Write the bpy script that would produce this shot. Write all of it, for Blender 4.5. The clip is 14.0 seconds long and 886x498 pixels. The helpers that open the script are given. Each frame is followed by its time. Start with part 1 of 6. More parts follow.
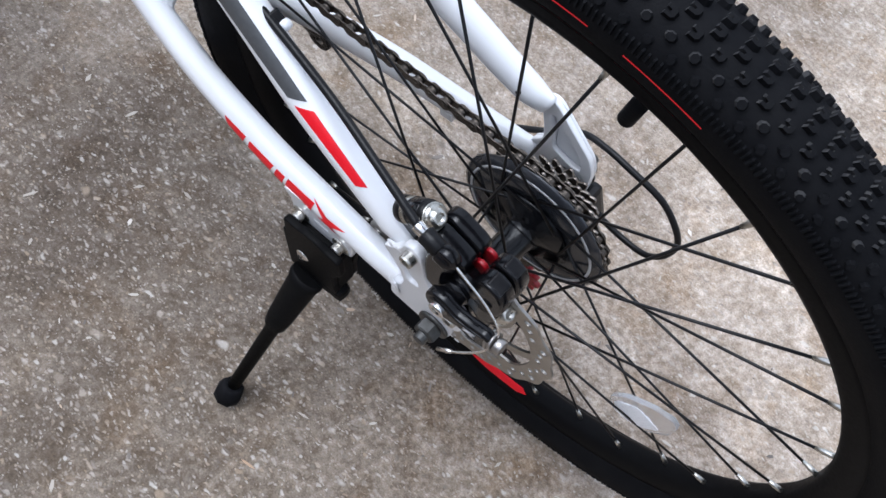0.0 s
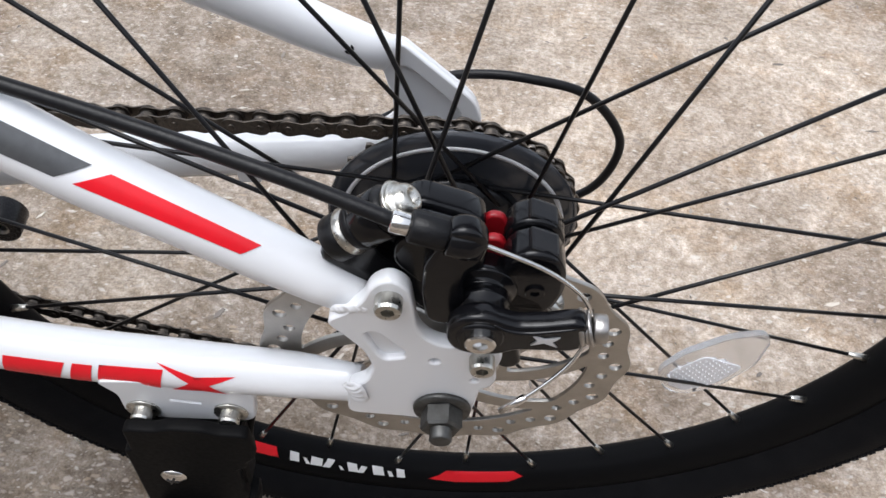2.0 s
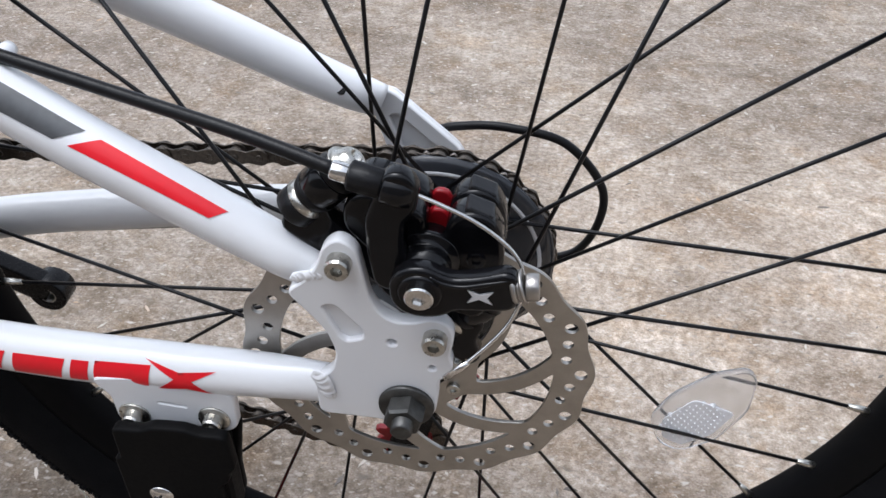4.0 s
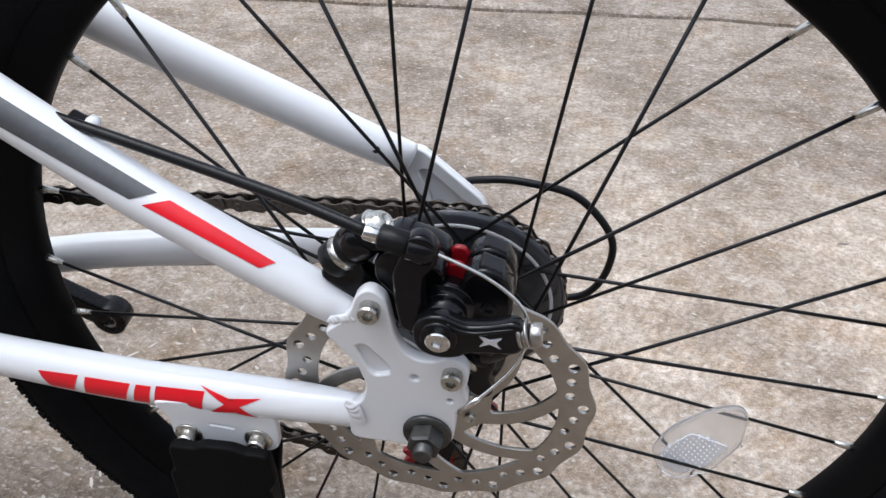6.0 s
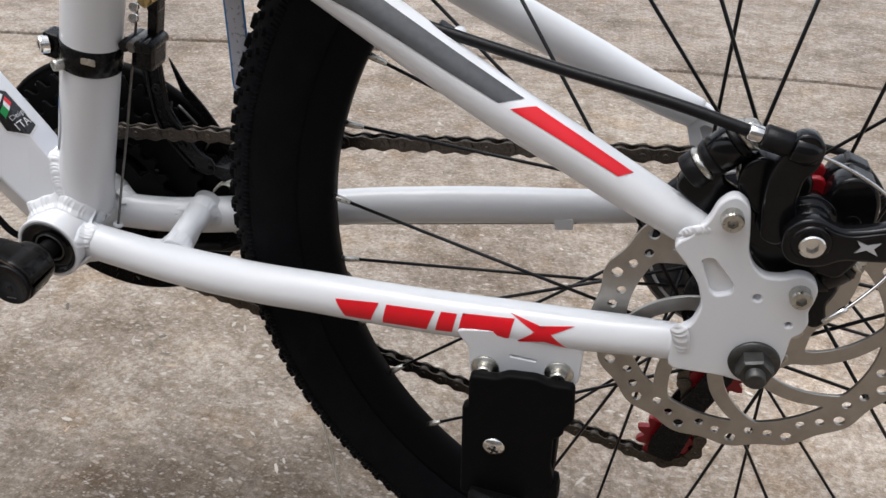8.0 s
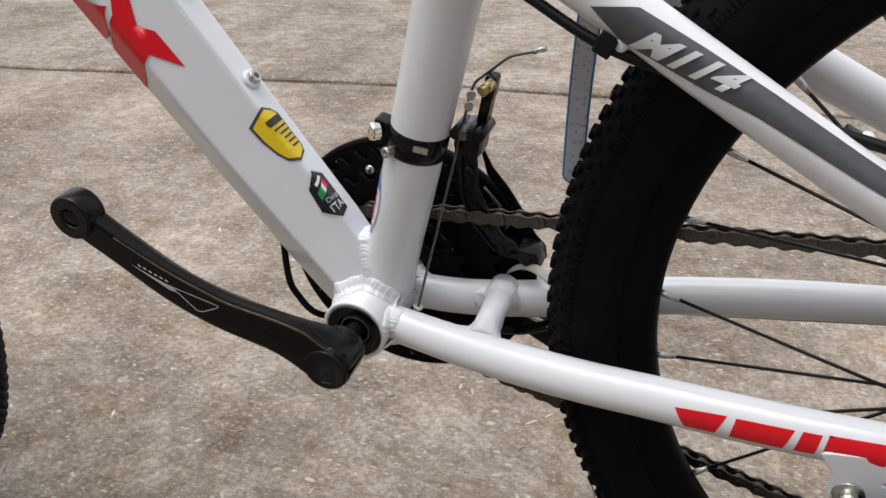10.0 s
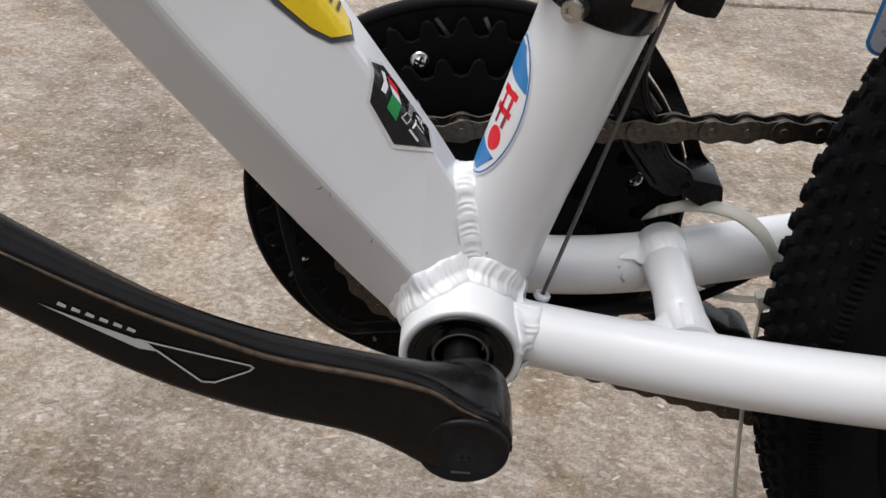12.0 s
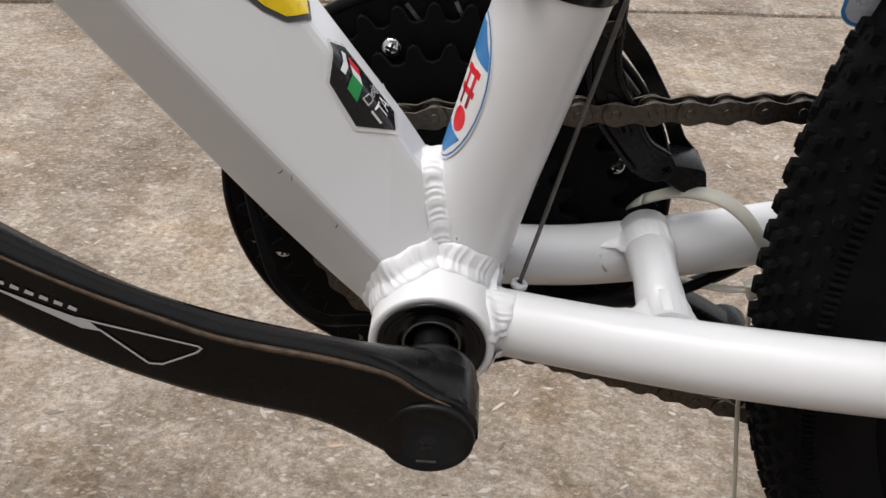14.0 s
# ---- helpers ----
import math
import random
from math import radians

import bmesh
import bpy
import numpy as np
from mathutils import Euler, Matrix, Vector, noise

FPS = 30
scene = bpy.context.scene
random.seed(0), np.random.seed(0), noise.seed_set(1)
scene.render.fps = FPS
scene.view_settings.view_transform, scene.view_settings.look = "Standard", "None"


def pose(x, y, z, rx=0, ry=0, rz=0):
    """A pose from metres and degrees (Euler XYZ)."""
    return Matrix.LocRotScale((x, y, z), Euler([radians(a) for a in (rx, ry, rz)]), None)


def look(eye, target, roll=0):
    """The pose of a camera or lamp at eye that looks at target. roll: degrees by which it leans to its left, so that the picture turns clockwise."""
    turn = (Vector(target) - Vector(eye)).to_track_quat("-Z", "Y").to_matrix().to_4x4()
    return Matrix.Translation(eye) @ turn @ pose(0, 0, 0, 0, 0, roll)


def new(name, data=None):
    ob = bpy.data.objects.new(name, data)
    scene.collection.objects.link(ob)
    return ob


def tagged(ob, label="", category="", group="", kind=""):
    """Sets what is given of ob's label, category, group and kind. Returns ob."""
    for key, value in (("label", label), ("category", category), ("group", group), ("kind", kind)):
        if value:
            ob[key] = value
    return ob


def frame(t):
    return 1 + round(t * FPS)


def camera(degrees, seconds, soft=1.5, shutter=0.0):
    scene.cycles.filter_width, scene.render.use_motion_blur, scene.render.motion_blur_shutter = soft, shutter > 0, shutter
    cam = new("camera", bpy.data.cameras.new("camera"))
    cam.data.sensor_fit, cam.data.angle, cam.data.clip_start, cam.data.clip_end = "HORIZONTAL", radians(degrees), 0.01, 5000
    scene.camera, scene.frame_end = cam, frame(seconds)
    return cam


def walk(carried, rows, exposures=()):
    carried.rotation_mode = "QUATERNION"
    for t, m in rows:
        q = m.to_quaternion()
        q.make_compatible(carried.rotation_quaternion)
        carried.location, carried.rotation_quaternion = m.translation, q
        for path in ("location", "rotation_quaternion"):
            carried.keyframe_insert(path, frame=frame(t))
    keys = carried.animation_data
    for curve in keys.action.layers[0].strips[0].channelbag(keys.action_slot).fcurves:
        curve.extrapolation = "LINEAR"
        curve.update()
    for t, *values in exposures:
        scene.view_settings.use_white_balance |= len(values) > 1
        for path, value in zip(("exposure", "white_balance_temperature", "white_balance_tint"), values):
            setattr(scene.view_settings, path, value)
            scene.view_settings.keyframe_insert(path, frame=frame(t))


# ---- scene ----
from mathutils.bvhtree import BVHTree
cam = camera(52.98, 14.0)
ROWS = [
    (0.0, 0.0873, -0.2264, 0.5584, 21.62, -4.17, 42.03),
    (0.5, 0.0644, -0.2168, 0.5462, 22.05, -3.36, 28.60),
    (1.0, 0.0053, -0.2181, 0.5215, 21.54, -3.95, 19.63),
    (1.5, -0.0591, -0.2405, 0.4836, 24.92, -5.37, 6.78),
    (2.0, -0.0191, -0.2461, 0.3361, 36.49, -4.67, 2.71),
    (2.5, -0.0053, -0.2570, 0.2770, 46.12, -4.14, 3.16),
    (3.0, 0.0008, -0.2819, 0.2868, 47.10, -2.99, 4.27),
    (3.2, 0.0123, -0.2886, 0.2772, 48.04, -1.81, 4.89),
    (5.3, 0.0524, -0.3668, 0.3393, 50.24, -0.85, 10.59),
    (5.5, 0.0498, -0.3657, 0.3377, 50.17, -0.39, 10.60),
    (6.0, 0.0545, -0.3517, 0.3424, 50.84, -0.10, 9.82),
    (6.5, 0.0041, -0.3936, 0.2921, 53.15, -0.70, 9.01),
    (7.0, -0.0385, -0.4224, 0.2931, 55.35, -0.56, 10.09),
    (7.5, -0.0585, -0.4281, 0.2822, 56.16, -0.98, 11.53),
    (8.0, -0.0794, -0.4314, 0.2806, 56.37, -0.99, 12.67),
    (8.5, -0.1095, -0.4539, 0.3058, 58.00, 1.45, 19.29),
    (9.0, -0.1065, -0.4843, 0.3308, 60.73, 3.03, 26.01),
    (9.2, -0.1016, -0.4832, 0.3362, 61.20, 3.04, 26.71),
    (11.3, -0.4285, -0.2700, 0.1875, 52.46, -2.79, 4.59),
    (11.5, -0.4327, -0.2603, 0.1796, 52.45, -3.16, 3.61),
    (12.0, -0.4264, -0.2519, 0.1783, 52.97, -3.88, 1.71),
    (12.5, -0.4094, -0.2487, 0.1705, 52.92, -3.60, 1.57),
    (13.0, -0.4066, -0.2505, 0.1632, 52.75, -2.96, 2.30),
    (13.5, -0.4068, -0.2509, 0.1637, 53.68, -2.40, 2.86),
    (14.0, -0.4056, -0.2528, 0.1659, 54.34, -2.16, 2.88),
]
# the bicycle leans on its stand: its own axes (rear axle at the origin, x to the rear, y to the chain side) in the world
BIKE = pose(0, 0, 0.3022, 4.64, 0, 0)
# the clip's own exposure and white balance: seconds, stops, kelvin, tint
EXPOSURES = [
    (0.0, 0.28, 5700, 10), (0.5, -0.07, 5950, 10), (1.0, 0.05, 6380, 10), (1.5, 0.13, 6350, 10), (2.0, 0.37, 6180, 10), (2.5, 0.28, 6000, 10), (3.0, 0.24, 5980, 10), (5.5, 0.22, 5950, 10), (6.0, 0.26, 5950, 10),
    (6.5, -0.04, 5980, 10), (7.0, 0.10, 5960, 10), (7.5, -0.06, 6180, 10), (8.0, 0.12, 6330, 10), (8.5, 0.10, 6450, 10), (9.0, 0.07, 6450, 10), (11.5, 0.02, 6450, 10), (12.5, 0.12, 6520, 10), (14.0, 0.08, 6700, 10)]
walk(cam, [(t, BIKE @ pose(*row)) for t, *row in ROWS], EXPOSURES)
# ---- world and light: bright overcast day, open sky ----
world = bpy.data.worlds.new("sky")
scene.world = world
world.use_nodes = True
wn = world.node_tree.nodes
sky = wn.new("ShaderNodeTexSky")
sky.sky_type = "NISHITA"
sky.sun_disc = False
sky.sun_elevation, sky.sun_rotation = radians(72), radians(240)
sky.air_density, sky.dust_density = 1.0, 3.0
pale = wn.new("ShaderNodeHueSaturation")
pale.inputs["Saturation"].default_value = 0.28
world.node_tree.links.new(sky.outputs[0], pale.inputs["Color"])
world.node_tree.links.new(pale.outputs[0], wn["Background"].inputs["Color"])
wn["Background"].inputs["Strength"].default_value = 0.268
sun = new("sun", bpy.data.lights.new("sun", "SUN"))
sun.data.energy, sun.data.angle, sun.data.color = 1.4, radians(40), (1.0, 0.98, 0.95)
sun.matrix_world = look((-1.3, -0.1, 4.6), (0, 0, 0))


# ---- materials ----
def mat(name, base, rough=0.5, metal=0.0, coat=0.0, second=None, scale=60.0, amount=0.4, bump=0.0, bump_scale=400.0, wear=0.12, ramp=(0.4, 0.7), spec=0.5):
    """A surface with two scales of variation in colour and gloss, and fine relief."""
    m = bpy.data.materials.new(name)
    m.use_nodes = True
    n, lk = m.node_tree.nodes, m.node_tree.links
    b = n["Principled BSDF"]
    b.inputs["Metallic"].default_value = metal
    b.inputs["Specular IOR Level"].default_value = spec
    b.inputs["Coat Weight"].default_value = coat
    b.inputs["Coat Roughness"].default_value = 0.06
    co = n.new("ShaderNodeTexCoord")
    big = n.new("ShaderNodeTexNoise")
    big.inputs["Scale"].default_value, big.inputs["Detail"].default_value = scale, 6.0
    lk.new(co.outputs["Object"], big.inputs["Vector"])
    r = n.new("ShaderNodeValToRGB")
    r.color_ramp.elements[0].position, r.color_ramp.elements[1].position = ramp
    lk.new(big.outputs["Fac"], r.inputs["Fac"])
    mix = n.new("ShaderNodeMix")
    mix.data_type = "RGBA"
    second = second or tuple(c * 0.75 for c in base)
    mix.inputs["A"].default_value, mix.inputs["B"].default_value = (*base, 1), (*second, 1)
    fac = n.new("ShaderNodeMath")
    fac.operation = "MULTIPLY"
    fac.inputs[1].default_value = amount
    lk.new(r.outputs["Color"], fac.inputs[0])
    lk.new(fac.outputs[0], mix.inputs["Factor"])
    lk.new(mix.outputs["Result"], b.inputs["Base Color"])
    fine = n.new("ShaderNodeTexNoise")
    fine.inputs["Scale"].default_value, fine.inputs["Detail"].default_value = bump_scale, 4.0
    lk.new(co.outputs["Object"], fine.inputs["Vector"])
    rr = n.new("ShaderNodeMapRange")
    rr.inputs["To Min"].default_value, rr.inputs["To Max"].default_value = max(rough - wear, 0.03), min(rough + wear, 1)
    lk.new(fine.outputs["Fac"], rr.inputs["Value"])
    lk.new(rr.outputs["Result"], b.inputs["Roughness"])
    if bump:
        bu = n.new("ShaderNodeBump")
        bu.inputs["Strength"].default_value, bu.inputs["Distance"].default_value = bump, 0.001
        lk.new(fine.outputs["Fac"], bu.inputs["Height"])
        lk.new(bu.outputs["Normal"], b.inputs["Normal"])
    return m


WHITE = mat("white_paint", (0.722, 0.730, 0.748), 0.30, coat=0.35, second=(0.690, 0.680, 0.662), scale=18, amount=0.2, wear=0.05, spec=0.4)
GREY_DECAL = mat("grey_decal", (0.085, 0.088, 0.092), 0.4, metal=0.3, second=(0.06, 0.06, 0.065), scale=300, amount=0.5)
RED_DECAL = mat("red_decal", (0.68, 0.004, 0.014), 0.35, second=(0.58, 0.004, 0.012), scale=120, amount=0.4)
SILVER_DECAL = mat("silver_decal", (0.55, 0.55, 0.56), 0.4, second=(0.45, 0.45, 0.45))
YELLOW = mat("yellow_sticker", (0.78, 0.56, 0.015), 0.3, second=(0.7, 0.48, 0.01))
DARK_STICKER = mat("black_sticker", (0.012, 0.012, 0.013), 0.25)
WHITE_PRINT = mat("white_print", (0.72, 0.72, 0.72), 0.4)
GREEN_PRINT = mat("green_print", (0.02, 0.30, 0.08), 0.4)
BLUE_PRINT = mat("blue_print", (0.03, 0.20, 0.48), 0.35)
BLACK = mat("black_paint", (0.0050, 0.0050, 0.0058), 0.26, coat=0.0, second=(0.010, 0.009, 0.009), scale=90, amount=0.5, bump=0.05, spec=0.18)
SATIN = mat("black_anodised", (0.005, 0.005, 0.006), 0.32, second=(0.012, 0.011, 0.011), scale=140, amount=0.5, bump=0.08, spec=0.3)
PLASTIC = mat("black_plastic", (0.006, 0.006, 0.007), 0.38, second=(0.012, 0.012, 0.012), scale=200, amount=0.5, bump=0.12, bump_scale=900, spec=0.2)
MATT = mat("matt_black_paint", (0.0046, 0.0046, 0.0050), 0.50, second=(0.006, 0.0058, 0.0055), scale=120, amount=0.5, bump=0.08, spec=0.05)
RUBBER = mat("tyre_rubber", (0.0050, 0.0052, 0.0062), 0.66, second=(0.0090, 0.0090, 0.0098), scale=60, amount=0.55, bump=0.25, bump_scale=700, spec=0.055)
DUSTY = mat("dusty_rubber", (0.022, 0.022, 0.024), 0.8, second=(0.056, 0.055, 0.054), scale=190, amount=0.85, bump=0.3, bump_scale=900, spec=0.1)
CRANK = mat("worn_black_forging", (0.0045, 0.0042, 0.0042), 0.24, second=(0.009, 0.008, 0.007), scale=160, amount=0.5, bump=0.05, spec=0.22)
CAST = mat("glossy_black_casting", (0.0034, 0.0034, 0.0042), 0.16, second=(0.007, 0.007, 0.008), scale=160, amount=0.5, bump=0.05, spec=0.26)
SMOKE = mat("smoky_plastic", (0.024, 0.026, 0.031), 0.14, second=(0.040, 0.040, 0.044), scale=40, amount=0.6)
STEEL = mat("brushed_steel", (0.42, 0.40, 0.38), 0.36, metal=1.0, second=(0.30, 0.28, 0.26), scale=120, amount=0.6, bump=0.1, bump_scale=900)
DISC = mat("disc_steel", (0.44, 0.42, 0.39), 0.38, metal=1.0, second=(0.32, 0.30, 0.27), scale=90, amount=0.6, bump=0.12, bump_scale=1200)
CHROME = mat("chrome", (0.75, 0.74, 0.72), 0.16, metal=1.0, second=(0.5, 0.48, 0.46), scale=250, amount=0.5)
BOLT = mat("zinc_bolt", (0.55, 0.54, 0.50), 0.3, metal=1.0, second=(0.36, 0.34, 0.30), scale=350, amount=0.7)
DULL = mat("dull_grey_steel", (0.18, 0.175, 0.165), 0.42, metal=0.9, second=(0.10, 0.095, 0.09), scale=260, amount=0.7, bump=0.1)
NUT = mat("dark_oxide_steel", (0.085, 0.085, 0.082), 0.46, metal=0.8, second=(0.045, 0.043, 0.04), scale=260, amount=0.7, bump=0.1)
RIM_BLACK = mat("black_rim", (0.0052, 0.0052, 0.0058), 0.50, second=(0.005, 0.005, 0.005), scale=90, amount=0.5, bump=0.05, spec=0.035)
BRASS = mat("brass", (0.58, 0.44, 0.20), 0.3, metal=1.0)
CHAIN = mat("oiled_chain_steel", (0.115, 0.098, 0.082), 0.38, metal=0.9, second=(0.045, 0.040, 0.036), scale=500, amount=0.7)
COG = mat("cog_steel", (0.26, 0.23, 0.20), 0.38, metal=1.0, second=(0.12, 0.10, 0.085), scale=300, amount=0.7)
RED_PLASTIC = mat("red_plastic", (0.26, 0.005, 0.010), 0.35, second=(0.16, 0.005, 0.008))
NYLON = mat("clear_nylon", (0.80, 0.78, 0.70), 0.35, second=(0.6, 0.58, 0.48))
NYLON.node_tree.nodes["Principled BSDF"].inputs["Transmission Weight"].default_value = 0.35
FROST = mat("frosted_plastic", (0.84, 0.85, 0.88), 0.3, second=(0.74, 0.75, 0.78), scale=300)
FILM = mat("milky_film", (0.60, 0.62, 0.68), 0.3, second=(0.5, 0.5, 0.52), scale=90)
FILM.node_tree.nodes["Principled BSDF"].inputs["Transmission Weight"].default_value = 0.3
CLEAR = mat("clear_plastic", (0.9, 0.9, 0.9), 0.08, second=(0.85, 0.85, 0.85), scale=40)
CLEAR.node_tree.nodes["Principled BSDF"].inputs["Transmission Weight"].default_value = 0.85
CLEAR.node_tree.nodes["Principled BSDF"].inputs["IOR"].default_value = 1.18
EDGE_BROWN = mat("edge_line_brown", (0.105, 0.072, 0.048), 0.42, metal=0.4, second=(0.03, 0.022, 0.016), scale=400, amount=0.8)
CLEAR_RIM = mat("clear_sticker_film", (0.70, 0.69, 0.67), 0.25)
BARS = mat("dark_print", (0.03, 0.028, 0.02), 0.5)


def concrete(name, low, high, chip, light_patches=()):
    """Worn exposed-aggregate concrete: stained cement, pale and rusty grains, fine pits."""
    m = bpy.data.materials.new(name)
    m.use_nodes = True
    n, lk = m.node_tree.nodes, m.node_tree.links
    b = n["Principled BSDF"]
    co = n.new("ShaderNodeTexCoord")

    def noise_at(scale, detail, lo, hi):
        t = n.new("ShaderNodeTexNoise")
        t.inputs["Scale"].default_value, t.inputs["Detail"].default_value, t.inputs["Roughness"].default_value = scale, detail, 0.62
        lk.new(co.outputs["Object"], t.inputs["Vector"])
        r = n.new("ShaderNodeMapRange")
        r.inputs["From Min"].default_value, r.inputs["From Max"].default_value = lo, hi
        lk.new(t.outputs["Fac"], r.inputs["Value"])
        return r.outputs["Result"], t.outputs["Fac"]

    def blend(fac, a, c):
        x = n.new("ShaderNodeMix")
        x.data_type = "RGBA"
        lk.new(fac, x.inputs["Factor"])
        for key, v in (("A", a), ("B", c)):
            if isinstance(v, tuple):
                x.inputs[key].default_value = (*v, 1)
            else:
                lk.new(v, x.inputs[key])
        return x.outputs["Result"]

    def grains(scale, turn, stretch, share, edge, power):
        """Flaky stones of one size: a mask of those that show, and a colour for each."""
        lay = n.new("ShaderNodeMapping")
        lay.inputs["Rotation"].default_value = (0, 0, radians(turn))
        lay.inputs["Scale"].default_value = (1.0, stretch, 1.0)
        v = n.new("ShaderNodeTexVoronoi")
        v.inputs["Scale"].default_value, v.inputs["Randomness"].default_value = scale, 1.0
        warp = n.new("ShaderNodeMix")
        warp.data_type = "VECTOR"
        warp.inputs["Factor"].default_value = 0.012
        lk.new(co.outputs["Object"], warp.inputs["A"]), lk.new(wob.outputs["Color"], warp.inputs["B"])
        lk.new(warp.outputs["Result"], lay.inputs["Vector"]), lk.new(lay.outputs["Vector"], v.inputs["Vector"])
        near = n.new("ShaderNodeMapRange")
        near.inputs["From Min"].default_value, near.inputs["From Max"].default_value = edge, edge * 0.55
        lk.new(v.outputs["Distance"], near.inputs["Value"])
        pick = n.new("ShaderNodeSeparateColor")
        lk.new(v.outputs["Color"], pick.inputs["Color"])
        some = n.new("ShaderNodeMapRange")
        some.inputs["From Min"].default_value, some.inputs["From Max"].default_value = 1 - share, 1 - share * 0.35
        some.inputs["To Max"].default_value = power
        lk.new(pick.outputs["Red"], some.inputs["Value"])
        both = n.new("ShaderNodeMath")
        both.operation = "MULTIPLY"
        lk.new(near.outputs["Result"], both.inputs[0]), lk.new(some.outputs["Result"], both.inputs[1])
        tint = n.new("ShaderNodeValToRGB")
        for pos, col in ((0.0, (0.15, 0.127, 0.108)), (0.25, (0.24, 0.205, 0.175)), (0.45, chip), (0.66, (0.37, 0.285, 0.20)), (0.8, (0.49, 0.445, 0.395)), (1.0, (0.64, 0.60, 0.55))):
            e = tint.color_ramp.elements.new(pos) if 0 < pos < 1 else tint.color_ramp.elements[0 if pos == 0 else -1]
            e.color = (*col, 1)
        lk.new(pick.outputs["Green"], tint.inputs["Fac"])
        return both.outputs[0], tint.outputs["Color"]

    wob = n.new("ShaderNodeTexNoise")
    wob.inputs["Scale"].default_value, wob.inputs["Detail"].default_value = 60.0, 3.0
    lk.new(co.outputs["Object"], wob.inputs["Vector"])
    stain, _ = noise_at(1.7, 8, 0.40, 0.60)
    patch, _ = noise_at(5.5, 9, 0.44, 0.62)
    grain, graw = noise_at(150, 6, 0.40, 0.62)
    sand, sraw = noise_at(520, 3, 0.38, 0.64)
    base = blend(stain, low, high)
    dim = n.new("ShaderNodeMix")
    dim.data_type, dim.blend_type = "RGBA", "MULTIPLY"
    dim.inputs["B"].default_value = (0.64, 0.61, 0.58, 1)
    lk.new(patch, dim.inputs["Factor"]), lk.new(base, dim.inputs["A"])
    mott, _ = noise_at(38.0, 6, 0.40, 0.62)
    warm, _ = noise_at(13.0, 8, 0.50, 0.70)
    rust = n.new("ShaderNodeMix")
    rust.data_type, rust.blend_type = "RGBA", "MULTIPLY"
    rust.inputs["B"].default_value = (0.86, 0.76, 0.64, 1)
    lk.new(warm, rust.inputs["Factor"]), lk.new(dim.outputs["Result"], rust.inputs["A"])
    pale, _ = noise_at(9.0, 10, 0.55, 0.70)
    worn = n.new("ShaderNodeMix")
    worn.data_type, worn.blend_type = "RGBA", "MULTIPLY"
    worn.inputs["B"].default_value = (1.30, 1.29, 1.27, 1)
    lk.new(pale, worn.inputs["Factor"]), lk.new(rust.outputs["Result"], worn.inputs["A"])
    col = worn.outputs["Result"]
    for cx, cy, hx, hy, tone in light_patches:
        # shade and brighter light painted in with a ragged edge: centre and half-widths in metres
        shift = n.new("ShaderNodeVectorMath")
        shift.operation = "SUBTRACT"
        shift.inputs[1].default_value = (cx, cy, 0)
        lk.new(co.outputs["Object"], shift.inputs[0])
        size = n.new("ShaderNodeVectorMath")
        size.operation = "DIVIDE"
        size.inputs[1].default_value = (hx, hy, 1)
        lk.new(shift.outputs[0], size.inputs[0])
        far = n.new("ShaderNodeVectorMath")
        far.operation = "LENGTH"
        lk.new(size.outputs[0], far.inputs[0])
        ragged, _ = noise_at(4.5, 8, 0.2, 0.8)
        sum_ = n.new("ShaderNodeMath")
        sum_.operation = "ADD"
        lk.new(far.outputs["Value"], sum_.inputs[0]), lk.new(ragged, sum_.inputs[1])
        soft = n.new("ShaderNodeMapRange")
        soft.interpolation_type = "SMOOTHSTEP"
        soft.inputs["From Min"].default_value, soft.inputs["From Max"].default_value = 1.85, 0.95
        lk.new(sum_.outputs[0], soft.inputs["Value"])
        light_mix = n.new("ShaderNodeMix")
        light_mix.data_type, light_mix.blend_type = "RGBA", "MULTIPLY"
        light_mix.inputs["B"].default_value = (*tone, 1)
        lk.new(soft.outputs["Result"], light_mix.inputs["Factor"]), lk.new(col, light_mix.inputs["A"])
        col = light_mix.outputs["Result"]
    for mask, shade in ((mott, 0.70), (grain, 0.64), (sand, 0.72)):
        x = n.new("ShaderNodeMix")
        x.data_type, x.blend_type = "RGBA", "MULTIPLY"
        inv = n.new("ShaderNodeMath")
        inv.operation = "SUBTRACT"
        inv.inputs[0].default_value = 1.0
        lk.new(mask, inv.inputs[1])
        x.inputs["B"].default_value = (shade, shade * 0.96, shade * 0.9, 1)
        lk.new(inv.outputs[0], x.inputs["Factor"]), lk.new(col, x.inputs["A"])
        col = x.outputs["Result"]
    for scale, turn, stretch, share, edge, power in ((330.0, 20, 1.5, 0.40, 0.55, 0.42), (190.0, -48, 1.8, 0.32, 0.55, 0.54), (125.0, 78, 1.9, 0.24, 0.50, 0.62), (80.0, 15, 2.1, 0.12, 0.42, 0.64), (46.0, -20, 1.8, 0.05, 0.38, 0.6)):
        m_, c_ = grains(scale, turn, stretch, share, edge, power)
        col = blend(m_, col, c_)
    lk.new(col, b.inputs["Base Color"])
    b.inputs["Roughness"].default_value = 0.88
    b.inputs["Specular IOR Level"].default_value = 0.25
    pits, praw = noise_at(45, 8, 0.3, 0.7)
    add = n.new("ShaderNodeMath")
    add.operation = "ADD"
    lk.new(praw, add.inputs[0]), lk.new(graw, add.inputs[1])
    bu = n.new("ShaderNodeBump")
    bu.inputs["Strength"].default_value, bu.inputs["Distance"].default_value = 0.9, 0.006
    lk.new(add.outputs[0], bu.inputs["Height"])
    lk.new(bu.outputs["Normal"], b.inputs["Normal"])
    return m


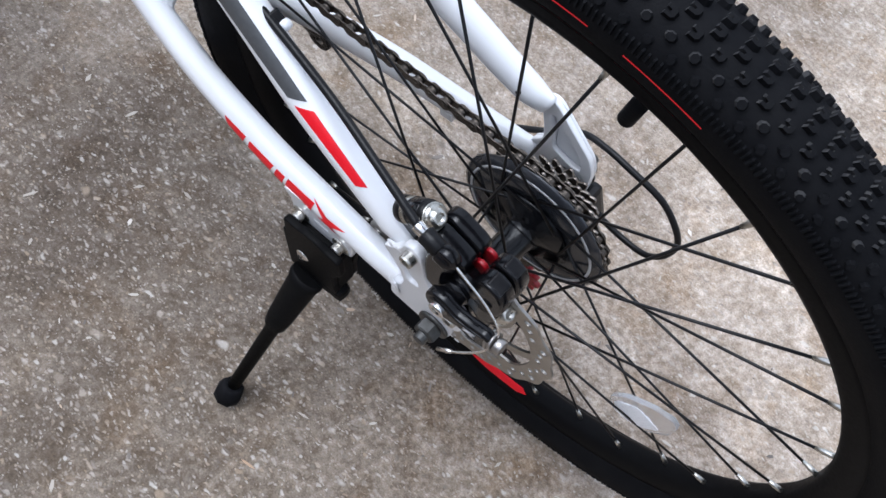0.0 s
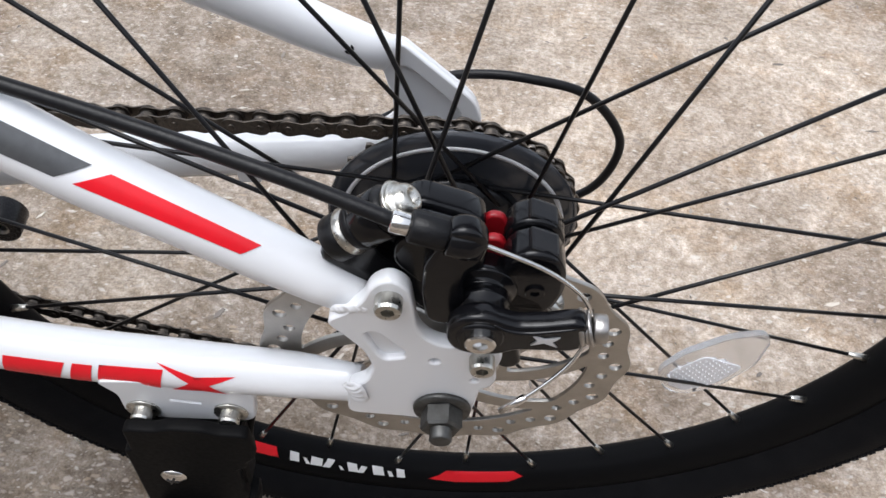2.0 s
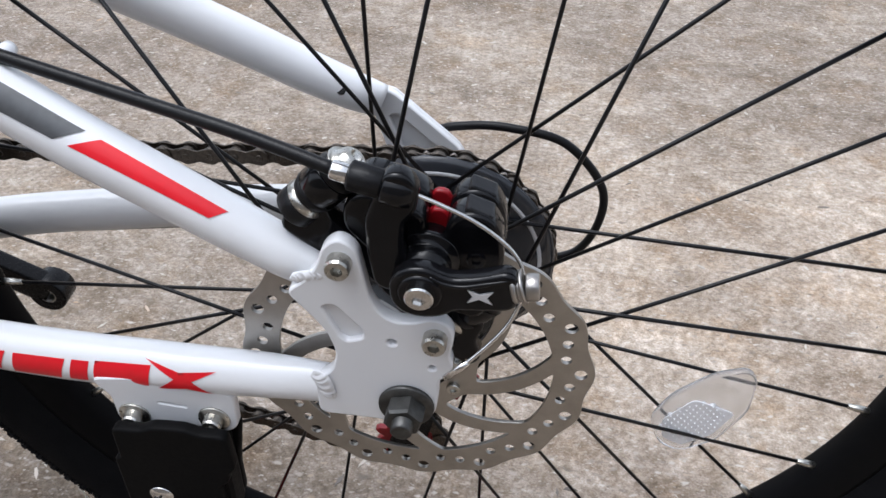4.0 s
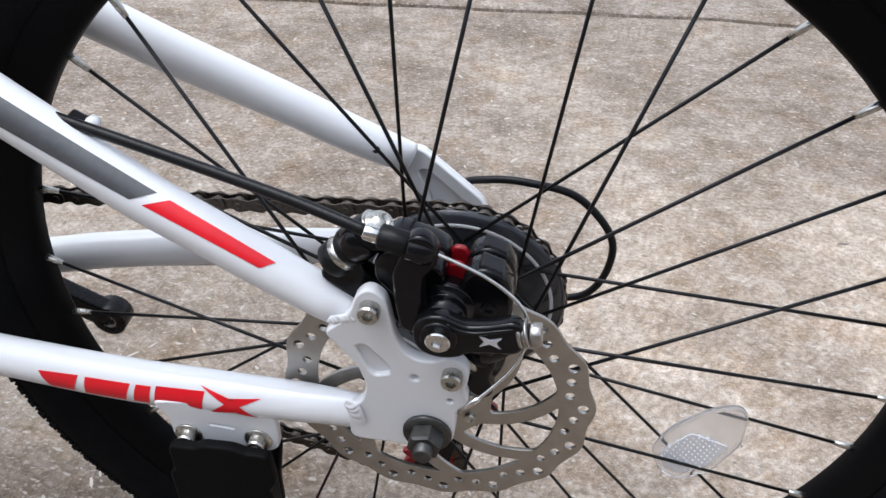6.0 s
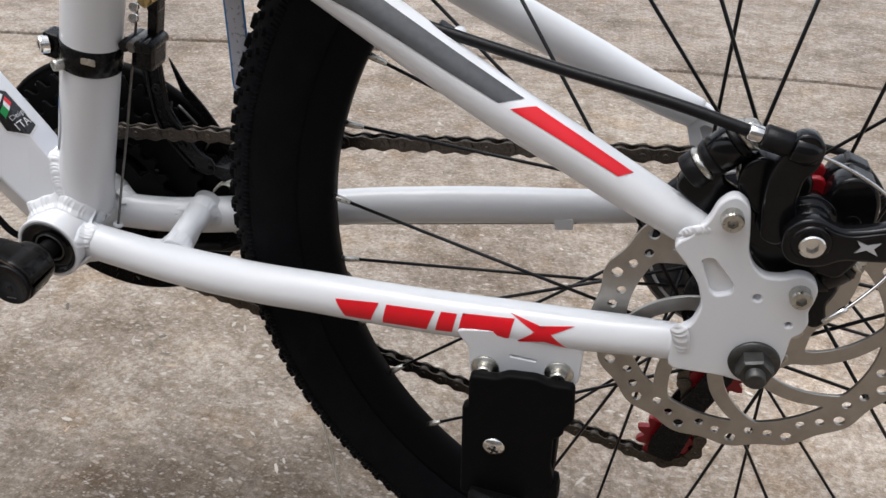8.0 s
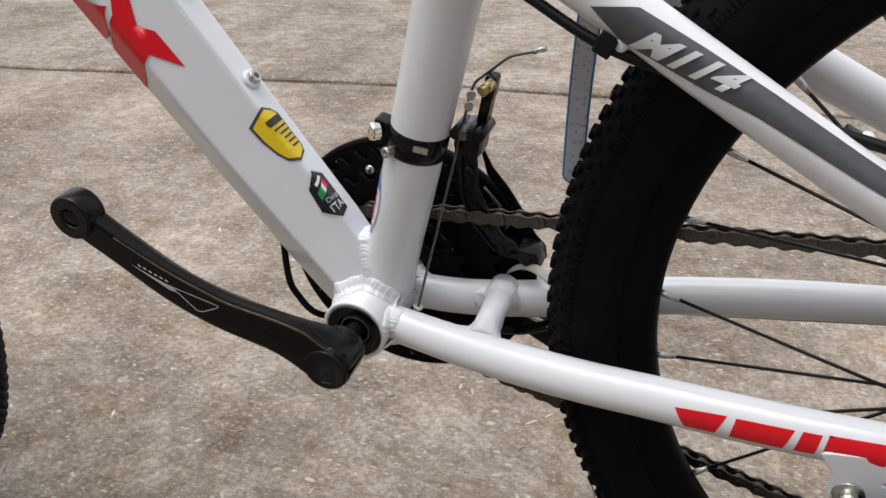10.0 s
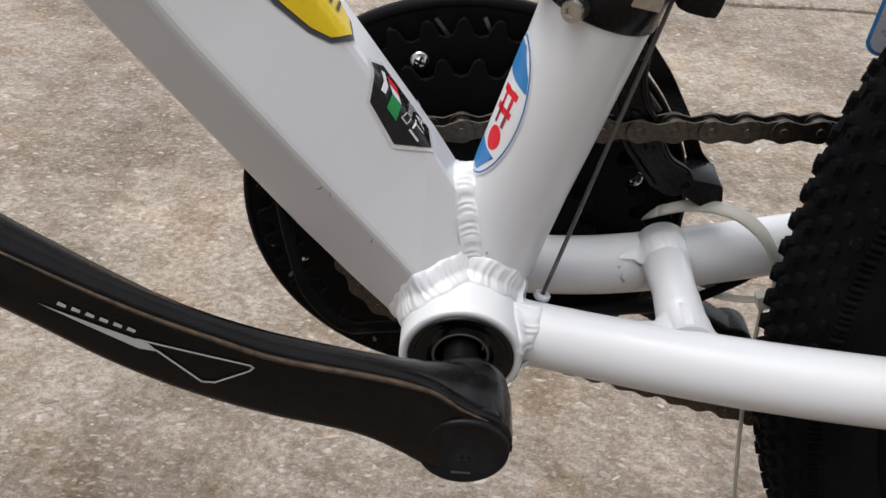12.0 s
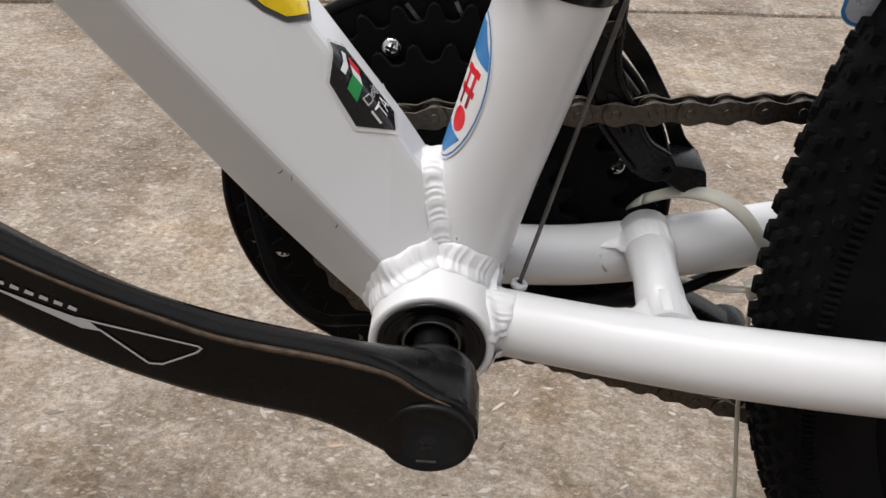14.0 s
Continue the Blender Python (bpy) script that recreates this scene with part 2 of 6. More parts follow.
# yard concrete: soft shade on the near side, light beyond, put into its colour
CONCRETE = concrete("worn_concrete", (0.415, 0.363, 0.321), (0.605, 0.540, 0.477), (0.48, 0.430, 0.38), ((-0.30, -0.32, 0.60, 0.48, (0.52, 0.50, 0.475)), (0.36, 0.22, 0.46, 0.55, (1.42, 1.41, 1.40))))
SLAB = concrete("pale_concrete", (0.42, 0.375, 0.34), (0.56, 0.505, 0.46), (0.54, 0.49, 0.44))
PLASTER = concrete("grey_plaster", (0.40, 0.40, 0.40), (0.50, 0.50, 0.50), (0.45, 0.45, 0.45))
REDBRICK = concrete("red_paving", (0.30, 0.11, 0.07), (0.40, 0.17, 0.11), (0.40, 0.22, 0.16))


# ---- mesh helpers ----
def part(name, data, material, parent=None, label="", m=None):
    """Links a bmesh or mesh as one object under a thing or part."""
    if isinstance(data, bmesh.types.BMesh):
        me = bpy.data.meshes.new(name)
        data.normal_update()
        data.to_mesh(me)
        data.free()
    else:
        me = data
    if not me.materials:
        me.materials.append(material)
    ob = new(name, me)
    if parent:
        ob.parent = parent
    if m is not None:
        ob.matrix_basis = m
    if label:
        ob["label"] = label
    return ob


def smooth_all(bm, on=True):
    for f in bm.faces:
        f.smooth = on
    return bm


def curve_points(pts, per=6):
    """Catmull-Rom through the points."""
    p = [Vector(q) for q in pts]
    p = [p[0] * 2 - p[1], *p, p[-1] * 2 - p[-2]]
    out = []
    for i in range(1, len(p) - 2):
        for k in range(per):
            t = k / per
            out.append(0.5 * (2 * p[i] + (p[i + 1] - p[i - 1]) * t + (2 * p[i - 1] - 5 * p[i] + 4 * p[i + 1] - p[i + 2]) * t * t
                              + (3 * p[i] - p[i - 1] - 3 * p[i + 1] + p[i + 2]) * t ** 3))
    return out + [p[-2]]


def sweep(bm, pts, radii, seg=14, up=(0, 1, 0), closed=False, section=None, caps=True):
    """A tube along pts. radii: one number, or one number or (along up, across) for each point."""
    pts = [Vector(p) for p in pts]
    n = len(pts)
    if isinstance(radii, (int, float)):
        radii = [radii] * n
    if len(radii) != n:
        at = np.linspace(0, len(radii) - 1, n)
        rr = np.array([(r, r) if isinstance(r, (int, float)) else r for r in radii], float)
        radii = [(np.interp(a, range(len(rr)), rr[:, 0]), np.interp(a, range(len(rr)), rr[:, 1])) for a in at]
    rings = []
    ref = Vector(up)
    for i, p in enumerate(pts):
        a = pts[(i - 1) % n] if closed or i else p
        c = pts[(i + 1) % n] if closed or i < n - 1 else p
        d = (c - a).normalized()
        u = (ref - d * ref.dot(d))
        if u.length < 1e-6:
            u = d.orthogonal()
        u.normalize()
        ref = u if not section else ref
        v = d.cross(u)
        r = radii[i]
        ru, rv = (r, r) if isinstance(r, (int, float)) else r
        shape = section or [(math.cos(2 * math.pi * k / seg), math.sin(2 * math.pi * k / seg)) for k in range(seg)]
        rings.append([bm.verts.new(p + u * ru * s + v * rv * t) for s, t in shape])
    m = len(rings[0])
    for i in range(n if closed else n - 1):
        a, b = rings[i], rings[(i + 1) % n]
        for k in range(m):
            bm.faces.new((a[k], a[(k + 1) % m], b[(k + 1) % m], b[k])).smooth = True
    if caps and not closed:
        bm.faces.new(rings[0][::-1]), bm.faces.new(rings[-1])
    return bm


def lathe(bm, profile, seg=48, at=(0, 0, 0), close=True, flat=False):
    """Turns a profile of (radius, y) about the y axis through at."""
    rings = []
    for k in range(seg):
        a = 2 * math.pi * k / seg
        rings.append([bm.verts.new((at[0] + r * math.cos(a), at[1] + y, at[2] + r * math.sin(a))) for r, y in profile])
    n = len(profile)
    for k in range(seg):
        a, b = rings[k], rings[(k + 1) % seg]
        for i in range(n if close else n - 1):
            f = bm.faces.new((a[i], a[(i + 1) % n], b[(i + 1) % n], b[i]))
            f.smooth = not flat
    return bm


def solid_cyl(bm, a, b, r, seg=20, r2=None, bev=0.0):
    """A cylinder from a to b with chamfered ends."""
    a, b = Vector(a), Vector(b)
    d = (b - a).normalized()
    r2 = r if r2 is None else r2
    if bev:
        return sweep(bm, [a, a + d * bev, b - d * bev, b], [r - bev, r, r2, r2 - bev], seg, up=d.orthogonal())
    return sweep(bm, [a, b], [r, r2], seg, up=d.orthogonal())


def plate(loops, y0, y1, bevel=0.0006):
    """A flat plate in the bicycle's plane, from outlines of (x, z), the first outer, others holes, between two y."""
    cu = bpy.data.curves.new("outline", "CURVE")
    cu.dimensions, cu.fill_mode = "2D", "BOTH"
    cu.extrude, cu.bevel_depth, cu.bevel_resolution = max(abs(y1 - y0) / 2 - bevel, 0), bevel, 1
    for lp in loops:
        s = cu.splines.new("POLY")
        s.points.add(len(lp) - 1)
        for q, (x, z) in zip(s.points, lp):
            q.co = (x, z, 0, 1)
        s.use_cyclic_u = True
    ob = bpy.data.objects.new("outline", cu)
    scene.collection.objects.link(ob)
    dg = bpy.context.evaluated_depsgraph_get()
    me = bpy.data.meshes.new_from_object(ob.evaluated_get(dg))
    bpy.data.objects.remove(ob)
    bpy.data.curves.remove(cu)
    me.transform(Matrix(((1, 0, 0, 0), (0, 0, -1, (y0 + y1) / 2), (0, 1, 0, 0), (0, 0, 0, 1))))
    me.materials.clear()
    return me


def ring(cx, cz, r, n=20, turn=0.0):
    return [(cx + r * math.cos(2 * math.pi * k / n + turn), cz + r * math.sin(2 * math.pi * k / n + turn)) for k in range(n)]


def rounded(pts, r=0.003, n=4):
    """Rounds the corners of an outline."""
    out = []
    m = len(pts)
    for i in range(m):
        a, b, c = Vector(pts[i - 1]), Vector(pts[i]), Vector(pts[(i + 1) % m])
        k = min(r, (a - b).length * 0.45, (c - b).length * 0.45)
        p, q = b + (a - b).normalized() * k, b + (c - b).normalized() * k
        for j in range(n + 1):
            t = j / n
            out.append(tuple(p * (1 - t) ** 2 + b * 2 * t * (1 - t) + q * t * t))
    return out


def join_mesh(bm, me):
    bm.from_mesh(me)
    bpy.data.meshes.remove(me)
    return bm


def box(bm, c, size, bev=0.0, m=None):
    """A chamfered box."""
    hx, hy, hz = (s / 2 for s in size)
    vs = []
    for sx in (-1, 1):
        for sy in (-1, 1):
            for sz in (-1, 1):
                vs.append(bm.verts.new((sx * hx, sy * hy, sz * hz)))
    fs = [bm.faces.new([vs[i] for i in q]) for q in ((0, 1, 3, 2), (4, 6, 7, 5), (0, 4, 5, 1), (2, 3, 7, 6), (0, 2, 6, 4), (1, 5, 7, 3))]
    new_v = set(vs)
    if bev:
        es = {e for f in fs for e in f.edges}
        res = bmesh.ops.bevel(bm, geom=list(es), offset=bev, segments=2, affect="EDGES", profile=0.6)
        new_v = set(res["verts"]) | {v for v in vs if v.is_valid}
    mm = Matrix.Translation(c) @ (m.to_4x4() if m is not None else Matrix())
    for v in new_v:
        v.co = mm @ v.co
    return bm


def dome_bolt(bm, c, r, h, d):
    """A domed bolt with a socket, on a thin flange, that looks along d."""
    d = Vector(d).normalized()
    u = d.orthogonal().normalized()
    v = d.cross(u)
    rs = [[bm.verts.new(c + d * h * k + (u * math.cos(2 * math.pi * i / 24) + v * math.sin(2 * math.pi * i / 24)) * r * s) for i in range(24)] for s, k in ((1.12, 0.0), (1.12, 0.16), (0.98, 0.2), (0.95, 0.42), (0.82, 0.72), (0.62, 0.92), (0.42, 1.0), (0.38, 0.5))]
    for a, b in zip(rs, rs[1:]):
        for k in range(24):
            bm.faces.new((a[k], a[(k + 1) % 24], b[(k + 1) % 24], b[k])).smooth = True
    bm.faces.new(rs[-1])


def bolt_head(bm, c, r=0.005, h=0.005, sink=0.0028, d=(0, -1, 0)):
    """A socket-head bolt that looks along d."""
    c, d = Vector(c), Vector(d).normalized()
    u = d.orthogonal().normalized()
    v = d.cross(u)

    def ringv(rad, off, n=24, hexa=False):
        return [bm.verts.new(c + d * off + (u * math.cos(2 * math.pi * k / n) + v * math.sin(2 * math.pi * k / n)) * rad * (1 / max(abs(math.cos((2 * math.pi * k / n) % (math.pi / 3) - math.pi / 6)), 0.8) * 0.87 if hexa else 1)) for k in range(n)]
    rs = [ringv(r, 0), ringv(r, h * 0.8), ringv(r * 0.9, h), ringv(r * 0.52, h, hexa=True), ringv(r * 0.5, h - sink, hexa=True)]
    for a, b in zip(rs, rs[1:]):
        for k in range(24):
            bm.faces.new((a[k], a[(k + 1) % 24], b[(k + 1) % 24], b[k]))
    bm.faces.new(rs[-1])
    return bm
# ---- ground: worn concrete, a joint, a paler slab and red paving beyond ----
def joint_y(x):
    bend = np.interp(x, (-5, -1.975, -1.3, -0.8, -0.28, 0.0, 0.3, 5), (0.45, 1.051, 1.185, 1.29, 1.345, 1.365, 1.385, 1.50))
    return float(bend) + 0.004 * math.sin(7.1 * x) + 0.003 * math.sin(23 * x + 1)


bm = bmesh.new()
xs = [-60, -20, -8, *np.linspace(-5, 5, 201), 8, 20, 60]
cols = []
for x in xs:
    j = joint_y(x) if abs(x) <= 5 else joint_y(math.copysign(5, x))
    w = 0.005 + 0.004 * noise.noise((x * 5, 0, 3)) if abs(x) <= 5 else 0.004
    cols.append([(x, -60, 0), (x, -6, 0), (x, -1, 0), (x, j - w - 0.004, 0), (x, j - w, -0.004), (x, j, -0.022), (x, j + w, 0.002), (x, j + w + 0.006, 0.005), (x, 6, 0.005), (x, 60, 0.005)])
vv = [[bm.verts.new(p) for p in c] for c in cols]
for a, b in zip(vv, vv[1:]):
    for k in range(len(a) - 1):
        f = bm.faces.new((a[k], b[k], b[k + 1], a[k + 1]))
        f.material_index = 1 if k >= 6 else 0
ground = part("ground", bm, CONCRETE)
ground.data.materials.append(SLAB)
tagged(ground, "worn grey-brown concrete yard with pale stone chips and a joint", "ground", kind="structure")

bm = bmesh.new()
edge = [(-2.63, 1.3), (-2.66, 1.5), (-2.68, 1.7), (-2.74, 2.0), (-2.9, 2.4), (-3.2, 3.0), (-9, 6.0), (-9, 1.0), (-2.9, 0.8)]
f = bm.faces.new([bm.verts.new((x, y, 0.004)) for x, y in edge])
bmesh.ops.recalc_face_normals(bm, faces=bm.faces)
if f.normal.z < 0:
    f.normal_flip()
ex = bmesh.ops.extrude_face_region(bm, geom=[f])
for v in ex["geom"]:
    if isinstance(v, bmesh.types.BMVert):
        v.co.z = 0.022
paving = part("pavement", bm, REDBRICK)
tagged(paving, "worn red paving strip with a pale edge beside the concrete", "pavement", kind="structure")
bm = bmesh.new()
sweep(bm, curve_points([(x + 0.03, y, 0.008) for x, y in edge[:6]], 8), [(0.012, 0.035)], 10, up=(0, 0, 1))
kerb = part("kerb", bm, SLAB)
tagged(kerb, "low pale cement edging along red paving", "kerb", kind="structure")

# plain unseen wall, added behind the camera to hold back low sky light
bm = bmesh.new()
box(bm, (0.0, -2.90, 1.15), (16.0, 0.24, 2.4), 0.01)
wall = part("unseen_wall_south", bm, PLASTER)
tagged(wall, "unseen plain pale grey plaster wall added to block low sky", "wall", kind="structure")

# stone chips showing in the concrete
rnd = random.Random(5)
bm = bmesh.new()
for k_chip in range(2000):
    x, y = rnd.uniform(-1.7, 0.85), rnd.uniform(-0.6, 1.35)
    r = rnd.uniform(0.0028, 0.0042) if k_chip >= 1455 else rnd.choice((0.0011, 0.0014, 0.0018, 0.0022, 0.0026)) * rnd.uniform(0.7, 1.25)
    if y > joint_y(x) - 0.03:
        continue
    n = rnd.randint(4, 6)
    st, tn, sq = rnd.uniform(1.2, 2.6), rnd.uniform(0, 6.3), rnd.uniform(0.45, 0.8)
    pts = []
    for k in range(n):
        a = 2 * math.pi * k / n
        px, py = r * st * math.cos(a) * rnd.uniform(0.75, 1.2), r * sq * math.sin(a) * rnd.uniform(0.75, 1.2)
        pts.append((x + px * math.cos(tn) - py * math.sin(tn), y + px * math.sin(tn) + py * math.cos(tn)))
    lo = [bm.verts.new((p[0], p[1], -0.001)) for p in pts]
    hi = [bm.verts.new((x + (p[0] - x) * 0.8, y + (p[1] - y) * 0.8, 0.0004 + r * 0.06)) for p in pts]
    bm.faces.new(hi)
    for k in range(n):
        bm.faces.new((lo[k], lo[(k + 1) % n], hi[(k + 1) % n], hi[k]))
CHIPS = bpy.data.materials.new("stone_chips")
CHIPS.use_nodes = True
cn, cl = CHIPS.node_tree.nodes, CHIPS.node_tree.links
geo, cr = cn.new("ShaderNodeNewGeometry"), cn.new("ShaderNodeValToRGB")
for pos, col in ((0.0, (0.10, 0.085, 0.075)), (0.22, (0.17, 0.145, 0.125)), (0.3, (0.34, 0.30, 0.255)), (0.6, (0.40, 0.36, 0.31)), (0.86, (0.46, 0.42, 0.365)), (0.94, (0.38, 0.25, 0.15)), (1.0, (0.60, 0.56, 0.51))):
    e = cr.color_ramp.elements.new(pos) if 0 < pos < 1 else cr.color_ramp.elements[0 if pos == 0 else -1]
    e.color = (*col, 1)
cl.new(geo.outputs["Random Per Island"], cr.inputs["Fac"])
cl.new(cr.outputs["Color"], cn["Principled BSDF"].inputs["Base Color"])
cn["Principled BSDF"].inputs["Roughness"].default_value = 0.7
chips = part("stone_chips", bm, CHIPS)
tagged(chips, "small pale and dark stone chips bedded in the concrete", "gravel", kind="stuff")

# ---- the bicycle ----
bicycle = new("bicycle")
bicycle.matrix_basis = BIKE
tagged(bicycle, "white and red mountain bicycle leaning on its kickstand, pedals taken off", "bicycle")

BBX, BBZ = -0.4130, -0.0282


def frame_at(axis, x):
    """Point, direction on a tube's axis at a given x."""
    xs = [p[0] for p in axis]
    p = Vector((x, np.interp(x, xs, [q[1] for q in axis]), np.interp(x, xs, [q[2] for q in axis])))
    a, b = x - 0.006, x + 0.006
    d = Vector((b - a, np.interp(b, xs, [q[1] for q in axis]) - np.interp(a, xs, [q[1] for q in axis]), np.interp(b, xs, [q[2] for q in axis]) - np.interp(a, xs, [q[2] for q in axis]))).normalized()
    return p, d


def on_tube(axis, radius, side=-1, off=0.0003):
    """Maps (x, degrees above the side that looks outward) to the skin of a tube."""
    def at(x, a):
        p, d = frame_at(axis, x)
        out = Vector((0, side, 0))
        out = (out - d * out.dot(d)).normalized()
        upv = d.cross(out)
        if upv.z < 0:
            upv = -upv
        r = radius(x)
        ro, ru = r if isinstance(r, tuple) else (r, r)
        return p + out * (ro + off) * math.cos(radians(a)) + upv * (ru + off) * math.sin(radians(a))
    return at


def decal(name, outlines, skin, material, parent, label="", du=0.004, dv=8.0):
    """Thin prints laid on a curved skin; outlines in the skin's own coordinates."""
    bm = bmesh.new()
    for o in outlines:
        vs = [bm.verts.new((u, v, 0)) for u, v in o]
        bm.faces.new(vs)
        us, ws = [q[0] for q in o], [q[1] for q in o]
    us = [v.co.x for v in bm.verts]
    ws = [v.co.y for v in bm.verts]
    for k in range(math.ceil(min(us) / du), math.floor(max(us) / du) + 1):
        bmesh.ops.bisect_plane(bm, geom=bm.verts[:] + bm.edges[:] + bm.faces[:], plane_co=(k * du, 0, 0), plane_no=(1, 0, 0))
    for k in range(math.ceil(min(ws) / dv), math.floor(max(ws) / dv) + 1):
        bmesh.ops.bisect_plane(bm, geom=bm.verts[:] + bm.edges[:] + bm.faces[:], plane_co=(0, k * dv, 0), plane_no=(0, 1, 0))
    bmesh.ops.triangulate(bm, faces=bm.faces[:])
    for v in bm.verts:
        v.co = skin(v.co.x, v.co.y)
    smooth_all(bm)
    return part(name, bm, material, parent, label)


# -- frame
ST_LOW, ST_HIGH = Vector((BBX + 0.006, 0, BBZ + 0.010)), Vector((-0.322, 0, 0.315))
DT_DIR = Vector((-0.590, 0, 0.807)).normalized()
DT_LOW = Vector((BBX - 0.010, 0, BBZ + 0.002))
DT_HIGH = DT_LOW + DT_DIR * 0.50
DT_SEC = [(-0.0095, -0.0320), (0.0095, -0.0320), (0.0235, 0.0007), (0.0225, 0.0040), (0.0080, 0.0270), (-0.0080, 0.0270), (-0.0225, 0.0040), (-0.0235, 0.0007)]


def soft_section(sec, r=0.12):
    return rounded(sec, r, 2)


bm = bmesh.new()
lathe(bm, [(0.0178, -0.0368), (0.0201, -0.0368), (0.0206, -0.0363), (0.0206, 0.0363), (0.0201, 0.0368), (0.0178, 0.0368)], 72, (BBX, 0, BBZ))
frame_ob = part("frame", bm, WHITE, bicycle, "glossy white welded aluminium frame")
bm = bmesh.new()
sweep(bm, curve_points([ST_LOW, ST_LOW.lerp(ST_HIGH, 0.12), ST_LOW.lerp(ST_HIGH, 0.5), ST_HIGH], 6), [0.0172, 0.0163, 0.0174, 0.0192], 40, up=(0, 1, 0))
part("seat_tube", bm, WHITE, frame_ob)
bm = bmesh.new()
DT_UP = Vector((0.807, 0, 0.590))


def dt_swell(s):
    """Share by which the down tube has grown deeper at s metres up."""
    return min(max((s - 0.12) / 0.13, 0.0), 1.0)


def dt_ridge(s):
    """Height by which the widest line runs higher towards the bottom bracket."""
    return max(0.0085 - 0.073 * max(s, 0.0), 0.0)


dt_at = (0.0, 0.02, 0.05, 0.12, 0.185, 0.25, 0.40, 0.50)
dt_pts = [DT_LOW + DT_DIR * s - DT_UP * 0.003 * dt_swell(s) for s in dt_at]
sweep(bm, dt_pts, [(1.0, 0.88), (1.0, 0.95), *((1.0, 1.0 + 0.11 * dt_swell(s)) for s in dt_at[2:])], up=(0, 1, 0), section=soft_section(DT_SEC, 0.0022))
for v in bm.verts:
    # the underside draws in towards the bottom bracket
    s, h = (v.co - DT_LOW).dot(DT_DIR), (v.co - DT_LOW).dot(DT_UP)
    if h < 0 and s < 0.12:
        v.co -= DT_UP * h * 0.26 * (1 - max(s, 0.0) / 0.12)
    if abs(v.co.y) > 0.0205:
        v.co += DT_UP * dt_ridge(s)
for f in bm.faces:
    f.smooth = False
part("down_tube", bm, WHITE, frame_ob, "white faceted down tube")
HEAD_LOW, HEAD_HIGH = DT_HIGH + Vector((-0.012, 0, -0.03)), DT_HIGH + Vector((0.035, 0, 0.105))
bm = bmesh.new()
solid_cyl(bm, HEAD_LOW, HEAD_HIGH, 0.019, 28, bev=0.001)
part("head_tube", bm, WHITE, frame_ob)
bm = bmesh.new()
sweep(bm, [HEAD_HIGH.lerp(HEAD_LOW, 0.25), ST_LOW.lerp(ST_HIGH, 0.86)], 0.0165, 24)
part("top_tube", bm, WHITE, frame_ob)

CHAINSTAY = [(-0.404, -0.018, -0.0290), (-0.370, -0.0225, -0.0312), (-0.345, -0.0272, -0.0312), (-0.318, -0.033, -0.0297), (-0.290, -0.039, -0.0271), (-0.262, -0.0445, -0.0240), (-0.232, -0.0495, -0.0203),
             (-0.188, -0.0555, -0.0166), (-0.155, -0.0590, -0.0138), (-0.123, -0.0612, -0.0110), (-0.093, -0.0632, -0.0083), (-0.063, -0.0652, -0.0052), (-0.034, -0.0685, -0.0020)]
CS_R = [(0.0105, 0.0118), (0.0108, 0.0119), (0.0112, 0.0122), (0.0114, 0.0124), (0.0114, 0.0124), (0.0112, 0.0123), (0.0110, 0.0123), (0.0110, 0.0126), (0.0110, 0.0125), (0.0108, 0.0121), (0.0104, 0.0115), (0.0098, 0.0107), (0.0070, 0.0102)]
SEATSTAY = [(-0.331, -0.012, 0.2165), (-0.312, -0.0245, 0.2075), (-0.2935, -0.0315, 0.1972), (-0.2593, -0.0365, 0.1790), (-0.2257, -0.0415, 0.1600), (-0.1933, -0.0465, 0.1420),
            (-0.1619, -0.0510, 0.1245), (-0.1293, -0.0560, 0.1075), (-0.0993, -0.0590, 0.0928), (-0.0716, -0.0615, 0.0786), (-0.0494, -0.0640, 0.0680), (-0.036, -0.0670, 0.0615)]
SS_R = [0.0120, 0.0122, 0.0124, 0.0124, 0.0124, 0.0122, 0.0120, 0.0116, 0.0112, 0.0108, 0.0100, (0.0060, 0.0095)]


def at_x(axis, vals, comp=0):
    xs = [p[0] for p in axis]
    return lambda x: float(np.interp(x, xs, [v if isinstance(v, (int, float)) else v[comp] for v in vals]))


for side in (1, -1):
    bm = bmesh.new()
    sweep(bm, curve_points([(x, y * side, z) for x, y, z in CHAINSTAY], 5), CS_R, 28)
    part("chainstay", bm, WHITE, frame_ob)
    bm = bmesh.new()
    sweep(bm, curve_points([(x, y * side, z) for x, y, z in SEATSTAY], 5), SS_R, 28)
    part("seatstay", bm, WHITE, frame_ob)
bm = bmesh.new()
sweep(bm, [(-0.3350, -0.024, -0.0262), (-0.3358, 0.0, -0.0228), (-0.3366, 0.029, -0.0215)], [0.0092, 0.0080, 0.0096], 24, up=(1, 0, 0))
part("chainstay_bridge", bm, WHITE, frame_ob)
bm = bmesh.new()
sweep(bm, [(-0.268, -0.034, 0.1835), (-0.267, 0.0, 0.1855), (-0.268, 0.034, 0.1835)], [0.011, 0.0085, 0.011], 24, up=(1, 0, 0))
part("seatstay_bridge", bm, WHITE, frame_ob)
for sx in (0.012, -0.018):
    bm = bmesh.new()
    solid_cyl(bm, (-0.267, sx, 0.1925), (-0.267, sx, 0.1945), 0.0028, 14)
    part("bridge_hole", bm, DARK_STICKER, frame_ob)

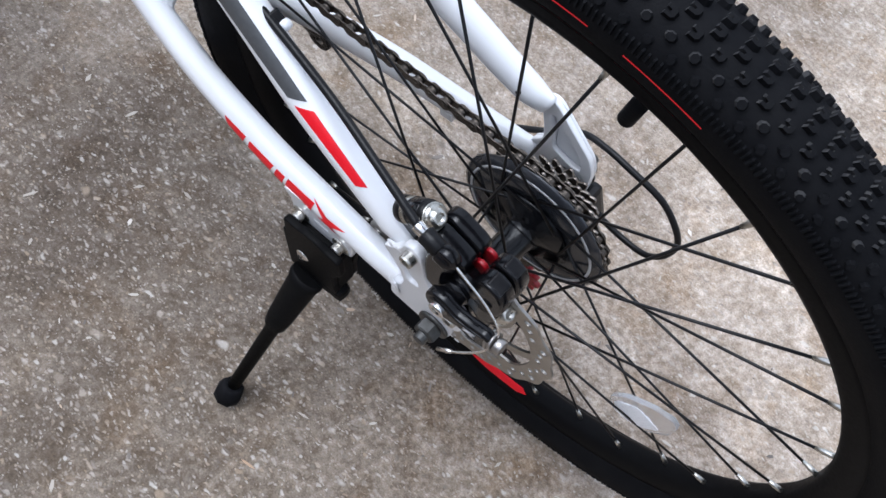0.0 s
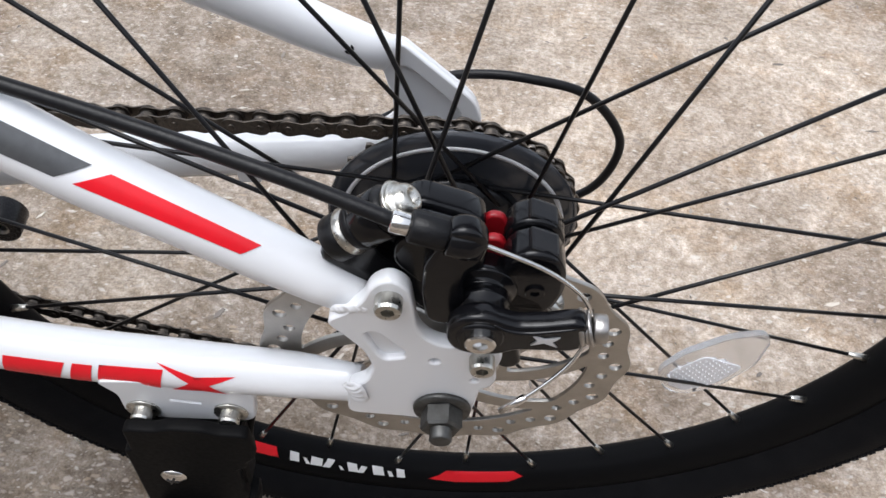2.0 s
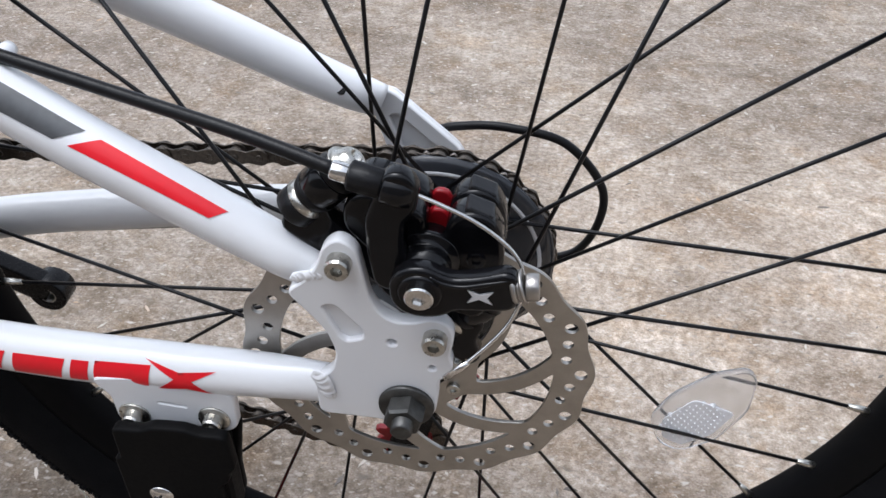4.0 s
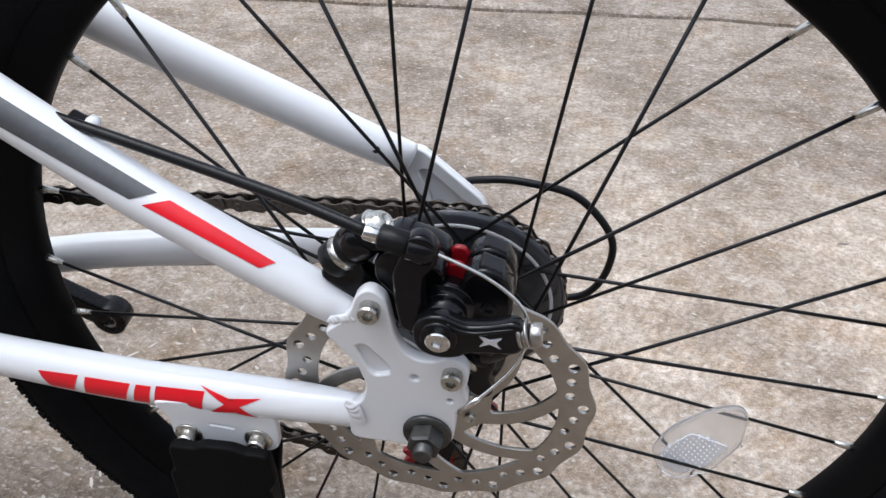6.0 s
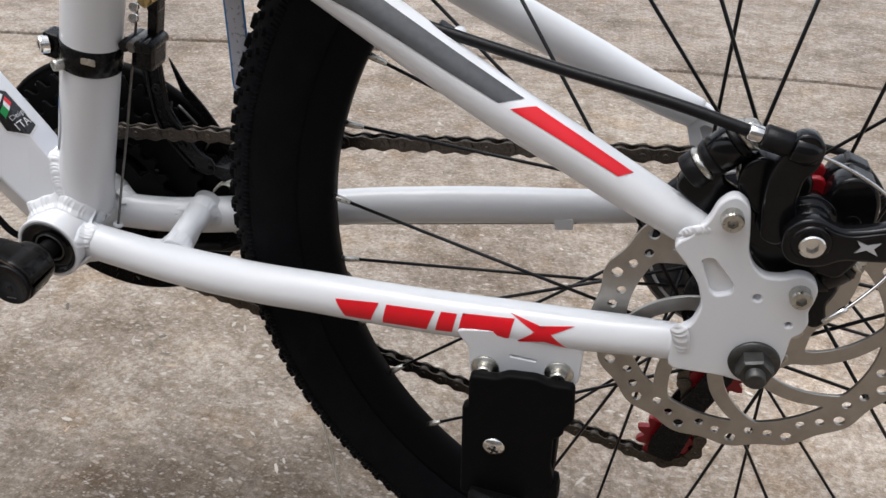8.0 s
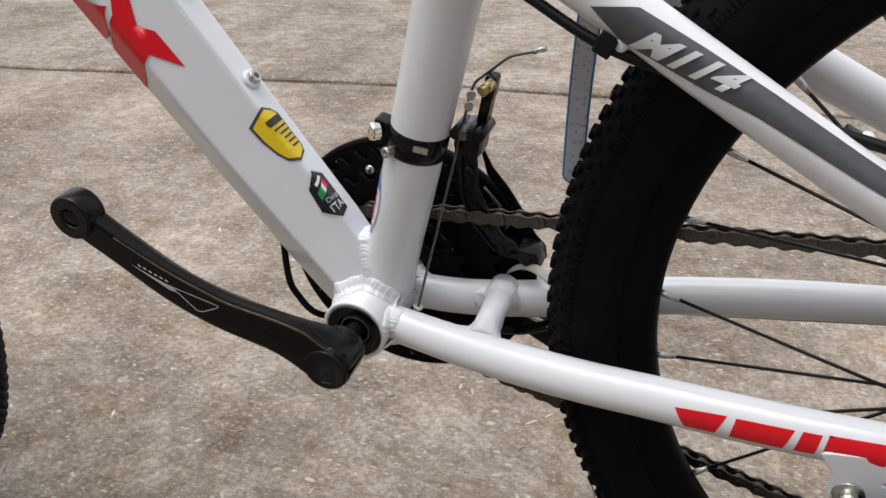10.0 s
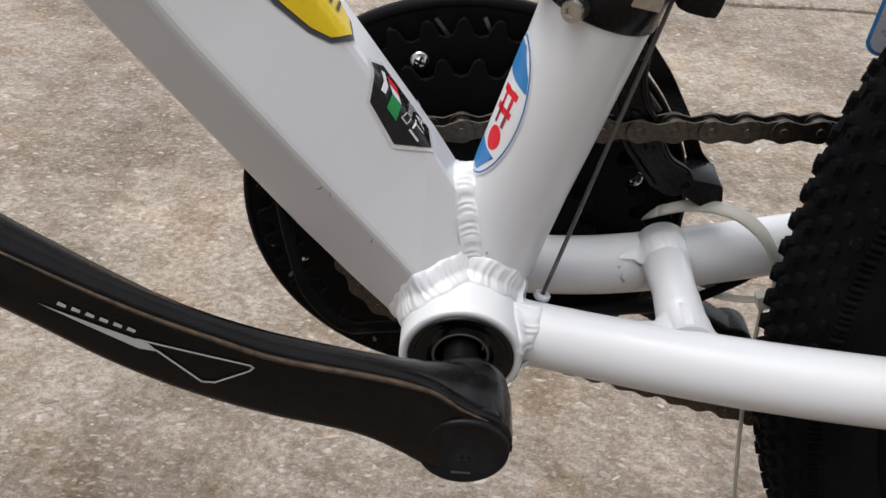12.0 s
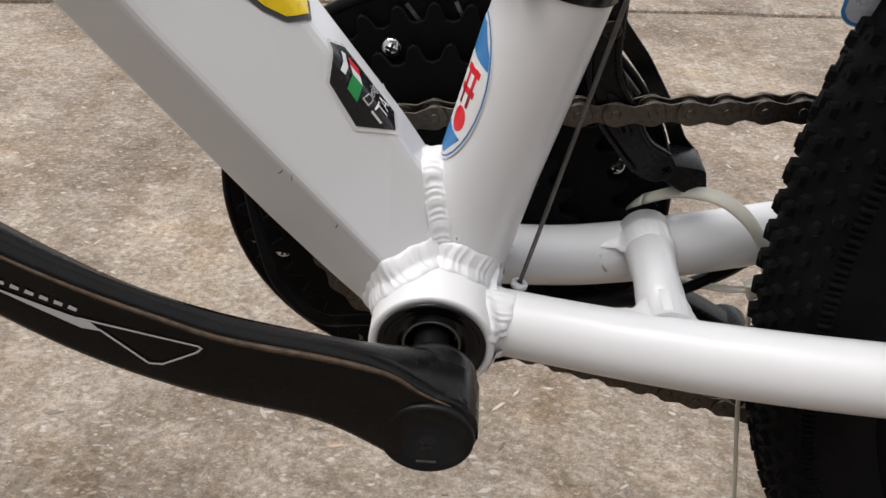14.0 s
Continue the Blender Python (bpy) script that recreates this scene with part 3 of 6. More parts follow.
# weld beads: flat fillets of overlapping crescents laid on the joined tubes
def tube_tree():
    bm = bmesh.new()
    bm.from_mesh(frame_ob.data)
    for ob in frame_ob.children:
        if ob.name.split(".")[0] in ("down_tube", "seat_tube", "chainstay", "chainstay_bridge", "seatstay", "seatstay_bridge"):
            bm.from_mesh(ob.data)
    tree = BVHTree.FromBMesh(bm)
    bm.free()
    return tree


TUBES = tube_tree()


def weld(pts, ups, half=0.0038, h=0.0012, pitch=0.0029, closed=False, bridge=False):
    """A bead along pts: ups point out of the seam, half is its half width; bridge lets it span a gap."""
    pts, ups = [Vector(p) for p in pts], [Vector(u).normalized() for u in ups]
    run = [0.0]
    for a, b in zip(pts, pts[1:]):
        run.append(run[-1] + (b - a).length)
    n = max(int(run[-1] / 0.00042), 6)
    at = lambda q, rows: Vector([float(np.interp(q, run, [r[c] for r in rows])) for c in range(3)])
    across = 12
    grid = []
    for i in range(n + 1):
        q = run[-1] * i / n
        p, up = at(q, pts), at(q, ups).normalized()
        d = (at(min(q + 0.001, run[-1]), pts) - at(max(q - 0.001, 0), pts)).normalized()
        side = d.cross(up).normalized()
        up = side.cross(d).normalized()
        end = 1.0 if closed else min(1.0, (0.25 + min(q, run[-1] - q) / 0.004))
        row = []
        for k in range(across + 1):
            v = -1 + 2 * k / across
            wob = 1 + 0.05 * math.sin(q * 700 + v)
            o = p + side * v * half * wob * end
            hit = TUBES.ray_cast(o + up * 0.009, -up, 0.014)[0]
            ph = q / pitch - 0.55 * (1 - v * v) + 20
            fr = ph + 0.25 * math.sin(2.1 * ph) + 0.1 * math.sin(5.3 * ph + 1)
            scale = 0.76 - 0.24 * math.cos(2 * math.pi * fr)
            row.append([hit, up, (1 - v * v) ** 0.8 * h * scale * end - (0.0003 if abs(v) > 0.98 else 0.0)])
        if bridge:
            for k, r in enumerate(row):
                if r[0] is None or (r[0] - p).dot(up) < -0.0024:
                    r[0] = p + side * (-1 + 2 * k / across) * half * end - up * 0.0021
        if any(r[0] is None or (r[0] - p).length > 0.0085 for r in row):
            grid.append(None)
            continue
        # the fillet fills the groove between the tubes
        hts = [(r[0] - p).dot(up) for r in row]
        for k, r in enumerate(row):
            lin = hts[0] + (hts[-1] - hts[0]) * k / across
            fill = max(lin - hts[k], 0.0) * 0.55
            r[0] = r[0] + up * (fill + r[2])
        grid.append([r[0] for r in row])
    bm = bmesh.new()
    vs = [[bm.verts.new(c) for c in row] if row else None for row in grid]
    for a, b in zip(vs, vs[1:]):
        if a and b:
            for k in range(across):
                bm.faces.new((a[k], a[k + 1], b[k + 1], b[k])).smooth = True
    part("weld_bead", bm, WHITE, frame_ob)


def seam(tube_at, around, up_ax, rad_u, rad_v, lo, hi, base):
    """Points and outward directions round a tube where it meets the shell of radius base."""
    out, ups = [], []
    side = around.cross(up_ax).normalized()
    for k in range(49):
        a = lo + (hi - lo) * k / 48
        p = tube_at + up_ax * math.sin(a) * rad_u + side * math.cos(a) * rad_v
        w = Vector((p.x - BBX, 0, p.z - BBZ))
        need = math.sqrt(max(base ** 2 - w.dot(side) ** 2, 0)) - w.dot(around)
        p = p + around * need
        tube_n = (up_ax * math.sin(a) / rad_u + side * math.cos(a) / rad_v).normalized()
        out.append(p)
        ups.append(tube_n + Vector((p.x - BBX, 0, p.z - BBZ)).normalized() * 0.8)
    return out, ups


Yv = Vector((0, 1, 0))
st_dir = (ST_HIGH - ST_LOW).normalized()
weld(*seam(ST_LOW, st_dir, Yv, 0.0172, 0.0172, 0, 2 * math.pi, 0.0222), half=0.0050, closed=True)
weld(*seam(DT_LOW + DT_UP * 0.004, DT_DIR, Yv, 0.0238, 0.0215, 0, 2 * math.pi, 0.0226), half=0.0054, closed=True)
vee = [(-0.4105, 0.0172, -0.0040), (-0.4125, 0.0155, 0.0060), (-0.4144, 0.0128, 0.0142), (-0.4158, 0.0086, 0.0205), (-0.4161, 0.0034, 0.0236)]
veu = [(0.2, 1, 0.1), (0.2, 1, 0.1), (0.2, 1, 0.2), (0.15, 1, 0.7), (0.1, 0.3, 1)]
weld([(x, -y, z) for x, y, z in vee] + vee[::-1], [(x, -y, z) for x, y, z in veu] + veu[::-1], half=0.0036, h=0.0009, bridge=True)
for s in (-1, 1):
    arc = [a for a in np.linspace(-0.35, math.pi + 0.25, 25)]
    weld([(-0.3925 + 0.002 * math.cos(a), s * (0.0215 + 0.0125 * math.sin(a)), -0.0290 + 0.0124 * math.cos(a)) for a in arc], [(0.75, s * math.sin(a), math.cos(a)) for a in arc], half=0.0050)
    turn = [a for a in np.linspace(0, 2 * math.pi, 33)]
    weld([((-0.3352 if s < 0 else -0.3365) + 0.0100 * math.cos(a), s * 0.0185, (-0.0252 if s < 0 else -0.0220) + 0.0096 * math.sin(a)) for a in turn], [(math.cos(a), -s * 0.75, math.sin(a)) for a in turn], half=0.0042, h=0.0006, pitch=0.0045, closed=True)
    weld([(-0.267 + 0.0118 * math.cos(a), s * 0.029, 0.1840 + 0.0108 * math.sin(a)) for a in turn], [(math.cos(a), -s * 0.75, math.sin(a)) for a in turn], half=0.0030, h=0.0010, closed=True)

# left dropout with brake mount
DROP = [(-0.0400, 0.0640), (-0.0330, 0.0740), (-0.0308, 0.0830), (-0.0250, 0.0880), (-0.0188, 0.0835), (-0.0165, 0.0700), (-0.0152, 0.0600), (-0.0110, 0.0515), (-0.0046, 0.0470), (0.0040, 0.0478),
        (0.0091, 0.0508), (0.0150, 0.0500), (0.0186, 0.0450), (0.0182, 0.0380), (0.0166, 0.0320), (0.0188, 0.0260), (0.0168, 0.0195), (0.0130, 0.0170), (0.0126, 0.0050), (0.0115, -0.0050),
        (0.0060, -0.0125), (-0.0030, -0.0138), (-0.0120, -0.0118), (-0.0385, -0.0118), (-0.0385, 0.0088), (-0.0310, 0.0150), (-0.0282, 0.0270), (-0.0320, 0.0400), (-0.0400, 0.0510), (-0.0470, 0.0590)]
POCKET = [(-0.0350, 0.0535), (-0.0285, 0.0560), (-0.0165, 0.0420), (-0.0165, 0.0365), (-0.0245, 0.0335), (-0.0280, 0.0365)]
me = plate([rounded(DROP, 0.004, 3), rounded(POCKET, 0.004, 3), ring(-0.0058, 0.0365, 0.0028, 16), ring(0.0108, 0.0238, 0.0024, 16)], -0.0705, -0.0770, 0.0009)
part("dropout", me, WHITE, frame_ob, "white plate dropout with brake mount tabs")
me = plate([rounded([(x * 1.0, z) for x, z in POCKET], 0.001, 1)], -0.0705, -0.0740, 0.0002)
part("dropout_pocket", me, WHITE, frame_ob)
RIGHT_DROP = [(-0.0420, 0.0600), (-0.0360, 0.0660), (-0.0300, 0.0655), (0.0056, 0.0345), (0.0105, 0.0215), (0.0110, 0.0000), (0.0100, -0.0200), (0.0040, -0.0300), (-0.0040, -0.0270), (-0.0060, -0.0120), (-0.0400, -0.0110), (-0.0400, 0.0090), (-0.0310, 0.0190), (-0.0330, 0.0330), (-0.0385, 0.0510)]
RIGHT_POCKET = [(-0.0335, 0.0525), (-0.0275, 0.0550), (-0.0010, 0.0310), (0.0030, 0.0190), (0.0030, 0.0135), (-0.0080, 0.0130), (-0.0240, 0.0180), (-0.0255, 0.0330)]
bm = bmesh.new()
join_mesh(bm, plate([rounded(RIGHT_DROP, 0.005, 3), rounded(RIGHT_POCKET, 0.005, 3)], 0.0680, 0.0725, 0.0008))
join_mesh(bm, plate([rounded(RIGHT_DROP, 0.005, 3)], 0.0727, 0.0750, 0.0006))
part("dropout", bm, WHITE, frame_ob, "white pocketed plate dropout")


bm = bmesh.new()
solid_cyl(bm, (-0.0530, 0.0560, 0.0720), (-0.0530, 0.0535, 0.0735), 0.0022, 14)
part("vent_hole", bm, DARK_STICKER, frame_ob)
weld([(-0.0392, -0.0795, 0.0154), (-0.0365, -0.0800, 0.0091), (-0.0354, -0.0790, 0.0016), (-0.0355, -0.0765, -0.0072)], [(-0.2, -1, 0.1), (-0.2, -1, 0), (-0.2, -1, -0.2), (-0.2, -0.8, -0.6)], half=0.0044, h=0.0015, pitch=0.0036, bridge=True)
weld([(-0.0460, -0.0770, 0.0642), (-0.0390, -0.0785, 0.0681), (-0.0331, -0.0785, 0.0698), (-0.0300, -0.0780, 0.0733)], [(0, -1, 0.1)] * 4, half=0.0026, h=0.0011, bridge=True)

# bottle bolts on the down tube
for s in (0.1485, 0.2135):
    c = DT_LOW + DT_DIR * s + Vector((0.807, 0, 0.590)) * 0.0325
    bm = bmesh.new()
    lathe(bm, [(0.0, 0), (0.0062, 0), (0.0062, 0.0012), (0.004, 0.002), (0.0, 0.002)], 20)
    nrm = Vector((0.807, 0, 0.590))
    rot = Yv.rotation_difference(nrm).to_matrix().to_4x4()
    bm.transform(Matrix.Translation(c) @ rot)
    b2 = part("bottle_boss", bm, WHITE, frame_ob)
    bm = bmesh.new()
    bolt_head(bm, c + nrm * 0.0015, 0.0040, 0.0040, 0.002, nrm)
    part("bottle_bolt", bm, BOLT, frame_ob, "small silver bolt")

# -- prints on the frame
ss_skin = on_tube(SEATSTAY, at_x(SEATSTAY, SS_R, 1))
cs_r0, cs_r1 = at_x(CHAINSTAY, CS_R, 0), at_x(CHAINSTAY, CS_R, 1)
cs_skin = on_tube(CHAINSTAY, lambda x: (cs_r0(x), cs_r1(x)))
decal("red_stripe", [[(-0.1290, 26.7), (-0.1208, 66), (-0.0735, 61), (-0.0782, 31)]], ss_skin, RED_DECAL, frame_ob, "red slanted stripe")
decal("grey_stripe", [[(-0.2735, -12), (-0.2580, 40), (-0.2300, 52), (-0.2000, 60), (-0.1265, 67), (-0.1340, 23), (-0.1800, 10), (-0.2000, 3), (-0.2200, -14), (-0.2400, -28), (-0.2560, -42)]], ss_skin, GREY_DECAL, frame_ob, "dark grey metallic stripe")


def lettering(name, text, size, place, material, parent, fit=False, fat=0.0):
    """Flat letters, mapped by place(u, v): in metres, or with fit in shares of their length and height."""
    cu = bpy.data.curves.new(name, "FONT")
    cu.body, cu.size, cu.align_x, cu.offset, cu.resolution_u = text, size, "LEFT", fat, 3
    ob = bpy.data.objects.new(name, cu)
    scene.collection.objects.link(ob)
    me = bpy.data.meshes.new_from_object(ob.evaluated_get(bpy.context.evaluated_depsgraph_get()))
    bpy.data.objects.remove(ob), bpy.data.curves.remove(cu)
    lo = [min(v.co[k] for v in me.vertices) for k in (0, 1)] if fit else (0, 0)
    hi = [max(v.co[k] for v in me.vertices) for k in (0, 1)] if fit else (1, 1)
    bm = bmesh.new()
    bm.from_mesh(me)
    for _ in range(3 if fit else 1):
        bmesh.ops.triangulate(bm, faces=bm.faces[:])
        bmesh.ops.subdivide_edges(bm, edges=[e for e in bm.edges if e.calc_length() > size * 0.12], cuts=1)
    bmesh.ops.triangulate(bm, faces=bm.faces[:])
    bm.to_mesh(me), bm.free()
    for v in me.vertices:
        v.co = place((v.co.x - lo[0]) / (hi[0] - lo[0]), (v.co.y - lo[1]) / (hi[1] - lo[1]))
    me.materials.clear()
    return part(name, me, material, parent)


ss_mark = on_tube(SEATSTAY, at_x(SEATSTAY, SS_R, 1), off=0.0012)


def model_at(u, v):
    x = -0.2535 + 0.0390 * u
    return ss_mark(x + 0.0056 * v, -33 + 38 * u + 53 * v)


lettering("model_mark", "M114", 0.012, model_at, SILVER_DECAL, frame_ob, True, 0.00045)["label"] = "silver model number"
# plain slanted red blocks where the maker's mark stands on the chainstay
for blk in ([(-0.2162, 28), (-0.1905, 35), (-0.1960, -20), (-0.2110, -22)], [(-0.1862, 34), (-0.1590, 36), (-0.1640, -20), (-0.1890, -20)],
            [(-0.1556, 37), (-0.1470, 37), (-0.1500, -16), (-0.1591, -17)], [(-0.1440, 40), (-0.1165, 43), (-0.1195, -14), (-0.1470, -17)],
            [(-0.1195, 58), (-0.1030, 32), (-0.0853, 42), (-0.0975, 12), (-0.0890, -30), (-0.1010, -12), (-0.1164, -24), (-0.1060, 14)]):
    decal("maker_mark", [blk], cs_skin, RED_DECAL, frame_ob, "red angular block of a maker's mark")


def dt_skin(off=0.0004):
    """Maps (metres up the down tube, metres round its section from the widest line, + towards the top) to the near skin."""
    nrm = Vector((0.807, 0, 0.590))
    up = [(-0.0235, 0.0007), (-0.0095, 0.0320), (0.0095, 0.0320)]
    down = [(-0.0235, 0.0007), (-0.0225, -0.0040), (-0.0080, -0.0270)]

    def at(s, w):
        sec = up if w >= 0 else down
        k = abs(w)
        for (y0, h0), (y1, h1) in zip(sec, sec[1:]):
            L = math.hypot(y1 - y0, h1 - h0)
            if k <= L or (y1, h1) == sec[-1]:
                t = k / L
                oy, oh = (-(h1 - h0) / L, (y1 - y0) / L) if w >= 0 else ((h1 - h0) / L, -(y1 - y0) / L)
                y, h = y0 + (y1 - y0) * t, h0 + (h1 - h0) * t
                lift = off + (0.41 * dt_ridge(s) * (1 - t) if w >= 0 and y0 < -0.02 else 0.0)
                return DT_LOW + DT_DIR * s + nrm * (h * (1 + 0.11 * dt_swell(s)) - 0.003 * dt_swell(s) + oh * lift) + Vector((0, y + oy * lift, 0))
            k -= L
    return at


# large red slashes, a yellow shield sticker and a black badge on the down tube
S = dt_skin()
SLASHES = ([(0.3000, 0.0240), (0.2612, 0.0117), (0.2466, 0.0127), (0.2597, -0.0300), (0.3000, -0.0300)],
           [(0.2544, -0.0300), (0.2275, 0.0019), (0.2167, -0.0190), (0.2180, -0.0300)],
           [(0.2552, 0.0189), (0.2394, 0.0130), (0.2220, 0.0011), (0.2150, -0.0200), (0.2110, -0.0300), (0.1811, -0.0300), (0.1932, 0.0033), (0.1756, 0.0151), (0.2011, 0.0142), (0.2091, 0.0080), (0.2296, 0.0171)])
for slash in SLASHES:
    decal("maker_mark", [slash], S, RED_DECAL, frame_ob, "large red slash", 0.01, 0.004)
shield = [(0.1268, 0.0221), (0.1325, 0.0359), (0.1289, 0.0420), (0.1240, 0.0455), (0.1010, 0.0455), (0.0968, 0.0432), (0.0938, 0.0360), (0.0980, 0.0292), (0.1045, 0.0258), (0.1162, 0.0230)]
decal("sticker_rim", [shield], S, GREY_DECAL, frame_ob, "grey rim of a shield sticker", 0.01, 0.0027)
mid = (0.112, 0.0380)
S2 = dt_skin(0.0008)
decal("sticker", [[(mid[0] + (u - mid[0]) * 0.90, mid[1] + (v - mid[1]) * 0.88) for u, v in shield]], S2, YELLOW, frame_ob, "yellow shield-shaped sticker with small print", 0.01, 0.0027)
for k in range(7):
    u, th = 0.1240 - 0.0033 * k, (0.0034 if k == 0 else 0.0012)
    a, b = 0.0322 + 0.0008 * k, 0.0440
    decal("sticker_print", [[(u, a), (u, b), (u - th, b), (u - th, a)]], dt_skin(0.0012), BARS, frame_ob, "dark line of print", 0.02, 0.0027)
badge = [(0.0855, 0.0370), (0.0821, 0.0336), (0.0768, 0.0280), (0.0615, 0.0262), (0.0521, 0.0352), (0.0545, 0.0440), (0.0800, 0.0440)]
decal("badge_border", [[(0.0705 + (u - 0.0705) * 1.10, 0.0352 + (v - 0.0352) * 1.13) for u, v in badge]], dt_skin(0.0002), CLEAR_RIM, frame_ob, "clear border of the badge", 0.01, 0.0027)
decal("badge", [badge], S, DARK_STICKER, frame_ob, "black badge with a small tricolour flag", 0.01, 0.0027)
for nm, o, mt in (("badge_print", [(0.0778, 0.0329), (0.0758, 0.0333), (0.0793, 0.0400), (0.0811, 0.0387)], WHITE_PRINT),
                  ("flag_green", [(0.0723, 0.0311), (0.0671, 0.0309), (0.0696, 0.0350), (0.0744, 0.0346)], GREEN_PRINT),
                  ("flag_white", [(0.0744, 0.0346), (0.0696, 0.0350), (0.0714, 0.0380), (0.0765, 0.0375)], WHITE_PRINT),
                  ("flag_red", [(0.0765, 0.0375), (0.0714, 0.0380), (0.0730, 0.0410), (0.0780, 0.0402)], RED_DECAL)):
    decal(nm, [o], S2, mt, frame_ob, "", 0.02, 0.0027)

lettering("badge_word", "ITALY", 0.0072, lambda u, v: S2(0.0572 + v, 0.0318 + u), WHITE_PRINT, frame_ob)
lettering("badge_word", "Design", 0.0044, lambda u, v: S2(0.0640 + v, 0.0325 + u), SILVER_DECAL, frame_ob)


# small scuffs in the paint of the down tube
for u, v, du, dv in ((0.0610, 0.0006, 0.0016, 0.0012), (0.0648, -0.0012, 0.0008, 0.0020), (0.0405, 0.0012, 0.0005, 0.0014)):
    decal("scuff", [[(u, v), (u + du, v + dv), (u + du + 0.0003, v + dv), (u + 0.0004, v)]], S, GREY_DECAL, frame_ob, "small grey scuff", 0.01, 0.004)

# round blue and white sticker on the seat tube
def st_skin(off=0.0004):
    fwd = Vector((-st_dir.z, 0, st_dir.x))

    def at(s, a):
        return ST_LOW + st_dir * s + (Vector((0, -1, 0)) * math.cos(radians(a)) + fwd * math.sin(radians(a))) * (0.0166 + off)
    return at


def ell(c, a, rs, ra, n=28):
    return [(c + rs * math.sin(2 * math.pi * k / n), a + ra * math.cos(2 * math.pi * k / n)) for k in range(n)]


decal("round_sticker", [ell(0.064, 84, 0.0255, 46)], st_skin(0.0002), WHITE_PRINT, frame_ob, "oval blue and white sticker with a red pictogram", 0.01, 10)
decal("sticker_rim", [ell(0.064, 84, 0.0247, 44.4)], st_skin(0.0003), BLUE_PRINT, frame_ob, "thin blue border", 0.01, 5)
decal("sticker_field", [ell(0.064, 84, 0.0240, 42.8)], st_skin(0.0004), WHITE_PRINT, frame_ob, "", 0.01, 5)
for band in ([(0.0415, 74), (0.0415, 94), (0.049, 116), (0.052, 100), (0.0500, 53)], [(0.0865, 74), (0.0865, 94), (0.078, 118), (0.0745, 46), (0.079, 51)]):
    decal("sticker_band", [band], st_skin(0.0005), BLUE_PRINT, frame_ob, "", 0.01, 10)
for bit in (ell(0.0555, 66, 0.0042, 12, 16), [(0.060, 58), (0.060, 63), (0.073, 63), (0.073, 58)], [(0.060, 72), (0.060, 77), (0.073, 77), (0.073, 72)], [(0.0640, 54), (0.0640, 84), (0.0662, 84), (0.0662, 54)], [(0.0705, 54), (0.0705, 84), (0.0727, 84), (0.0727, 54)]):
    decal("sticker_mark", [bit], st_skin(0.0005), RED_DECAL, frame_ob, "", 0.01, 10)
decal("maker_mark", [[(0.176, 96), (0.176, 111), (0.204, 111), (0.204, 96)]], st_skin(), RED_DECAL, frame_ob, "small red print", 0.01, 10)
# -- wheels
NIP_R, RIM_IN, SPOKE_N, PHASE = 0.2353, 0.2385, 32, 7.5


def rim_mesh():
    bm = bmesh.new()
    lathe(bm, [(0.2375, -0.0045), (0.2400, -0.0080), (0.2460, -0.0115), (0.2545, -0.0128), (0.2590, -0.0128), (0.2590, -0.0108), (0.2500, -0.0095), (0.2500, 0.0095), (0.2590, 0.0108), (0.2590, 0.0128), (0.2545, 0.0128), (0.2460, 0.0115), (0.2400, 0.0080), (0.2375, 0.0045)], 120)
    me = bpy.data.meshes.new("rim")
    bm.to_mesh(me), bm.free()
    return me


def tyre_mesh():
    """Carcass from bead to crown."""
    bm = bmesh.new()
    prof = [(0.2560, -0.0112), (0.2585, -0.0140)]
    for k in range(17):
        a = radians(-128 + 256 * k / 16)
        prof.append((0.2775 + 0.0213 * math.cos(a), 0.0230 * math.sin(a)))
    prof += [(0.2585, 0.0140), (0.2560, 0.0112)]
    lathe(bm, prof, 128)
    me = bpy.data.meshes.new("tyre")
    bm.to_mesh(me), bm.free()
    return me


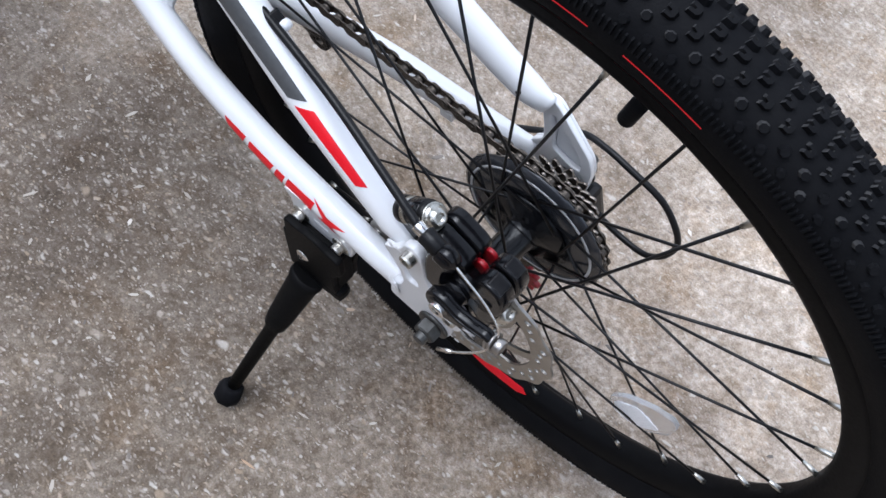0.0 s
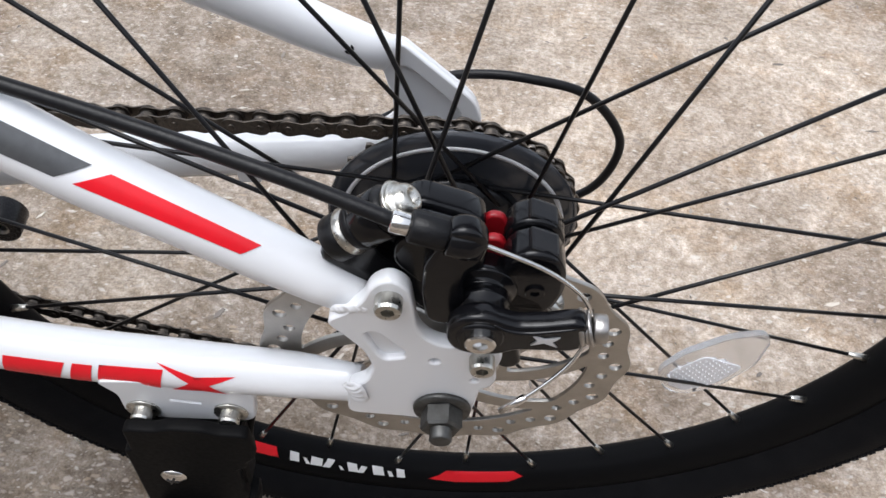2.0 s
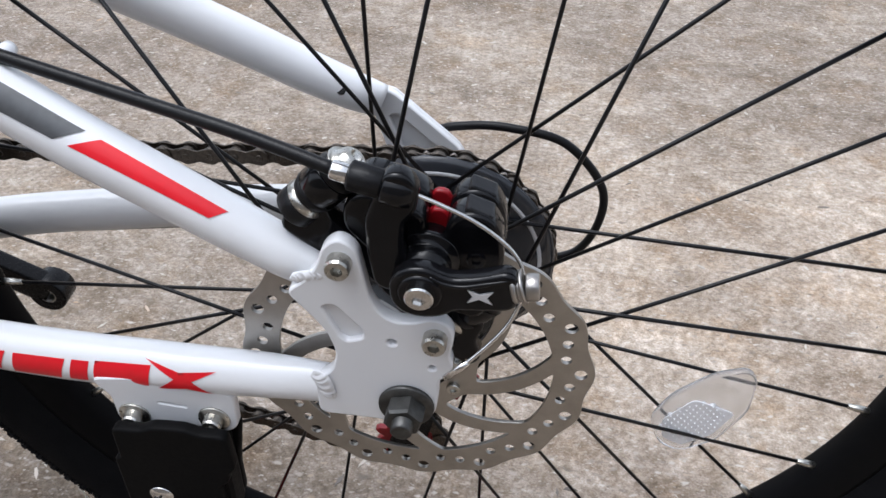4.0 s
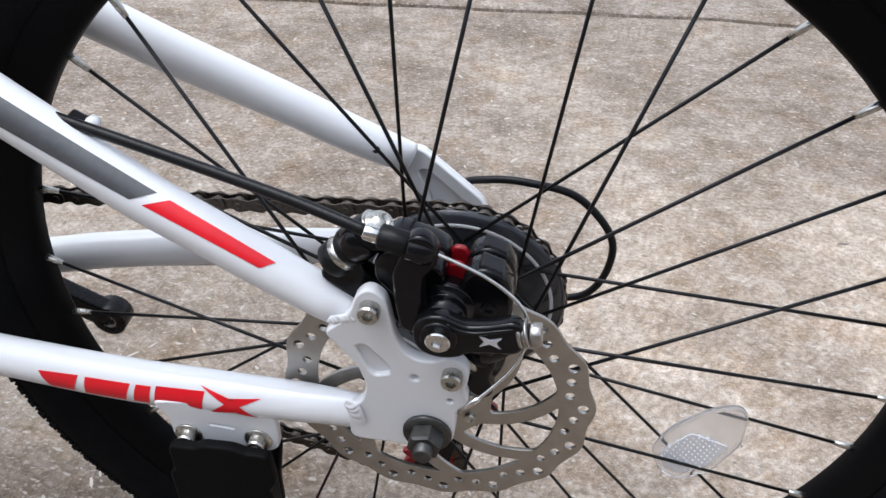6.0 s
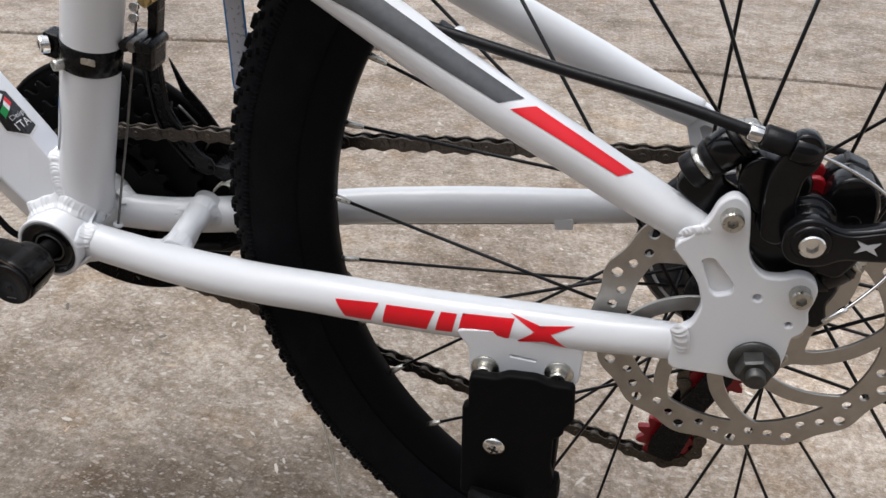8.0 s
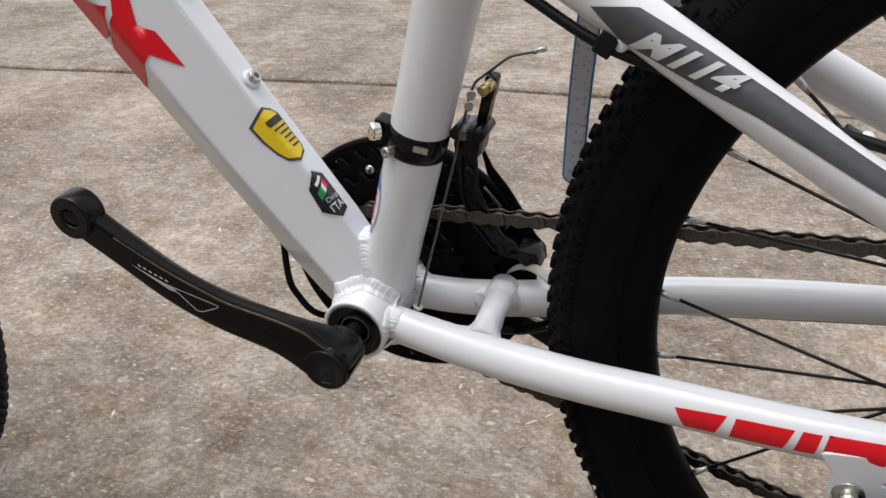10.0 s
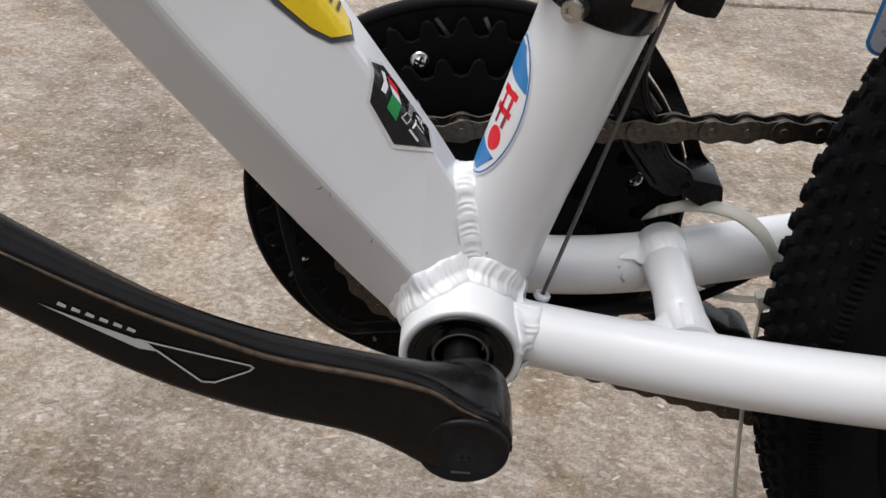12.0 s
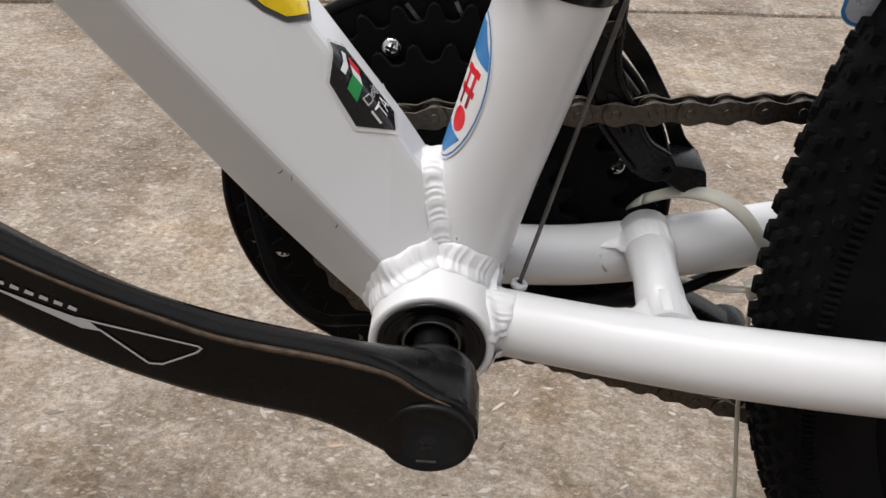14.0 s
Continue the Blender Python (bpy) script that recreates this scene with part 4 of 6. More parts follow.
def tread_mesh():
    """Rows of small knobs: chevron blocks in the middle, square ones outward, lugs at the shoulder."""
    rt = random.Random(3)
    vs, fs, tops = [], [], []

    def knob(th, ph, lt, lp, h, out, taper=0.66, worn=False):
        base, top = [], []
        for lv, hh, tp in ((base, -0.0008, 1.0), (top, h, taper)):
            for sp, stt in out:
                p_, t_ = ph + sp * lp * tp / 0.0235, th + stt * lt * tp / 0.30
                r = 0.0213 + hh
                y = (0.0230 + hh) * math.sin(p_)
                rad = 0.2775 + r * math.cos(p_)
                lv.append(len(vs))
                vs.append((rad * math.cos(t_), y, rad * math.sin(t_)))
        n = len(base)
        fs.append(top)
        for k in range(n):
            if worn and 3 <= k <= n - 2:
                tops.append(len(fs))
            fs.append([base[k], base[(k + 1) % n], top[(k + 1) % n], top[k]])
    cup = [(-1, -0.5), (-0.5, -1), (0.5, -1), (1, -0.5), (1, 1), (0.35, 1), (0.25, 0.1), (-0.25, 0.1), (-0.35, 1), (-1, 1)]
    pad = [(-1, -0.4), (-0.4, -1), (0.4, -1), (1, -0.4), (1, 0.4), (0.4, 1), (-0.4, 1), (-1, 0.4)]
    bar = [(-1, -1), (1, -0.7), (1, 0.7), (-1, 1)]
    rows_n = 312
    for i in range(rows_n):
        th = 2 * math.pi * i / rows_n
        j = lambda s: s * rt.uniform(0.90, 1.10)
        if i % 2 == 0:
            for s in (-1, 1):
                knob(th, s * 0.15, j(0.0030), j(0.0028), j(0.0026), cup, 0.72, True)
                knob(th, s * 0.70, j(0.0028), j(0.0026), j(0.0022), pad, 0.64, rt.random() < 0.75)
        else:
            for s in (-1, 1):
                knob(th, s * 0.42, j(0.0029), j(0.0028), j(0.0025), cup, 0.70, True)
                knob(th, s * 0.97, j(0.0026), j(0.0024), j(0.0018), pad, 0.64, rt.random() < 0.35)
        for s in (-1, 1):
            for q in (-0.25, 0.25):
                knob(th + q * 2 * math.pi / rows_n, s * 1.24, j(0.0009), j(0.0034), j(0.0017 if q < 0 else 0.0012), bar, 0.6)
    me = bpy.data.meshes.new("tread")
    me.from_pydata(vs, [], fs)
    me.update()
    bm = bmesh.new()
    bm.from_mesh(me)
    bmesh.ops.recalc_face_normals(bm, faces=bm.faces[:])
    bm.to_mesh(me), bm.free()
    me.materials.append(RUBBER), me.materials.append(DUSTY)
    for k in tops:
        me.polygons[k].material_index = 1
    return me


def rod_mesh(name, length, r, seg=8):
    bm = bmesh.new()
    sweep(bm, [(0, 0, 0), (0, 0, length)], r, seg, up=(1, 0, 0))
    me = bpy.data.meshes.new(name)
    bm.to_mesh(me), bm.free()
    return me


def nipple_mesh():
    bm = bmesh.new()
    sweep(bm, [(0, 0, -0.0035), (0, 0, 0.008), (0, 0, 0.0085), (0, 0, 0.0125)], [0.0022, 0.0019, 0.0017, 0.0014], 8, up=(1, 0, 0))
    me = bpy.data.meshes.new("nipple")
    bm.to_mesh(me), bm.free()
    return me


RIM, TYRE, TREAD, NIPPLE = rim_mesh(), tyre_mesh(), tread_mesh(), nipple_mesh()
FL = {-1: (0.030, -0.0325), 1: (0.029, 0.0190)}


def wheel(name, parent, m, label, flanges, phase, parity):
    """A laced wheel: rim with tyre, tread, hub, spokes and nipples."""
    rim = part(name, RIM, RIM_BLACK, parent, label, m)
    part("tyre", TYRE, RUBBER, rim, "black rubber tyre")
    blocks = TREAD
    if name == "front_wheel":
        blocks = TREAD.copy()
        blocks.materials[0] = DUSTY
    part("tread", blocks, RUBBER, rim, "knobbly tread blocks")["kind"] = "stuff"
    bm = bmesh.new()
    (rl, yl), (rr, yr) = flanges[-1], flanges[1]
    lathe(bm, [(0.0105, -0.062), (0.0105, -0.052), (0.020, -0.0515), (0.021, yl - 0.010), (0.0185, yl - 0.004), (rl + 0.004, yl - 0.002), (rl + 0.004, yl + 0.002), (0.0150, yl + 0.005), (0.0125, yl + 0.012), (0.0122, 0.0), (0.0125, yr - 0.012), (0.0150, yr - 0.005), (rr + 0.004, yr - 0.002), (rr + 0.004, yr + 0.002), (0.016, yr + 0.004), (0.0105, 0.060)], 48, close=False)
    hub = part("hub", bm, CAST, rim, "black hub")
    rods = {}
    for k in range(SPOKE_N):
        a = radians(phase + 360 / SPOKE_N * k)
        side = 1 if k % 2 == 0 else -1
        lead = (1, -1, -1, 1)[k % 4]
        r, y = flanges[side]
        end = Vector((0.2390 * math.cos(a), side * 0.002, 0.2390 * math.sin(a)))
        b = a + lead * radians(75)
        y0 = y + (0.002 if (lead > 0) == (side > 0) else -0.002)
        hole = Vector((r * math.cos(b), y0, r * math.sin(b)))
        d = end - hole
        key = round(d.length, 4)
        if key not in rods:
            rods[key] = rod_mesh("spoke", d.length, 0.00102)
        q = d.to_track_quat("Z", "Y").to_matrix().to_4x4()
        part("spoke", rods[key], SATIN, rim, "", Matrix.Translation(hole) @ q)
        inw = (hole - end).to_track_quat("Z", "Y").to_matrix().to_4x4()
        part("nipple", NIPPLE, BOLT, rim, "", Matrix.Translation(end) @ inw)
    return rim


rear = wheel("rear_wheel", bicycle, Matrix(), "black rear wheel with disc brake and knobbly tyre", FL, PHASE, 0)
FRONT = Matrix.Translation((-0.951, -0.042, 0.0)) @ Matrix.Rotation(radians(-10.3), 4, "Z")
front = wheel("front_wheel", bicycle, FRONT, "black front wheel turned slightly aside", {-1: (0.029, -0.030), 1: (0.029, 0.030)}, 3.0, 0)

# valve with cap
a = radians(81.5)
bm = bmesh.new()
ov = Vector((math.cos(a), 0, math.sin(a)))
sweep(bm, [ov * 0.240, ov * 0.228, ov * 0.2275, ov * 0.2105, ov * 0.2095], [0.0040, 0.0038, 0.0045, 0.0045, 0.0036], 16)
part("valve", bm, RUBBER, rear, "black valve with cap")


# prints on the tyre wall
def wall_skin(off=0.0005):
    def at(deg, w):
        t, p = radians(deg), radians(w)
        rad = 0.2775 + (0.0213 + off) * math.cos(p)
        return Vector((rad * math.cos(t), (0.0230 + off) * math.sin(p), rad * math.sin(t)))
    return at


def rim_skin(deg, r):
    t = radians(deg)
    y = -0.0004 - np.interp(r, (0.2375, 0.2400, 0.2460, 0.2545), (0.0045, 0.0080, 0.0115, 0.0128))
    return Vector(((r - 0.0003) * math.cos(t), y, (r - 0.0003) * math.sin(t)))


W = wall_skin()
for a0, a1 in ((76.6, 85.0), (88.6, 93.8)):
    decal("tyre_line", [[(a0, -89.6), (a1, -89.6), (a1, -87.4), (a0, -87.4)]], W, RED_DECAL, rear, "thin red line on the tyre wall", 0.8, 1.0)
decal("rim_stripe", [[(271.5, 0.2432), (274.5, 0.2382), (285.5, 0.2382), (287.0, 0.2405), (284.5, 0.2440), (276.0, 0.2445)]], rim_skin, RED_DECAL, rear, "red stripe on the rim", 1.5, 0.002)
decal("rim_stripe", [[(236.5, 0.2410), (240.0, 0.2382), (246.5, 0.2384), (247.5, 0.2440), (239.0, 0.2445)]], rim_skin, RED_DECAL, rear, "red stripe on the rim", 1.5, 0.002)
a = 248.8
for wide, slant, low_r in ((1.5, 0.5, 0.2386), (0.6, 0.9, 0.2400), (1.9, 0.2, 0.2390), (1.2, -0.5, 0.2386), (0.5, 0.6, 0.2412), (1.6, 0.6, 0.2388), (1.0, -0.4, 0.2394), (1.8, 0.5, 0.2386), (0.7, 0.5, 0.2402), (1.3, 0.3, 0.2388)):
    decal("rim_print", [[(a, low_r), (a + wide, low_r + 0.0002), (a + wide + slant, 0.2438), (a + slant, 0.2440)]], rim_skin, WHITE_PRINT, rear, "white bar of rim lettering", 1.5, 0.002)
    a += wide + 0.75
for lo_, hi_, mt in ((88, 97, RED_DECAL), (76.5, 85.5, RED_DECAL), (56, 71, GREY_DECAL)):
    decal("rim_line", [[(lo_, -126), (hi_, -126), (hi_, -129), (lo_, -129)]], W, mt, rear, "thin line", 1.5, 4)

# brake disc: wavy rim, holes, curved arms
RY = -0.053
outer = []
for k in range(192):
    a = 2 * math.pi * k / 192
    r = 0.0788 + 0.0012 * math.cos(16 * (a - radians(3)))
    outer.append((r * math.cos(a), r * math.sin(a)))
loops = [outer]
for k in range(16):
    for da, r, s_ in ((3.0, 0.0740, 0.0031), (-4.0, 0.0700, 0.0026), (-12.0, 0.0678, 0.0026)):
        a = radians(22.5 * k + da)
        loops.append(ring(r * math.cos(a), r * math.sin(a), s_, 14))
ARMS = 8
R0, R1 = 0.0287, 0.0622


def arm_angle(i, r):
    return radians(-26 + 45 * i + 34 * (r - R0) / (R1 - R0))


def arm_half(r):
    return radians(9.5 - 4.7 * ((r - R0) / (R1 - R0)) ** 0.5)


for i in range(ARMS):
    lp = []
    for k in range(9):
        r = R0 + (R1 - R0) * k / 8
        lp.append((r, arm_angle(i, r) + arm_half(r)))
    a0, a1 = arm_angle(i, R1) + arm_half(R1), arm_angle(i + 1, R1) - arm_half(R1)
    for k in range(1, 8):
        lp.append((R1, a0 + (a1 - a0) * k / 8))
    for k in range(8, -1, -1):
        r = R0 + (R1 - R0) * k / 8
        lp.append((r, arm_angle(i + 1, r) - arm_half(r)))
    loops.append(rounded([(r * math.cos(a), r * math.sin(a)) for r, a in lp], 0.0022, 2))
loops.append(ring(0, 0, 0.0165, 32))
disc = part("brake_disc", plate(loops, RY - 0.0010, RY + 0.0010, 0.0002), DISC, rear, "wavy steel brake disc with drilled rim")
for k in range(6):
    a = 2 * math.pi * (k + 0.4) / 6
    bm = bmesh.new()
    bolt_head(bm, (0.022 * math.cos(a), RY - 0.001, 0.022 * math.sin(a)), 0.0032, 0.002, 0.001)
    part("disc_bolt", bm, BOLT, rear)

# axle and nuts
for s in (-1, 1):
    bm = bmesh.new()
    lathe(bm, [(0.0, s * 0.0772), (0.0118, s * 0.0772), (0.0122, s * 0.0780), (0.0118, s * 0.0795), (0.0, s * 0.0795)], 36)
    part("axle_washer", bm, NUT, rear)
    bm = bmesh.new()
    hexa = [(math.cos(math.pi / 3 * k + 0.25), math.sin(math.pi / 3 * k + 0.25)) for k in range(6)]
    sweep(bm, [(0, s * 0.0795, 0), (0, s * 0.0800, 0), (0, s * 0.0870, 0), (0, s * 0.0882, 0)], [0.0082, 0.0088, 0.0088, 0.0078], section=hexa, up=(1, 0, 0))
    for f in bm.faces:
        f.smooth = False
    part("axle_nut", bm, NUT, rear, "dull grey hexagon axle nut")
    bm = bmesh.new()
    solid_cyl(bm, (0, s * 0.060, 0), (0, s * 0.0935, 0), 0.0047, 20, bev=0.0008)
    part("axle", bm, NUT, rear)

# spoke reflector
me = plate([rounded([(-0.034, -0.004), (-0.030, -0.016), (-0.010, -0.020), (0.016, -0.012), (0.033, 0.004), (0.034, 0.012), (0.020, 0.019), (-0.006, 0.020), (-0.026, 0.013)], 0.006, 4)], -0.002, 0.002, 0.0008)
mref = Matrix.Translation((0.1460, -0.0080, -0.0630)) @ Matrix.Rotation(radians(-48), 4, "Y")
refl = part("spoke_reflector", me, CLEAR, rear, "clear plastic spoke reflector", mref)
bm = bmesh.new()
for i in range(-8, 9):
    for j in range(-4, 5):
        x, z = i * 0.0030, j * 0.0030 + (0.0015 if i % 2 else 0)
        if ((x + 0.010) / 0.0180) ** 2 + ((z + 0.001) / 0.0125) ** 2 < 1:
            bmesh.ops.create_cone(bm, segments=6, radius1=0.0018, radius2=0.0, depth=0.0022, cap_ends=True, matrix=Matrix.Translation((x, -0.0026, z)) @ Matrix.Rotation(radians(90), 4, "X"))
part("prism_field", bm, FROST, refl)
part("prism_backing", plate([rounded([(-0.0290, 0.0000), (-0.0255, -0.0115), (-0.0080, -0.0145), (0.0110, -0.0085), (0.0020, 0.0125), (-0.0200, 0.0105)], 0.003, 3)], -0.0029, -0.0021, 0.0002), FROST, refl, "milky prism field")

# sprockets and spoke guard
def cog_outline(teeth, depth=0.0042, r_off=0.0):
    rp = 0.0127 / (2 * math.sin(math.pi / teeth)) + r_off
    out = []
    for k in range(teeth):
        for f, dr in ((0.0, -0.0036), (0.22, -0.0028), (0.38, 0.0022), (0.5, 0.0032), (0.62, 0.0022), (0.78, -0.0028)):
            a = 2 * math.pi * (k + f) / teeth
            out.append(((rp + dr) * math.cos(a), (rp + dr) * math.sin(a)))
    return out


for k, teeth in enumerate((28, 24, 22, 20, 18, 16, 14)):
    y = 0.0275 + 0.0049 * k
    part("sprocket", plate([cog_outline(teeth), ring(0, 0, 0.017, 24)], y - 0.0009, y + 0.0009, 0.0002), COG, rear)
bm = bmesh.new()
lathe(bm, [(0.0165, 0.028), (0.020, 0.026), (0.020, 0.062), (0.0165, 0.062)], 32)
part("freewheel_body", bm, DULL, rear)
bm = bmesh.new()
lathe(bm, [(0.024, 0.0205), (0.040, 0.0195), (0.0560, 0.0205), (0.0600, 0.0228), (0.0602, 0.0242), (0.0560, 0.0225), (0.040, 0.0215), (0.024, 0.0222)], 72)
part("spoke_guard", bm, SMOKE, rear, "smoky glossy plastic spoke guard")
bm = bmesh.new()
lathe(bm, [(0.0515, 0.0196), (0.0535, 0.0198), (0.0535, 0.0202), (0.0515, 0.0202)], 72)
part("guard_line", bm, SILVER_DECAL, rear)

# -- crankset
bm = bmesh.new()
lathe(bm, [(0.0178, -0.0360), (0.0177, -0.0374), (0.0163, -0.0374), (0.0157, -0.0345), (0.0102, -0.0340), (0.0100, -0.0352), (0.0089, -0.0352), (0.0088, -0.0250), (0.0178, -0.0250)], 56, (BBX, 0, BBZ))
cups = part("bottom_bracket", bm, CAST, bicycle, "black bottom bracket cup")
bm = bmesh.new()
lathe(bm, [(0.0, -0.055), (0.0058, -0.055), (0.0058, -0.030), (0.0075, -0.028), (0.0075, 0.050), (0.0, 0.050)], 28, (BBX, 0, BBZ))
# black here stands in for the shade inside the cup
part("spindle", bm, MATT, cups)
bm = bmesh.new()
lathe(bm, [(0.0088, -0.0358), (0.0095, -0.0358), (0.0097, -0.0352), (0.0088, -0.0352)], 40, (BBX, 0, BBZ))
part("seal_ring", bm, DULL, cups, "thin grey seal lip")

# forged arm, in upright slices from the pedal eye to the boss: x, outer y, lower edge, outer upper ridge, inner upper edge
CRANK_AT = [(-0.5560, -0.1010, 0.0590, 0.0690, 0.0685), (-0.5480, -0.1000, 0.0520, 0.0720, 0.0712), (-0.5365, -0.0984, 0.0430, 0.0655, 0.0640), (-0.5240, -0.0967, 0.0328, 0.0553, 0.0535), (-0.5048, -0.0942, 0.0166, 0.0418, 0.0385),
            (-0.4913, -0.0921, 0.0069, 0.0330, 0.0284), (-0.4786, -0.0899, -0.0006, 0.0256, 0.0211), (-0.4652, -0.0875, -0.0074, 0.0181, 0.0146), (-0.4510, -0.0847, -0.0134, 0.0126, 0.0089),
            (-0.4422, -0.0829, -0.0173, 0.0095, 0.0055), (-0.4302, -0.0805, -0.0266, 0.0046, 0.0009), (-0.4225, -0.0790, -0.0345, 0.0006, -0.0030), (-0.4150, -0.0776, -0.0399, -0.0068, -0.0085),
            (-0.4100, -0.0774, -0.0406, -0.0108, -0.0112), (-0.4055, -0.0773, -0.0394, -0.0128, -0.0130), (-0.4010, -0.0770, -0.0362, -0.0157, -0.0157), (-0.3986, -0.0765, -0.0325, -0.0195, -0.0195), (-0.3972, -0.0758, -0.0282, -0.0236, -0.0236)]
CRX = [q[0] for q in CRANK_AT]


def crank_at(x, k):
    return float(np.interp(x, CRX, [q[k] for q in CRANK_AT]))


bm = bmesh.new()
rings = []
for x, _, _, _, _ in ((float(v), 0, 0, 0, 0) for v in [*np.linspace(CRX[0], -0.4160, 52), *np.linspace(-0.4140, CRX[-1], 16)]):
    yo, lo, hi, top = (sum(crank_at(x + dx, k) for dx in (-0.004, 0, 0.004)) / 3 if x < -0.417 else crank_at(x, k) for k in (1, 2, 3, 4))
    depth = float(np.interp(x, (-0.55, -0.48, -0.44, -0.431, -0.424, -0.419, -0.414, -0.397), (0.0125, 0.0118, 0.0125, 0.0132, 0.0150, 0.0178, 0.0200, 0.0195)))
    sec = [(0.0022, lo), (0.0006, lo + 0.0008), (0.0, lo + 0.0028), (0.0, hi - 0.0046), (0.0003, hi - 0.0030), (0.0016, hi - 0.0010), (0.0032, hi - 0.0002), (0.0052, hi),
           (depth - 0.0022, top), (depth - 0.0006, top - 0.0008), (depth, top - 0.0030), (depth, lo + 0.0025), (depth - 0.0020, lo)]
    rings.append([bm.verts.new((x, yo + dy, z)) for dy, z in sec])
for a, b in zip(rings, rings[1:]):
    for k in range(len(a)):
        bm.faces.new((a[k], b[k], b[(k + 1) % len(a)], a[(k + 1) % len(a)])).smooth = True
bm.faces.new(rings[0]), bm.faces.new(rings[-1][::-1])
bmesh.ops.recalc_face_normals(bm, faces=bm.faces[:])
arm = part("crank_arm", bm, CRANK, bicycle, "black crank arm without a pedal")
# thin brown line along the upper ridge
bm = bmesh.new()
sweep(bm, curve_points([(x, crank_at(x, 1) + 0.00035, crank_at(x, 3) - 0.0026) for x in (-0.5240, -0.5048, -0.4913, -0.4786, -0.4652, -0.4510, -0.4422, -0.4302)] + [(-0.4213, -0.0786, -0.0026), (-0.4133, -0.0771, -0.0100), (-0.4055, -0.0768, -0.0142)], 5),
      [0.00035, 0.0005, 0.0006, 0.0007, 0.0008, 0.0009, 0.0009, 0.0009, 0.0007, 0.0005, 0.0003], 8)
part("edge_line", bm, EDGE_BROWN, arm, "thin brown line on the edge of the crank")
BOX, BOZ = -0.4116, -0.0259
bm = bmesh.new()
lathe(bm, [(0.0, -0.0768), (0.0122, -0.0768), (0.0138, -0.0762), (0.0144, -0.0752), (0.0144, -0.0735), (0.0142, -0.0640), (0.0140, -0.0560), (0.0136, -0.0530), (0.0126, -0.0512), (0.0110, -0.0504), (0.0090, -0.0505), (0.0, -0.0530)], 56, (BOX, 0, BOZ))
part("crank_boss", bm, CRANK, arm)
bm = bmesh.new()
lathe(bm, [(0.0, -0.0783), (0.0116, -0.0783), (0.0120, -0.0789), (0.0130, -0.0790), (0.0136, -0.0784), (0.0137, -0.0768), (0.0, -0.0768)], 56, (BOX - 0.0002, 0, BOZ - 0.0004))
cap = part("dust_cap", bm, PLASTIC, arm, "round black dust cap")
bm = bmesh.new()
box(bm, (BOX - 0.0002, -0.0784, BOZ - 0.0096), (0.0058, 0.0006, 0.0006), 0)
part("cap_slot", bm, DULL, cap)
bm = bmesh.new()
for t in (40, 130):
    box(bm, (BOX - 0.0002, -0.0784, BOZ - 0.0026), (0.0044, 0.0005, 0.0014), 0, Matrix.Rotation(radians(t), 3, "Y"))
part("cap_mark", bm, DARK_STICKER, cap)
CRANK_END = Vector((-0.5462, -0.1000, 0.0636))
me = plate([ring(CRANK_END.x, CRANK_END.z, 0.0117, 36), ring(CRANK_END.x, CRANK_END.z, 0.0068, 28)], -0.1018, -0.0868, 0.0014)
part("pedal_eye", me, CRANK, arm, "empty threaded pedal hole")


def crank_skin(x, z):
    """Outer face of the arm at a given x and z."""
    return Vector((x, crank_at(x, 1) - 0.0004, z))


def strokes(pts, w):
    out = []
    for a, b in zip(pts, pts[1:]):
        d = Vector((b[0] - a[0], b[1] - a[1])).normalized() * w / 2
        nn = Vector((-d.y, d.x))
        out.append([(a[0] + nn.x - d.x, a[1] + nn.y - d.y), (b[0] + nn.x + d.x, b[1] + nn.y + d.y), (b[0] - nn.x + d.x, b[1] - nn.y + d.y), (a[0] - nn.x - d.x, a[1] - nn.y - d.y)])
    return out


for st in strokes([(-0.4960, 0.0246), (-0.4698, 0.0137), (-0.4690, 0.0128), (-0.4704, 0.0116), (-0.4790, 0.0084), (-0.4822, 0.0090), (-0.4918, 0.0206)], 0.00055):
    decal("crank_line", [st], crank_skin, SILVER_DECAL, arm, "thin silver line", 0.01, 0.01)
decal("crank_print", [[(-0.5165, 0.0368), (-0.4936, 0.0232), (-0.4915, 0.0202), (-0.4960, 0.0216)]], crank_skin, SILVER_DECAL, arm, "silver wedge of a maker's mark", 0.01, 0.01)
for k in range(6):
    x = -0.5125 + 0.0029 * k
    z = 0.0363 - 0.0017 * k
    decal("crank_print", [[(x, z), (x + 0.0018, z - 0.0011), (x + 0.0022, z - 0.0002), (x + 0.0006, z + 0.0010)]], crank_skin, SILVER_DECAL, arm, "small silver bar of print", 0.01, 0.01)

# crank arm of the chain side, pointing the other way
SEC = soft_section([(0.72, -0.9), (1.0, -0.55), (1.0, 0.62), (0.62, 1.0), (-1.0, 0.9), (-1.0, -0.9)], 0.2)
axis_r = [(BBX, 0.0640, BBZ), (-0.3950, 0.0680, -0.0380), (-0.3650, 0.0750, -0.0590), (-0.3300, 0.0800, -0.0820), (-0.3000, 0.0840, -0.1020), (-0.2735, 0.0870, -0.1200)]
bm = bmesh.new()
sweep(bm, curve_points(axis_r, 5), [(0.0100, 0.0155), (0.0090, 0.0135), (0.0078, 0.0112), (0.0075, 0.0106), (0.0072, 0.0104), (0.0068, 0.0112)], up=(0, 1, 0), section=SEC)
arm_r = part("crank_arm", bm, BLACK, bicycle, "black crank arm without a pedal on the chain side")
